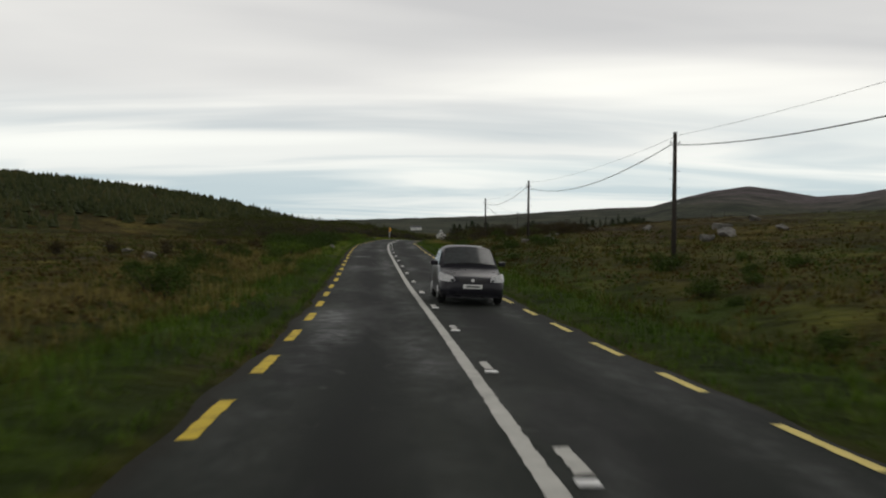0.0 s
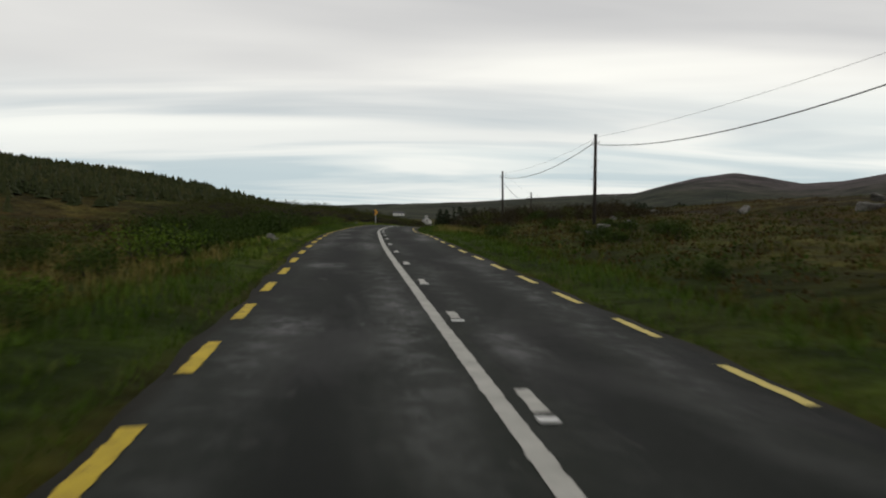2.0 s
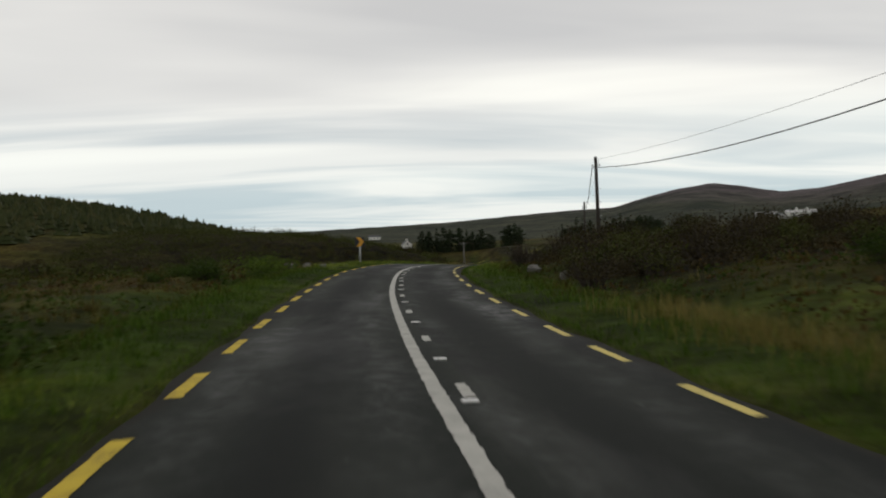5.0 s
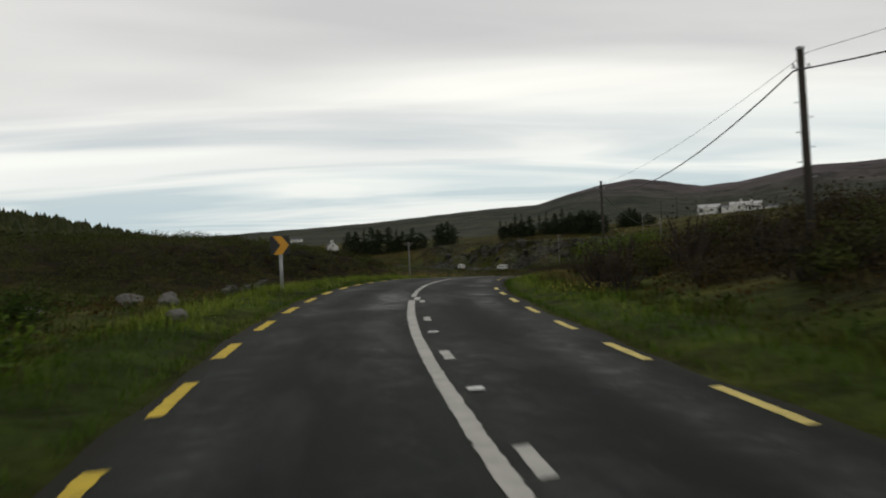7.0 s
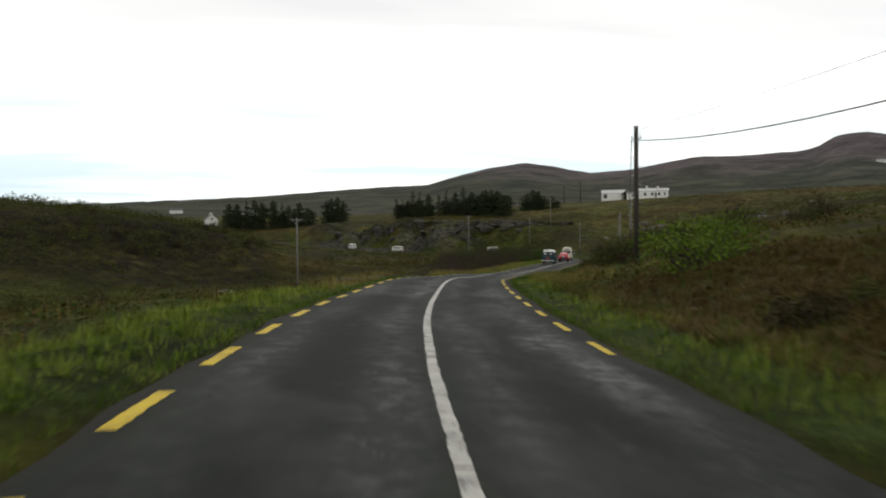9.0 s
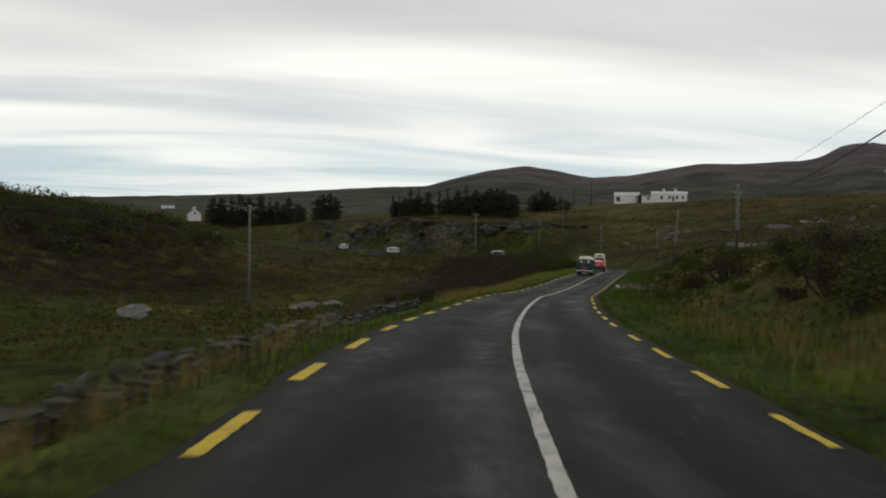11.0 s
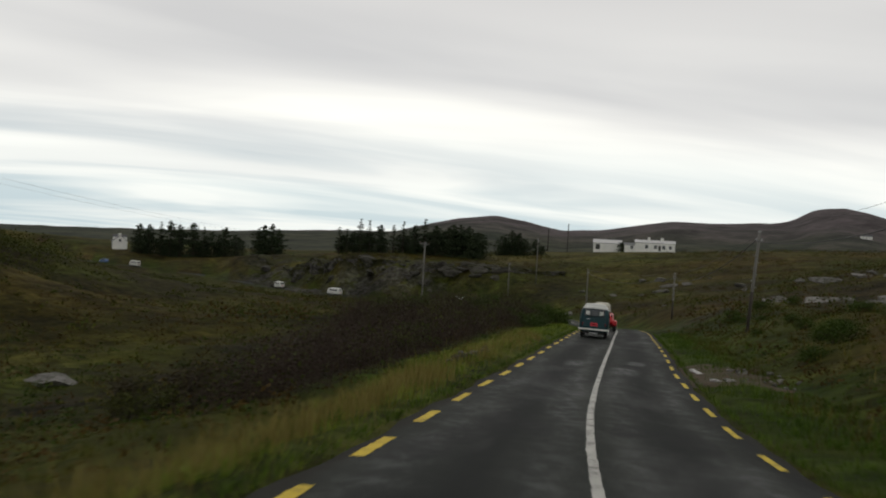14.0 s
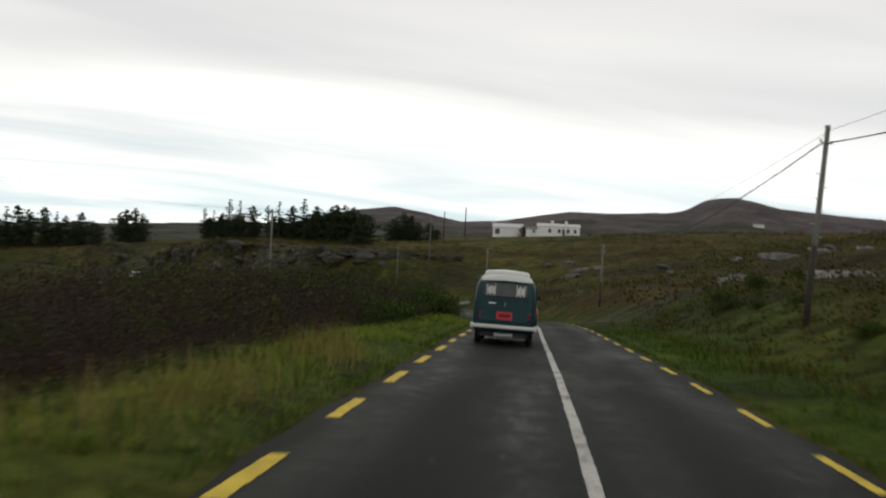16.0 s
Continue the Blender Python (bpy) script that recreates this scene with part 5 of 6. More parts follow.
# the crag: a broken rock face above the far road
CRAG = [(44, 585), (50, 567), (55, 549), (58, 535), (63, 523), (71, 513), (83, 504), (95, 498), (109, 494), (122, 487)]
crag_run = np.linspace(0, len(CRAG) - 1, 230)
cx_, cy_ = np.interp(crag_run, range(len(CRAG)), [c[0] for c in CRAG]), np.interp(crag_run, range(len(CRAG)), [c[1] for c in CRAG])
tx_, ty_ = np.gradient(cx_), np.gradient(cy_)
tl_ = np.hypot(tx_, ty_)
bx_, by_ = -ty_ / tl_, tx_ / tl_          # pointing back into the hill
if by_[120] < 0:
    bx_, by_ = -bx_, -by_
back_z = heights(cx_ + bx_ * 9, cy_ + by_ * 9)
foot_z = heights(cx_ - bx_ * 3, cy_ - by_ * 3) - 0.6
crag_v = []
for i in range(230):
    rise = max(0.6, back_z[i] - foot_z[i]) * (0.80 + 0.22 * noise.noise(Vector((i * 0.06, 3.1, 0))))
    for j in range(27):
        u = j / 22 if j <= 22 else 1.0
        face = Vector((i * 0.33, u * rise, 7.0))
        step = math.floor(u * 4 + 1.4 * noise.noise(Vector((i * 0.09, u * 3, 1)))) * 0.75
        out_ = 0.9 * noise.noise(face * 0.28) + 0.55 * noise.noise(face * 0.9) + 0.28 * abs(noise.noise(face * 2.3)) + 0.9 * noise.noise(Vector((i * 0.045, 0, 9)))
        depth = step + out_ * 1.3 + max(0, j - 22) * 2.2
        crag_v.append((cx_[i] + bx_[i] * depth, cy_[i] + by_[i] * depth, foot_z[i] + rise * u + (0.25 * noise.noise(face * 0.8)) - max(0, j - 24) * 0.5))
crag_f = [(i * 27 + j, (i + 1) * 27 + j, (i + 1) * 27 + j + 1, i * 27 + j + 1) for i in range(229) for j in range(26)]
crag = mesh_object("crag", crag_v, crag_f, M["crag"])
tagged(crag, "dark broken granite crag with grassy ledges above the far road", "crag", kind="structure")
crng = random.Random(77)
for k in range(60):
    u = crng.random()
    x, y = (58 + 48 * u, 517 - 22 * u) if k % 3 else (58 - 13 * u, 520 + 52 * u)
    x, y = x + crng.uniform(-4, 4), y + crng.uniform(-8, 5)
    w = crng.uniform(2.0, 7.5)
    rock(x, y, (w, w * crng.uniform(.4, .7), w * crng.uniform(.3, .6)), 1.1, DARK, "grey rock of the craggy outcrop above the far road", seed=k)
for k in range(18):
    x, y = crng.uniform(100, 150), crng.uniform(355, 470)
    w = crng.uniform(1.5, 4.0)
    rock(x, y, (w, w * .7, w * .35), 0.4, ROCKS, "grey boulder scattered over the rough slope", seed=100 + k)


def stone_wall(name, s0, s1, d0, d1, courses, seed, label, whole=(0, 999), fallen=999, size=1.0):
    """A dry-stone wall, each stone a piece of its own; it is tumbled past the station fallen."""
    rng = random.Random(seed)
    base = on_road((s0 + s1) / 2, (d0 + d1) / 2)
    ob = empty(name, Matrix.Translation((float(base[0]), float(base[1]), float(heights(base[0], base[1])[0]))), label, "stone wall")
    inv = ob.matrix_basis.inverted()
    s, verts, faces = s0, [], []
    while s < s1:
        gap = rng.random() < (0.06 if s < fallen else 0.40)
        z_up, s_step = 0.0, rng.uniform(0.18, 0.36)
        for c in range(1 if gap else courses if s < fallen else rng.randint(1, 2)):
            if c == courses - 1 and rng.random() < 0.25:
                continue
            w, h = s_step * rng.uniform(0.85, 1.4) * size, rng.uniform(0.12, 0.26) * size
            d = d0 + (d1 - d0) * (s - s0) / (s1 - s0) + rng.uniform(-0.1, 0.1)
            p = on_road(s + rng.uniform(-0.12, 0.12), d)
            z = float(heights(p[0], p[1])[0])
            stone = WALL_STONES[rng.randrange(5)]
            m = inv @ Matrix.Translation((float(p[0]), float(p[1]), z + z_up + h * 0.4)) @ pose(0, 0, 0, rng.uniform(-14, 14), rng.uniform(-14, 14), heading(s) + 90 + rng.uniform(-20, 20)) @ Matrix.Diagonal((w * 0.56, rng.uniform(0.20, 0.30) * size, h * 0.62, 1))
            if whole[0] <= s <= whole[1]:
                st = new("stone", stone)
                st.parent = ob
                st.matrix_basis = m
            else:
                base_n = len(verts)
                verts += [tuple(m @ v.co) for v in stone.vertices]
                faces += [tuple(base_n + i for i in f.vertices) for f in stone.polygons]
            z_up += h * 0.82
        s += s_step
    if verts:
        far_stones = mesh_object("rubble", verts, faces, M["wall_stone"], ob)
        far_stones["kind"] = "stuff"
    return ob


# ---- sign ----
def chevron_sign(x, y, z0, top, turn):
    ob = empty("chevron_sign", pose(x, y, z0, 0, 0, turn), "square yellow and black chevron sign on a grey post", "road sign")
    tall = top - z0
    part("post", tube(bmesh.new(), (0, 0, -0.4), (0, 0, tall - 0.02), 0.057, 0.057, 14), M["steel"], ob, "grey galvanised post", True)
    plate = part("plate", box(bmesh.new(), (0.62, 0.015, 0.60), (0, -0.075, tall - 0.30), bevel=0.004), M["sign_black"], ob)
    bm = bmesh.new()
    pts = [(-.22, .30), (.06, .30), (.30, 0), (.06, -.30), (-.22, -.30), (.02, 0)]
    lo = [bm.verts.new((px, -0.0835, tall - 0.30 + pz)) for px, pz in pts]
    hi = [bm.verts.new((px, -0.0870, tall - 0.30 + pz)) for px, pz in pts]
    for f in ((0, 1, 2, 5), (5, 2, 3, 4)):
        bm.faces.new([hi[i] for i in f])
        bm.faces.new([lo[i] for i in reversed(f)])
    for i in range(6):
        bm.faces.new([lo[i], lo[(i + 1) % 6], hi[(i + 1) % 6], hi[i]])
    part("chevron", bm, M["sign_yellow"], plate, "yellow chevron pointing round the bend")
    for z in (tall - 0.15, tall - 0.45):
        part("clamp", box(bmesh.new(), (0.16, 0.05, 0.04), (0, -0.055, z)), M["steel"], ob)
    return ob


chevron_sign(-8.1, 153.8, 0.9, 2.97, -6)

# ---- dry-stone walls ----
WALL_STONES = [rock_mesh(40 + k, 2, 0.75) for k in range(5)]
for me in WALL_STONES:
    me.name = "wall_stone"
    me.materials.append(M["wall_stone"])
stone_wall("field_wall", 192, 243, -4.75, -5.0, 4, 3, "tumbled grey dry-stone wall along the road's grassy bank", (207, 222), 229)
stone_wall("ruined_wall", 157, 165, -7.2, -7.9, 2, 4, "low ruined dry-stone wall overgrown with grass")
stone_wall("ruined_wall", 266, 272.5, -4.4, -4.2, 3, 6, "few pale stones of a ruined wall in the verge grass", fallen=0, size=0.6)


# ---- grass and heather ----
def blades(name, spots, z, tall, wide, mat, label, seed, bend=0.45, category="grass"):
    """Tapered, bent blades of grass at the spots, in one object."""
    rng = np.random.RandomState(seed)
    n = len(spots)
    a, lean = rng.uniform(0, 2 * np.pi, n), rng.uniform(0.1, bend, n) * tall
    ux, uy = np.cos(a), np.sin(a)
    w = wide * rng.uniform(0.7, 1.3, n)
    sx, sy = -uy * w / 2, ux * w / 2
    x, y = spots[:, 0], spots[:, 1]
    lo = z - 0.05
    v = np.stack([np.stack([x - sx, y - sy, lo], 1), np.stack([x + sx, y + sy, lo], 1),
                  np.stack([x - sx * .7 + ux * lean * .35, y - sy * .7 + uy * lean * .35, lo + tall * .6], 1), np.stack([x + sx * .7 + ux * lean * .35, y + sy * .7 + uy * lean * .35, lo + tall * .6], 1),
                  np.stack([x + ux * lean, y + uy * lean, lo + tall], 1)], 1).reshape(-1, 3)
    k = np.arange(n)[:, None] * 5
    faces = (k + [[0, 1, 3, 2]]).tolist() + (k + [[2, 3, 4]]).tolist()
    ob = mesh_object(name, v, faces, mat)
    return tagged(ob, label, category, kind="stuff")


def along(rng, n, s0, s1, lo, hi, sides=(-1, 1), power=1.0, clump=0.0, per=12):
    """Spots beside the tar between s0 and s1, lo to hi metres from its edge, single or in clumps."""
    m = max(1, n // per) if clump else n
    s, u, side = rng.uniform(s0, s1, m), lo + (hi - lo) * rng.uniform(0, 1, m) ** power, rng.choice(sides, m)
    d = np.where(side > 0, KERB_R + u, KERB_L - u)
    p = on_road(s, d)[:, :2]
    if clump:
        p = np.repeat(p, per, 0) + rng.normal(0, clump, (m * per, 2))
    z, ps, pd, off = land(p[:, 0], p[:, 1])
    keep = off > (0.04 if lo < 0.3 else 0.2)
    return p[keep], z[keep], ps[keep], pd[keep], off[keep]


def tufts(name, spots, z, size, tall, mat, label, seed, each=16, wide=0.014):
    """Tussocks: blades that fan out and arch over from each root."""
    rng = np.random.RandomState(seed)
    n = len(spots)
    a, r = rng.uniform(0, 2 * np.pi, (n, each)), np.sqrt(rng.uniform(0.02, 1, (n, each)))
    ux, uy = np.cos(a), np.sin(a)
    x0, y0 = spots[:, :1] + ux * r * size[:, None] * 0.45, spots[:, 1:2] + uy * r * size[:, None] * 0.45
    lo = np.repeat(z[:, None] - 0.04, each, 1)
    h = tall[:, None] * (1.0 - 0.55 * r ** 2) * rng.uniform(0.6, 1.25, (n, each))
    out = size[:, None] * (0.15 + 0.85 * r) * rng.uniform(0.5, 1.2, (n, each))
    w = wide * rng.uniform(0.7, 1.4, (n, each))
    sx, sy = -uy * w / 2, ux * w / 2
    v = np.stack([np.stack([x0 - sx, y0 - sy, lo], -1), np.stack([x0 + sx, y0 + sy, lo], -1),
                  np.stack([x0 - sx * .8 + ux * out * .4, y0 - sy * .8 + uy * out * .4, lo + h * .75], -1), np.stack([x0 + sx * .8 + ux * out * .4, y0 + sy * .8 + uy * out * .4, lo + h * .75], -1),
                  np.stack([x0 + ux * out, y0 + uy * out, lo + h * rng.uniform(.7, 1.05, (n, each))], -1)], 2).reshape(-1, 3)
    k = np.arange(n * each)[:, None] * 5
    return tagged(mesh_object(name, v, (k + [[0, 1, 3, 2]]).tolist() + (k + [[2, 3, 4]]).tolist(), mat), label, "grass", kind="stuff")


rng = np.random.RandomState(2)
p, z, s, d, off = along(rng, 150000, -4, 322, 0.0, 3.4, power=1.1)
patchy = (0.75 + 0.5 * waves(p[:, 0], p[:, 1], 5, 21)) * np.where((d < 0) & (s > 190) & (s < 246) & (off > 0.3), 0.5, 1.0)
tall_ = (0.07 + 0.17 * smooth(0, 1.3, off)) * np.clip(patchy, .35, 1.6) * rng.uniform(.6, 1.5, len(p))
wide_ = 0.013 + 0.008 * smooth(1, 3, off)
brown = rng.uniform(0, 1, len(p)) < np.where((d > 0) | (s < 104), 0.60, 0.22) * smooth(1.1, 2.8, off + 1.1 * waves(p[:, 0], p[:, 1], 7, 25))
lush = ~brown & (d < 0) & ((s > 138 + 6 * waves(p[:, 0], p[:, 1], 9, 27)) | ((s > 62) & (s < 100) & (off < 1.6 + 0.5 * waves(p[:, 0], p[:, 1], 6, 28))))
lush &= ~((s > 195) & (s < 227) & (off > 0.35))
lush |= ~brown & (d > 0) & (s > 138) & (s < 205) & (off > 0.3) & (off < 2.0 + 0.8 * waves(p[:, 0], p[:, 1], 7, 31))
plainer = ~brown & ~lush
blades("verge_grass", p[plainer], z[plainer], tall_[plainer], wide_[plainer], M["grass"], "dense green grass of the road verges", 3, 0.9)
blades("lush_verge_grass", p[lush], z[lush], tall_[lush], wide_[lush], M["lush_grass"], "bright yellow-green grass of the lower verge", 16, 0.9)
blades("brown_verge_grass", p[brown], z[brown], tall_[brown], wide_[brown], M["rough_grass"], "brown and olive grass behind the green verge", 15, 0.9)
p, z, s, d, off = along(rng, 40000, -4, 322, -0.16, 0.35)
blades("edge_grass", p, z + 0.03, rng.uniform(.05, .18, len(p)), 0.014, M["grass"], "short grass creeping over the edge of the tarmac", 14, 1.2)


def tussocks(name, n, s0, s1, lo, hi, power, size, tall, mat, label, seed, each=16, wide=0.014, keep=None):
    """Tussocks beside the road, thinned by keep(s, d, off)."""
    p, z, s, d, off = along(rng, n, s0, s1, lo, hi, power=power)
    if keep is not None:
        ok = keep(s, d, off)
        p, z = p[ok], z[ok]
    swell = np.clip(0.85 + 0.45 * waves(p[:, 0], p[:, 1], 6, seed), .4, 1.5) * rng.uniform(.6, 1.3, len(p))
    tufts(name, p, z, size * swell, tall * swell, M[mat], label, seed, each, wide)


def on_bank(s, d, off):
    """The bank of tall heather below the road, which widens as the road drops."""
    front = 3.9 - 1.0 * smooth(288, 314, s) + 1.6 * (1 - smooth(255, 264, s))
    return (d < 0) & (s > 255) & (off > front) & (off < 6.2 + np.clip(s - 262, -6, 60) * 0.21)


def off_bank(s, d, off):
    """Clear of the heather bank, the field wall, the scrub by the bend and the gravel entrance."""
    bank = on_bank(s, d, off)
    wall = (d < 0) & (s > 190) & (s < 246) & (off > np.where(s < 230, 0.5, 1.6)) & (off < 3.2)
    thicket = (d > 0) & (s > 118) & (s < 170) & (off > 4.2)
    entry = (d > 0) & (s > 267) & (s < 280) & (off < 4.6)
    return ~(bank | wall | thicket | entry)


tussocks("verge_tussock", 5200, -4, 322, 0.7, 4.6, 1.2, 0.26, 0.30, "grass", "soft green tussocks along the verges", 4, 18, 0.013, lambda s, d, off: off_bank(s, d, off) & (rng.uniform(0, 1, len(s)) < np.where((d > 0) | (s < 104), .6, .35)))
tussocks("lush_tussock", 2400, 138, 322, 0.6, 3.4, 1.0, 0.26, 0.26, "lush_grass", "soft yellow-green tussocks on the lower verge", 18, 18, 0.013, lambda s, d, off: off_bank(s, d, off) & (d < 0))
tussocks("moor_tussock", 8000, -4, 330, 2.0, 10.0, 1.1, 0.34, 0.30, "tussock", "mixed brown and olive tussocks over the bog", 5, 15, 0.018, off_bank)
tussocks("outer_moor_tussock", 13000, -4, 335, 8.0, 38.0, 1.25, 0.46, 0.34, "tussock", "brown and olive tussocks across the open bog", 19, 9, 0.036, off_bank)
tussocks("far_moor_tussock", 5000, -4, 350, 30.0, 100.0, 1.1, 0.70, 0.38, "tussock", "mixed brown and olive tussocks farther off", 6, 9, 0.07, off_bank)
tussocks("straw_tussock", 2600, 16, 72, 1.4, 9.0, 1.0, 0.30, 0.42, "straw", "pale straw-coloured tussocks on the verge", 24, 16, 0.012, lambda s, d, off: (d < 0) & (rng.uniform(0, 1, len(s)) < 0.25 + 0.55 * smooth(-.2, .6, np.sin(s * 0.33))))
p, z, s, d, off = along(rng, 3400, 158, 194, 1.5, 9.0, (1,))
tufts("rust_grass", p, z, rng.uniform(.26, .50, len(p)), rng.uniform(.18, .40, len(p)), M["rust"], "flattened reddish-brown dead grass on the bank", 23, 16, 0.016)
chunks = [along(rng, 1100, 186, 206, 0.6, 1.7, (-1,), 1.0, 0.22, 10), along(rng, 4600, 228, 262, 0.75, 1.8, (-1,), 1.0, 0.22, 10), along(rng, 1800, 258, 290, 0.7, 1.9, (-1,), 1.0, 0.25, 10), along(rng, 2600, 24, 62, 2.2, 6.5, (-1,), 1.0, 0.25, 10), along(rng, 1600, 94, 108, 1.2, 3.5, (1,), 1.0, 0.2, 10),
          along(rng, 2000, 196, 216, 1.2, 4.5, (1,), 1.0, 0.25, 10), along(rng, 3000, 0, 300, 2.0, 12, (-1, 1), 1.0, 0.2, 10)]
p, z = np.concatenate([c[0] for c in chunks]), np.concatenate([c[1] for c in chunks])
blades("dry_grass", p, z, rng.uniform(.28, .66, len(p)), 0.011, M["straw"], "tall straw-coloured dry grass and seed heads", 7, 0.5)


def heath(name, centres, z, size, mat, label, seed, leaves=46, leaf=0.075, rise=0.62):
    """Low domes of heather, each of many small sprigs."""
    rng = np.random.RandomState(seed)
    n = len(centres)
    a, r = rng.uniform(0, 2 * np.pi, (n, leaves)), np.sqrt(rng.uniform(0, 1, (n, leaves)))
    sx = size[:, None] * r
    px, py = centres[:, :1] + np.cos(a) * sx, centres[:, 1:2] + np.sin(a) * sx
    pz = z[:, None] + size[:, None] * rise * (1 - r ** 2) * rng.uniform(0.35, 1.1, (n, leaves))
    c = np.stack([px, py, pz], -1).reshape(-1, 3)
    out = np.stack([np.cos(a) * r, np.sin(a) * r, 1.1 - r], -1).reshape(-1, 3)
    v, f = cards(rng, c, out, leaf * np.repeat(np.clip(size / 0.6, .7, 2.4), leaves)[:, None], 0.3)
    return tagged(mesh_object(name, v, f, mat), label, "heather", kind="stuff")


p, z, s, d, off = along(rng, 6500, -4, 330, 3.6, 45.0, power=1.3)
heath("heather", p, z, rng.uniform(.30, .85, len(p)), M["brown_heather"], "dark brown heather over the bog", 8, 28, 0.10)
p, z, s, d, off = along(rng, 3200, -4, 330, 3.0, 30.0, power=1.2)
keep = off_bank(s, d, off) & (waves(p[:, 0], p[:, 1], 14, 61) > -.1)
heath("bog_myrtle", p[keep], z[keep], rng.uniform(.30, .9, len(p))[keep], M["dark_green"], "low dark green bog myrtle among the heather", 62, 34, 0.10)
p, z, s, d, off = along(rng, 2300, 255, 336, 3.0, 19.0, (-1,))
keep = on_bank(s, d, off - 0.35)
p, z, s, d, off = p[keep], z[keep], s[keep], d[keep], off[keep]
dome = (0.75 + 1.15 * rng.uniform(0, 1, len(p)) ** 1.6) * (0.62 + 0.38 * smooth(3.6, 6.2, off)) * (0.92 + 0.25 * waves(p[:, 0], p[:, 1], 9, 29))
heath("heather_bank", p, z - 0.1, dome, M["bank_heather"], "bank of tall dark brown heather below the road", 9, 290, 0.033, 1.15)
stem_at = np.repeat(p, 9, 0) + rng.normal(0, .45, (len(p) * 9, 2))
blades("heather_stems", stem_at, heights(stem_at[:, 0], stem_at[:, 1]), rng.uniform(.5, 1.25, len(stem_at)) * np.repeat(dome, 9), 0.014, M["bank_heather"], "upright bare heather and bog myrtle stems", 17, 0.35, "heather")
green = (rng.uniform(0, 1, len(p)) < 0.30) & ((waves(p[:, 0], p[:, 1], 8, 47) > 0.15) | (s > 292))
heath("bank_myrtle", p[green], z[green], dome[green] * 0.98, M["bush"], "olive bog myrtle growing through the bank of heather", 63, 150, 0.052, 1.2)
tx2 = np.concatenate([rng.uniform(-10, 70, 120), rng.uniform(-40, 20, 120), rng.uniform(60, 104, 60)])
ty2 = np.concatenate([rng.uniform(385, 440, 120), rng.uniform(400, 560, 120), rng.uniform(512, 522, 60)])
tz2, _, _, toff = land(tx2, ty2)
keep = toff > 7
heath("far_thicket", np.stack([tx2, ty2], 1)[keep], tz2[keep], rng.uniform(.6, 1.5, 300)[keep], M["bush"], "dark thickets scattered over the valley floor", 41, 90, 0.07)
p, z, s, d, off = along(rng, 500, 118, 168, 4.5, 22.0, (1,))
heath("scrub_floor", p, z, rng.uniform(.6, 1.3, len(p)), M["heather"], "thick dark undergrowth beneath the roadside scrub", 10, 150, 0.055)
p, z, s, d, off = along(rng, 420, 138, 200, 11.5, 27.0, (-1,))
heath("scrub_floor", p, z, rng.uniform(.6, 1.3, len(p)), M["bush"], "thick dark undergrowth below the road", 11, 70, 0.10)
hx3, hy3 = rng.uniform(-72, 7, 2000), rng.uniform(262, 378, 2000)
heath("hill_scrub", np.stack([hx3, hy3], 1), heights(hx3, hy3), rng.uniform(.9, 2.1, 2000) * (0.45 + 0.55 * smooth(-4.5, -1.0, heights(hx3, hy3))), M["bush"], "dark undergrowth covering the scrubby hill", 33, 48, 0.12, 1.0)
fx_, fy_ = rng.uniform(-60, 50, 700), rng.uniform(335, 440, 700)
_, _, _, foff = land(fx_, fy_)
fx_, fy_ = fx_[foff > 5], fy_[foff > 5]
heath("valley_scrub", np.stack([fx_, fy_], 1), heights(fx_, fy_), rng.uniform(.5, 1.3, len(fx_)), M["bush"], "low dark scrub on the far side of the valley", 12, 60, 0.12)
for k, (mat_name, count, low, high, words) in enumerate((("brown_heather", 3400, .5, 1.5, "dark brown heather clumps over the far slope"), ("bush", 3000, .6, 1.9, "dark olive scrub clumps over the far slope"), ("tussock", 3600, .5, 1.3, "rough tussocky grazing over the far slope"))):
    hx2, hy2 = rng.uniform(20, 240, count), rng.uniform(300, 585, count)
    patch = waves(hx2, hy2, 46, 30 + k) + 0.6 * waves(hx2, hy2, 15, 40 + k) + rng.normal(0, .3, count)
    hz2, _, _, off2 = land(hx2, hy2)
    pasture = np.exp(-((hx2 - 190) / 75) ** 2 - ((hy2 - 560) / 30) ** 2) > 0.35
    keep = (off2 > 5) & (patch > -0.15) & (hx2 > 20 + (hy2 - 318) * 0.12) & ~pasture
    heath("slope_scrub", np.stack([hx2, hy2], 1)[keep], hz2[keep], rng.uniform(low, high, count)[keep], M[mat_name], words, 50 + k, 30, 0.12, 0.75)
for k, (mat_name, count, words) in enumerate((("bush", 1300, "dark bushes and rushes over the valley floor"), ("tussock", 1500, "rough wet grass over the valley floor"))):
    hx2, hy2 = rng.uniform(-70, 66, count), rng.uniform(225, 560, count)
    hz2, s2, d2, off2 = land(hx2, hy2)
    keep = (d2 < 0) & (off2 > 9) & (waves(hx2, hy2, 38, 70 + k) + 0.6 * waves(hx2, hy2, 13, 75 + k) > (0.35 if mat_name == "bush" else -.3)) & ((hy2 > 330) | (mat_name == "tussock"))
    heath("valley_rough", np.stack([hx2, hy2], 1)[keep], hz2[keep], rng.uniform(.5, 1.4, count)[keep] * (1.0 if mat_name == "bush" else .75), M[mat_name], words, 80 + k, 30, 0.12, 0.7)
p, z, s, d, off = along(rng, 95, 144.5, 149, 0.8, 2.5, (1,))
v, f = cards(rng, np.stack([p[:, 0], p[:, 1], z + rng.uniform(.15, .40, len(p))], 1), np.tile([0, 0, 1.0], (len(p), 1)), 0.035)
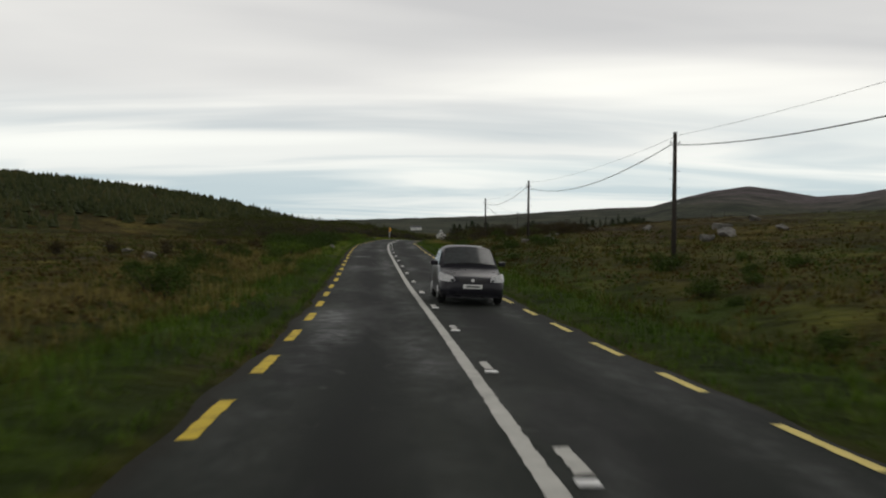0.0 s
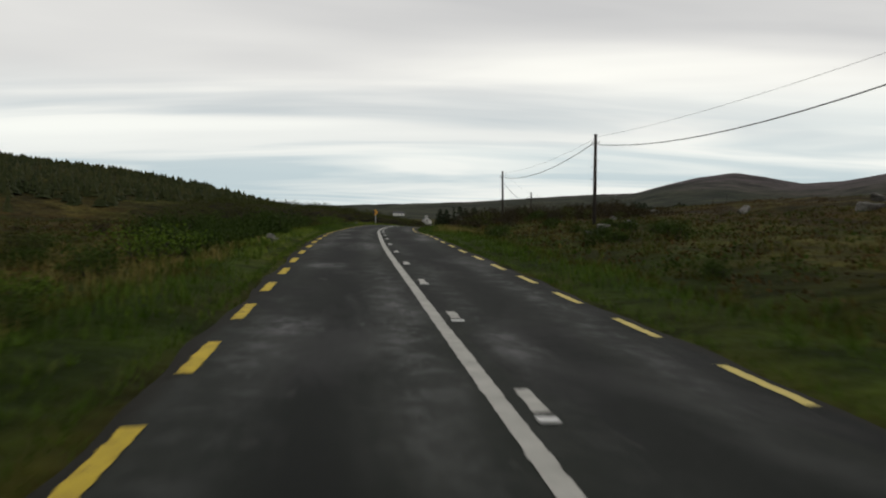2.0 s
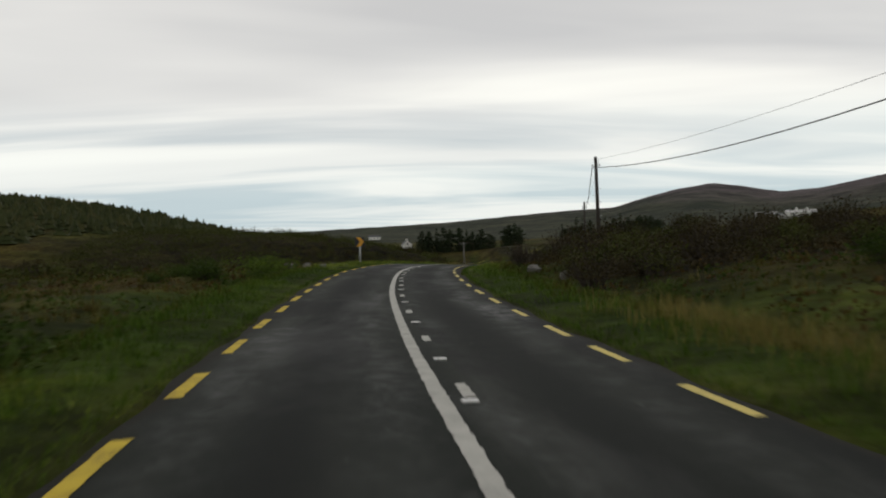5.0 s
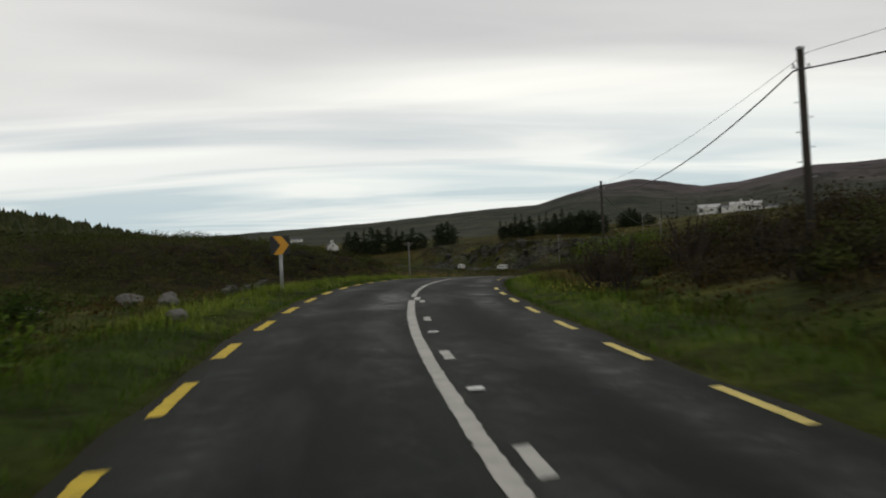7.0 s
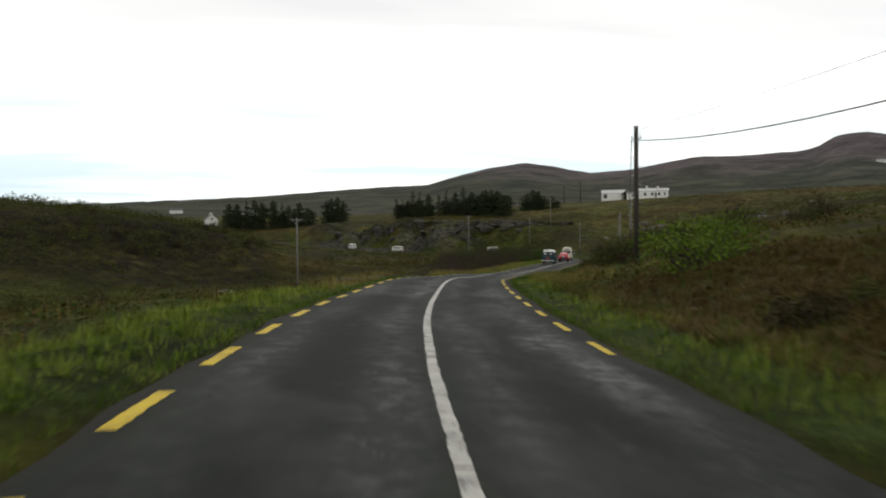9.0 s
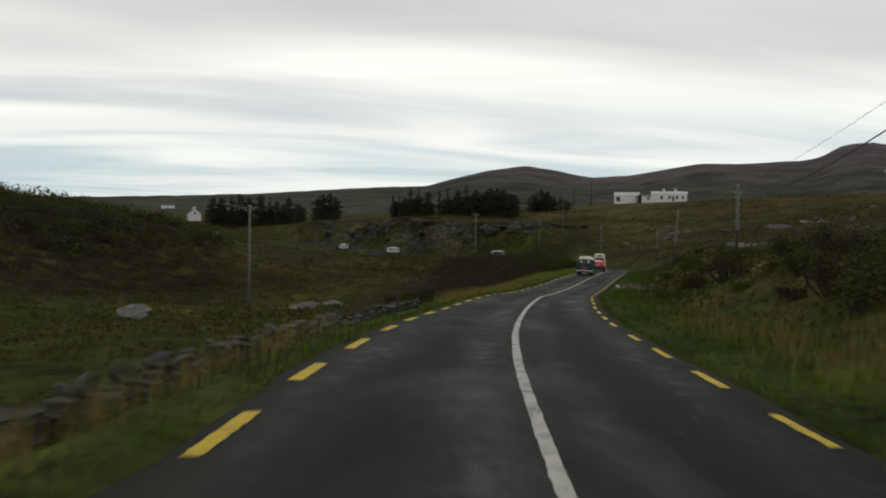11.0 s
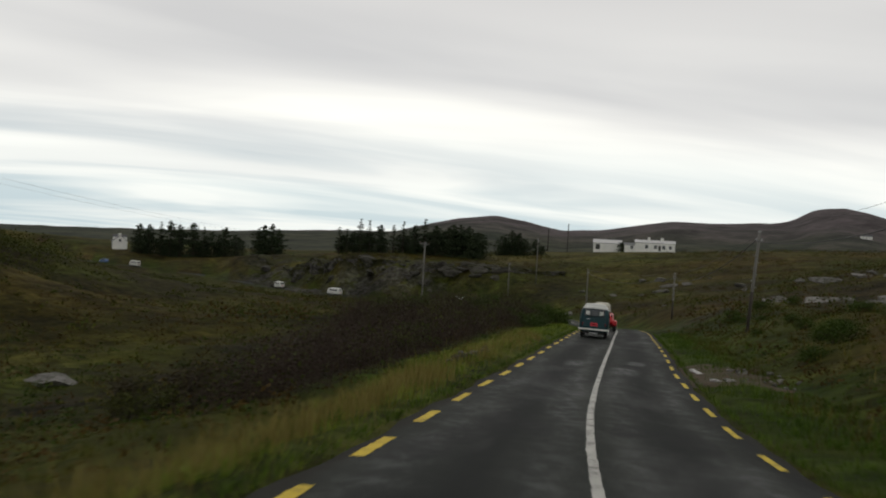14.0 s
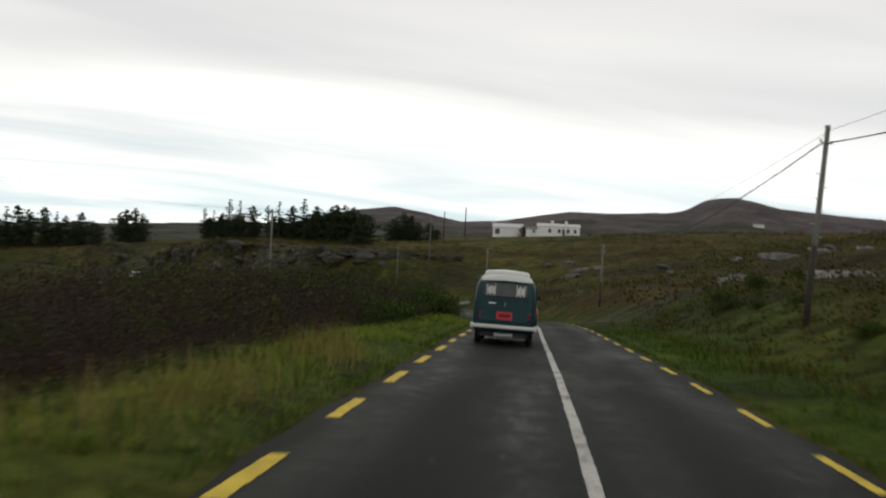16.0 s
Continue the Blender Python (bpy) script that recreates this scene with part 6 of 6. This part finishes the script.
tagged(mesh_object("yellow_flowers", v, f, M["flower"]), "small yellow wild flowers in the verge", "flowers", kind="stuff")
p, z, s, d, off = along(rng, 26, 208, 212, 0.9, 1.7, (-1,))
v, f = cards(rng, np.stack([p[:, 0], p[:, 1], z + rng.uniform(.12, .28, len(p))], 1), np.tile([0, 0, 1.0], (len(p), 1)), 0.035)
tagged(mesh_object("yellow_flowers", v, f, M["flower"]), "small yellow wild flowers in the verge", "flowers", kind="stuff")


# ---- road studs and gravel ----
def stud(s, d):
    ob = empty("road_stud", Matrix.Translation(Vector(on_road(s, d, 0.006))) @ pose(0, 0, 0, 0, 0, heading(s)), "small white reflecting stud set in the tarmac", "road stud", "road studs")
    part("housing", box(bmesh.new(), (0.16, 0.14, 0.022), (0, 0, 0.008), bevel=0.006), M["plate_white"], ob)
    for u in (-0.04, 0.04):
        part("reflector", box(bmesh.new(), (0.05, 0.01, 0.012), (u, -0.072, 0.012)), M["lamp_glass"], ob)


for k in range(-1, 16):
    stud(7.24 + k * 6.035 - 0.75, 0.25)
for k in range(-3, 4):
    stud(121.41 + k * 6.0 - 2.9, 0.27)
apron = []
for k, sv in enumerate(np.linspace(268.5, 279, 18)):
    for j, dv in enumerate(np.linspace(2.85, 5.9, 9)):
        q = on_road(sv + 0.35 * math.sin(j * 1.7 + k), dv + (0.4 * math.sin(k * 1.3) if j > 4 else 0))
        apron.append((float(q[0]), float(q[1]), float(heights(q[0], q[1])[0]) + 0.05 - 0.11 * (j == 8) - 0.1 * (k in (0, 17))))
af = [(i * 9 + j, i * 9 + j + 1, (i + 1) * 9 + j + 1, (i + 1) * 9 + j) for i in range(17) for j in range(8)]
tagged(mesh_object("gravel_apron", apron, af, M["gravel"], smooth_shade=True), "bare brown gravel entrance beside the road", "gravel", kind="structure")
for sv, dv, w, askew in [(274.7, 3.34, 1.75, 6), (270.6, 3.7, .48, 24), (269.9, 4.1, .25, 50)]:
    q = on_road(sv, dv)
    bm = box(bmesh.new(), (0.17, w, 0.10), (0, 0, 0.02), bevel=0.025)
    bmesh.ops.subdivide_edges(bm, edges=bm.edges[:], cuts=2)
    chip = random.Random(str(sv))
    for v in bm.verts:
        v.co += Vector((chip.uniform(-.018, .018), chip.uniform(-.02, .02), chip.uniform(-.012, .012)))
    kerb = part("kerb_stone", bm, M["kerb"], None)
    kerb.matrix_basis = Matrix.Translation((float(q[0]), float(q[1]), float(heights(q[0], q[1])[0]) + 0.035)) @ pose(0, 0, 0, 0, 0, heading(sv) + askew)
    tagged(kerb, "pale broken kerb stone lying beside the gravel entrance", "kerb stone", "kerb stones")
grng = random.Random(3)
for k in range(30):
    q = on_road(grng.uniform(269.5, 276), grng.uniform(4.0, 6.4))
    w = grng.uniform(.08, .3)
    rock(float(q[0]), float(q[1]), (w, w * .8, w * .6), 0.2, ROCKS, "loose stone on the gravel entrance", seed=k, up=0.03)


# ---- vehicles ----
def ring(half, bottom, belt, top, belt_half, top_half, round_top=0.16, n=6):
    """Half-outline points of a body's section, from the bottom edge up to the middle of the roof."""
    pts = [(half * 0.92, bottom), (half, bottom + 0.10), (belt_half, belt)]
    for k in range(n + 1):
        a = k / n * math.pi / 2
        pts.append((top_half - round_top + round_top * math.cos(a), top - round_top + round_top * math.sin(a)))
    pts.append((0.0, top + 0.025))
    return pts


def loft(sections):
    """A closed body through mirrored half-sections; each is (y, points)."""
    bm = bmesh.new()
    rings = []
    for y, pts in sections:
        full = [(x, z) for x, z in pts] + [(-x, z) for x, z in reversed(pts[:-1])]
        rings.append([bm.verts.new((x, y, z)) for x, z in full])
    for a, b in zip(rings, rings[1:]):
        for k in range(len(a)):
            bm.faces.new((a[k], a[(k + 1) % len(a)], b[(k + 1) % len(a)], b[k]))
    bm.faces.new(rings[0])
    bm.faces.new(rings[-1])
    return bm


def wheel(parent, x, y, r, wide, name="wheel"):
    bm = bmesh.new()
    side = 1 if x > 0 else -1
    bmesh.ops.create_cone(bm, cap_ends=True, segments=24, radius1=r, radius2=r, depth=wide, matrix=pose(x, y, r, 0, 90, 0))
    bmesh.ops.bevel(bm, geom=[e for e in bm.edges if len(e.link_faces) == 2 and any(len(f.verts) > 6 for f in e.link_faces)], offset=min(0.04, wide * .2), segments=2, affect="EDGES")
    w = part(name, bm, M["tyre"], parent, "black rubber tyre")
    bm = bmesh.new()
    bmesh.ops.create_cone(bm, cap_ends=True, segments=18, radius1=r * 0.6, radius2=r * 0.5, depth=0.04, matrix=pose(x + side * (wide / 2 + 0.01), y, r, 0, 90 * side, 0))
    part("rim", bm, M["hub"], w)


def plate(parent, x, y, z, wide, high, mat, back=-1):
    p = part("number_plate", box(bmesh.new(), (wide, 0.012, high), (x, y, z), bevel=0.003), mat, parent, "plain number plate")
    part("plate_bar", box(bmesh.new(), (wide * 0.72, 0.006, high * 0.4), (x, y + back * 0.008, z)), M["plate_bar"] if mat is not M["plate_red"] else M["tail_red"], p)


def camper(m, body_mat, roof_mat, label, pop_top=True, curtains=True, boxy=False, plate_mat=None, bumper_mat=None):
    """A bus-shaped camper van; its rear bumper stands at the origin, its nose points along +y."""
    ob = empty("camper_van", m, label, "camper van", "camper vans")
    w = 0.86
    th = 0.70 if not boxy else 0.76
    belt = 1.13
    body = loft([(0.10, ring(w * .87, .42, belt, 1.72, w * .89, w * .83, .22)), (0.17, ring(w * .96, .36, belt, 1.77, w * .97, w * .90, .23)), (0.45, ring(w, .34, belt, 1.80, w, w * .935, .24)),
                 (3.6, ring(w, .34, belt, 1.80, w, w * .935, .24)), (4.0, ring(w * .98, .36, belt, 1.73, w * .97, w * .90, .24)), (4.28, ring(w * .93, .40, belt, 1.52, w * .9, w * .82, .24)),
                 (4.38, ring(w * .84, .46, belt - .05, 1.30, w * .8, w * .72, .22))])
    part("body", body, body_mat, ob, smooth_shade=True)
    roof = loft([(0.12, [(th * .90, 1.70), (th * .92, 1.73), (th * .86, 1.79), (th * .5, 1.83), (0, 1.84)]), (0.30, [(th * 1.0, 1.74), (th * 1.02, 1.78), (th * .95, 1.86), (th * .6, 1.91), (0, 1.92)]),
                 (3.6, [(th * 1.0, 1.75), (th * 1.02, 1.79), (th * .95, 1.87), (th * .6, 1.92), (0, 1.93)]), (4.1, [(th * .88, 1.62), (th * .9, 1.67), (th * .8, 1.75), (th * .5, 1.81), (0, 1.83)])])
    part("roof", roof, roof_mat, ob, "pale painted roof", True)
    if pop_top:
        top = loft([(0.30, [(th * .80, 1.86), (th * .80, 1.91), (th * .70, 1.97), (0, 2.00)]), (0.44, [(th * .88, 1.86), (th * .88, 1.95), (th * .78, 2.02), (0, 2.06)]),
                    (2.9, [(th * .88, 1.86), (th * .88, 1.95), (th * .78, 2.02), (0, 2.06)]), (3.2, [(th * .7, 1.86), (th * .7, 1.90), (th * .6, 1.94), (0, 1.96)])])
        part("pop_top", top, roof_mat, ob, "raised pale roof panel", True)
    # rear window in its hatch
    tilt = 10.0
    hatch = part("hatch", box(bmesh.new(), (1.30, 0.035, 1.02), (0, 0.108, 1.14), (-2, 0, 0), 0.012), body_mat, ob)
    gl = part("rear_window", box(bmesh.new(), (1.18, 0.02, 0.36), (0, 0.092, 1.50), (-tilt * .35, 0, 0), 0.009), M["glass"], ob, "dark rear window")
    if curtains:
        for cx, cw in ((-0.40, 0.25), (0.40, 0.25), (0.0, 0.34)):
            bm = bmesh.new()
            n = 7
            for k in range(n):
                box(bm, (cw / n * (1.1 if k % 3 else .62), 0.008, (0.29 - 0.06 * ((k * 5) % 3)) if cx else 0.16), (cx + (k + .5 - n / 2) * cw / n, 0.076 + 0.003 * (k % 2), 1.49 - 0.02 * (k % 2)), (-tilt * .35, 0, 0))
            part("curtain", bm, M["curtain"] if cx else M["glass"], gl, "pale patterned curtain" if cx else "")
    part("window_seal", box(box(bmesh.new(), (1.24, 0.022, 0.03), (0, 0.092, 1.715)), (1.28, 0.022, 0.03), (0, 0.088, 1.265)), M["trim_black"], ob)
    part("handle", box(bmesh.new(), (0.03, 0.03, 0.10), (0.0, 0.075, 1.10), bevel=0.008), M["chrome"], hatch, "chrome handle")
    part("badge", box(bmesh.new(), (0.22, 0.012, 0.035), (-0.34, 0.084, 1.13)), M["chrome"], hatch, "plain chrome badge")
    for x in (-0.62, 0.62):
        part("tail_lamp", box(bmesh.new(), (0.11, 0.05, 0.20), (x * 1.06, 0.105, 0.80), bevel=0.02), M["tail_red"], ob, "red tail lamp")
    plate(ob, 0, 0.078, 0.80, 0.42, 0.21, plate_mat or M["plate_red"])
    bm = box(bmesh.new(), (1.74, 0.09, 0.10), (0, 0.0, 0.50), bevel=0.03)
    for x in (-0.86, 0.86):
        box(bm, (0.08, 0.34, 0.13), (x, 0.15, 0.50), bevel=0.02)
    part("bumper", bm, bumper_mat or M["roof_white"], ob, "pale rear bumper")
    part("bumper", box(bmesh.new(), (1.68, 0.10, 0.15), (0, 4.44, 0.50), bevel=0.03), bumper_mat or M["roof_white"], ob, "pale front bumper")
    part("underbody", box(bmesh.new(), (1.3, 3.9, 0.16), (0, 2.2, 0.30)), M["trim_black"], ob)
    part("exhaust", tube(bmesh.new(), (-0.25, 0.0, 0.27), (0.25, 0.02, 0.27), 0.055), M["steel"], ob)
    for x in (-1, 1):
        for y0, y1 in ((0.55, 1.45), (1.60, 2.50), (2.65, 3.40)):
            part("side_window", box(bmesh.new(), (0.02, y1 - y0, 0.42), (x * 0.838, (y0 + y1) / 2, 1.42), (0, -x * 7, 0), 0.01), M["glass"], ob, "dark side window")
        part("mirror", box(bmesh.new(), (0.11, 0.04, 0.16), (x * 0.96, 3.55, 1.35), bevel=0.02), M["trim_black"], ob)
        part("gutter", box(bmesh.new(), (0.03, 3.4, 0.03), (x * (th + .03), 2.0, 1.745)), roof_mat, ob)
        part("headlamp", tube(bmesh.new(), (x * .6, 4.36, .82), (x * .6, 4.42, .82), .11, .1, 16), M["lamp_glass"], ob)
    part("windscreen", box(bmesh.new(), (1.25, 0.02, 0.42), (0, 4.29, 1.36), (24, 0, 0), 0.01), M["glass"], ob, "dark windscreen")
    for x in (-0.70, 0.70):
        for y in (0.95, 3.45):
            wheel(ob, x, y, 0.325, 0.185)
    return ob


def high_roof_camper(m, body_mat, label):
    """A boxier camper with a moulded high roof."""
    ob = camper(m, body_mat, body_mat, label, False, False, True, M["plate_white"], M["trim_black"])
    th = 0.76
    top = loft([(0.16, [(th * .88, 1.74), (th * .86, 1.95), (th * .72, 2.12), (th * .4, 2.17), (0, 2.18)]), (0.5, [(th, 1.75), (th * .96, 2.05), (th * .8, 2.27), (th * .4, 2.32), (0, 2.33)]),
                (2.9, [(th, 1.75), (th * .96, 2.05), (th * .8, 2.25), (th * .4, 2.30), (0, 2.31)]), (3.9, [(th * .9, 1.68), (th * .8, 1.76), (th * .6, 1.82), (th * .3, 1.85), (0, 1.86)])])
    part("high_roof", top, body_mat, ob, "moulded high roof", True)
    part("roof_window", box(bmesh.new(), (0.7, 0.02, 0.16), (0, 0.16, 1.98), (-6, 0, 0)), M["glass"], ob)
    return ob


def buggy(m, label):
    """A small round-backed car with an open engine, wide wings and big rear wheels; its tail stands at the origin."""
    ob = empty("buggy", m, label, "car")
    w = 0.62
    shell = loft([(0.55, ring(w * .8, .62, .86, 0.98, w * .74, .40, .2)), (0.80, ring(w * .95, .45, .95, 1.18, w * .9, .52, .2)), (1.20, ring(w, .32, .98, 1.38, w * .98, .56, .2)), (1.7, ring(w * 1.02, .30, .98, 1.47, w, .58, .18)),
                  (2.3, ring(w * 1.02, .30, .98, 1.46, w, .57, .18)), (2.75, ring(w, .30, .96, 1.32, w * .98, .54, .2)), (3.0, ring(w * .98, .32, .90, 1.0, w * .92, .6, .1)), (3.5, ring(w * .8, .38, .80, .88, w * .7, .42, .12)), (3.85, ring(w * .5, .46, .64, .72, w * .45, .25, .1))])
    part("body", shell, M["red"], ob, smooth_shade=True)
    part("rear_window", box(bmesh.new(), (0.72, 0.03, 0.26), (0, 1.005, 1.20), (-46, 0, 0), 0.02), M["glass"], ob, "small dark rear window")
    part("windscreen", box(bmesh.new(), (0.95, 0.02, 0.36), (0, 2.83, 1.18), (35, 0, 0), 0.02), M["glass"], ob)
    part("roof_trim", box(bmesh.new(), (0.95, 1.0, 0.03), (0, 1.9, 1.51), bevel=0.01), M["trim_black"], ob, "dark folded roof cover")
    for x in (-1, 1):
        wing = loft([(0.30, [(.06, .50), (.10, .56), (.05, .64), (0, .66)]), (0.55, [(.15, .44), (.17, .66), (.12, .84), (0, .90)]), (1.0, [(.16, .40), (.18, .66), (.13, .86), (0, .92)]), (1.4, [(.10, .36), (.12, .48), (.08, .58), (0, .60)])])
        bmesh.ops.translate(wing, vec=(x * 0.70, 0, 0), verts=wing.verts)
        part("rear_wing", wing, M["red"], ob, "rounded red wing", True)
        wing = loft([(2.75, [(.10, .36), (.12, .44), (.08, .50), (0, .52)]), (3.1, [(.14, .44), (.16, .62), (.11, .76), (0, .80)]), (3.5, [(.12, .48), (.13, .60), (.09, .68), (0, .70)])])
        bmesh.ops.translate(wing, vec=(x * 0.66, 0, 0), verts=wing.verts)
        part("front_wing", wing, M["red"], ob, "rounded red wing", True)
        part("side_window", box(bmesh.new(), (0.02, 0.95, 0.30), (x * 0.60, 2.0, 1.20), (0, -x * 8, 0), 0.01), M["glass"], ob)
        part("tail_lamp", tube(bmesh.new(), (x * .74, .36, .68), (x * .74, .30, .68), .06, .055, 12), M["tail_red"], ob)
        wheel(ob, x * 0.70, 0.95, 0.36, 0.27)
        wheel(ob, x * 0.66, 3.15, 0.31, 0.18)
    eng = part("engine", box(bmesh.new(), (0.62, 0.42, 0.30), (0, 0.42, 0.55), bevel=0.03), M["trim_black"], ob, "open engine block")
    part("fan_housing", tube(bmesh.new(), (0, 0.50, 0.78), (0, 0.34, 0.78), 0.20, 0.18, 18), M["hub"], eng, "pale fan housing")
    for x in (-0.22, 0.22):
        part("exhaust", tube(bmesh.new(), (x, 0.35, 0.50), (x * 0.8, 0.10, 0.62), 0.045), M["chrome"], eng, "white exhaust pipe")
        part("carburettor", box(bmesh.new(), (0.12, 0.14, 0.12), (x, 0.45, 0.90), bevel=0.02), M["hub"], eng)
    part("bumper", tube(bmesh.new(), (-0.5, 0.12, 0.48), (0.5, 0.12, 0.48), 0.03), M["trim_black"], ob, "tubular black bumper")
    return ob


def hatchback(m, mat, label, name="hatchback_car"):
    """A small five-door hatchback; its nose stands at the origin and points along -y."""
    ob = empty(name, m, label, "car", "cars")
    w = 0.85
    low = loft([(0.00, ring(.58, .30, .45, .56, .60, .48, .06)), (0.07, ring(.73, .22, .48, .655, .75, .60, .08)), (0.20, ring(.815, .19, .55, .735, .832, .70, .09)), (0.50, ring(.842, .18, .65, .83, .848, .77, .10)),
                (1.0, ring(w, .18, .74, .94, w, .80, .10)), (1.35, ring(w, .18, .80, 1.0, w, .81, .08)), (3.3, ring(w, .18, .84, 1.03, w, .81, .08)), (3.62, ring(w * .98, .22, .84, 1.01, w * .97, .78, .08)), (3.76, ring(w * .90, .32, .74, .92, w * .90, .72, .08))])
    part("body", low, mat, ob, smooth_shade=True)
    cabin = loft([(1.00, [(.77, .93), (.76, .95), (.64, .975), (.42, .985), (0, 1.0)]), (1.82, [(.80, .98), (.71, 1.28), (.63, 1.43), (.47, 1.485), (0, 1.505)]), (2.7, [(.80, .99), (.71, 1.30), (.63, 1.46), (.47, 1.52), (0, 1.54)]), (3.40, [(.78, .99), (.68, 1.26), (.60, 1.41), (.43, 1.46), (0, 1.48)]), (3.70, [(.74, .95), (.70, 1.01), (.60, 1.07), (.43, 1.08), (0, 1.09)])])
    part("cabin", cabin, mat, ob, smooth_shade=True)
    bm = bmesh.new()
    low_edge = [(.70 * k / 7, 1.005 - .035 * (k / 7) ** 2) for k in range(-7, 8)]
    high_edge = [(.61 * k / 7, 1.505 - .06 * (k / 7) ** 2) for k in range(-7, 8)]
    strip = []
    for u in (0.07, 0.5, 0.92):
        strip.append([bm.verts.new((a[0] + (b[0] - a[0]) * u, 1.00 + 0.82 * u - 0.015, a[1] + (b[1] - a[1]) * u + 0.032)) for a, b in zip(low_edge, high_edge)])
    for lo_, hi_v in zip(strip, strip[1:]):
        for k in range(14):
            bm.faces.new((lo_[k], lo_[k + 1], hi_v[k + 1], hi_v[k]))
    bmesh.ops.solidify(bm, geom=bm.faces[:], thickness=0.012)
    for e in bm.edges:
        e.smooth = len(e.link_faces) == 2 and e.calc_face_angle(0) < 0.8
    part("windscreen", bm, M["screen"], ob, "grey windscreen with sky reflection partly in its colour", True)
    for x in (-1, 1):
        bm = bmesh.new()
        q = [bm.verts.new(c) for c in [(x * .812, 1.30, 1.01), (x * .815, 3.2, 1.04), (x * .690, 3.0, 1.40), (x * .690, 1.88, 1.38)]]
        bm.faces.new(q)
        bmesh.ops.solidify(bm, geom=bm.faces[:], thickness=0.012)
        part("side_window", bm, M["glass"], ob, "dark side window")
        bm = bmesh.new()
        lower = [(.46, .045, .605), (.64, .075, .595), (.79, .150, .60), (.855, .30, .635), (.868, .50, .71)]
        upper = [(.49, .120, .720), (.61, .185, .760), (.715, .290, .785), (.790, .43, .810), (.835, .60, .825)]
        a_, b_ = [[bm.verts.new((x * q[0], q[1] - .012, q[2] + .006)) for q in edge] for edge in (lower, upper)]
        for k in range(4):
            bm.faces.new((a_[k], a_[k + 1], b_[k + 1], b_[k]))
        bmesh.ops.solidify(bm, geom=bm.faces[:], thickness=0.03)
        part("headlamp", bm, M["lamp_glass"], ob, "clear headlamp")
        part("fog_lamp", tube(bmesh.new(), (x * .62, .10, .36), (x * .62, .04, .36), .05, .045, 12), M["lamp_glass"], ob)
        part("mirror", box(bmesh.new(), (0.20, 0.12, 0.13), (x * .93, 1.42, 1.05), bevel=0.04), mat, ob)
        for y in (0.80, 3.20):
            wheel(ob, x * 0.755, y, 0.30, 0.19)
        part("tail_lamp", box(bmesh.new(), (0.14, 0.06, 0.3), (x * .70, 3.86, .82), bevel=0.02), M["tail_red"], ob)
    part("grille", box(bmesh.new(), (0.74, 0.10, 0.085), (0, 0.070, 0.632), (-12, 0, 0), 0.012), M["trim_black"], ob, "black upper grille")
    part("emblem", tube(bmesh.new(), (0, 0.08, 0.635), (0, 0.005, 0.650), 0.050, 0.045, 16), M["hub"], ob, "plain oval metal emblem")
    part("air_intake", box(bmesh.new(), (1.00, 0.05, 0.15), (0, 0.035, 0.345), bevel=0.012), M["trim_black"], ob, "black lower air intake")
    plate(ob, 0, -0.006, 0.485, 0.50, 0.11, M["plate_white"])
    part("lip", box(bmesh.new(), (1.36, 0.06, 0.03), (0, 0.05, 0.225), bevel=0.01), mat, ob)
    part("wiper", box(box(bmesh.new(), (0.6, 0.02, 0.015), (-0.3, 0.99, 1.035), (0, 0, 4)), (0.5, 0.02, 0.015), (0.3, 0.99, 1.035), (0, 0, 4)), M["trim_black"], ob)
    return ob


def park(s, d, turn=0.0):
    """Where a vehicle stands on the road at station s."""
    q = on_road(s, d)
    fall = math.degrees(math.atan(float(np.interp(s, STATION, LINE[:, 3]))))
    a, b = on_road(s - 2, d), on_road(s + 2, d)
    climb = math.degrees(math.atan2(float(b[2] - a[2]), 4.0))
    return Matrix.Translation(Vector(q)) @ pose(0, 0, 0, 0, 0, heading(s + 2) + turn) @ pose(0, 0, 0, climb if not turn else -climb, -fall if not turn else fall, 0)


camper(park(297.0, -1.22), M["teal"], M["roof_white"], "dark teal vintage camper van with a white roof and pale bumper")
buggy(park(316.0, -0.92), "bright red round-backed buggy with an open rear engine")
high_roof_camper(park(329.0, -1.25), M["cream"], "cream high-roofed camper van with dark rear window")
hatchback(park(26.0, 1.30), M["grey_paint"], "dark grey five-door hatchback facing along the other lane")
convoy = camper(Matrix(), M["roof_white"], M["roof_white"], "white vintage camper van on the far road", bumper_mat=M["chrome"])
NEAR_FAR_ROAD = [(93.0, 478.5), (65.0, 504.5), (52.0, 532.0)]
for k, (x, y) in enumerate(NEAR_FAR_ROAD + [(9.5, 597.5)]):
    s_ = float(from_road(np.array([x]), np.array([y]))[0][0])
    if k:
        copy_thing(convoy, park(s_, -1.2))
    else:
        convoy.matrix_basis = park(s_, -1.2)
hatchback(park(float(from_road(np.array([-3.0]), np.array([615.0]))[0][0]), -1.2, 180), M["blue_paint"], "blue estate car on the far road")
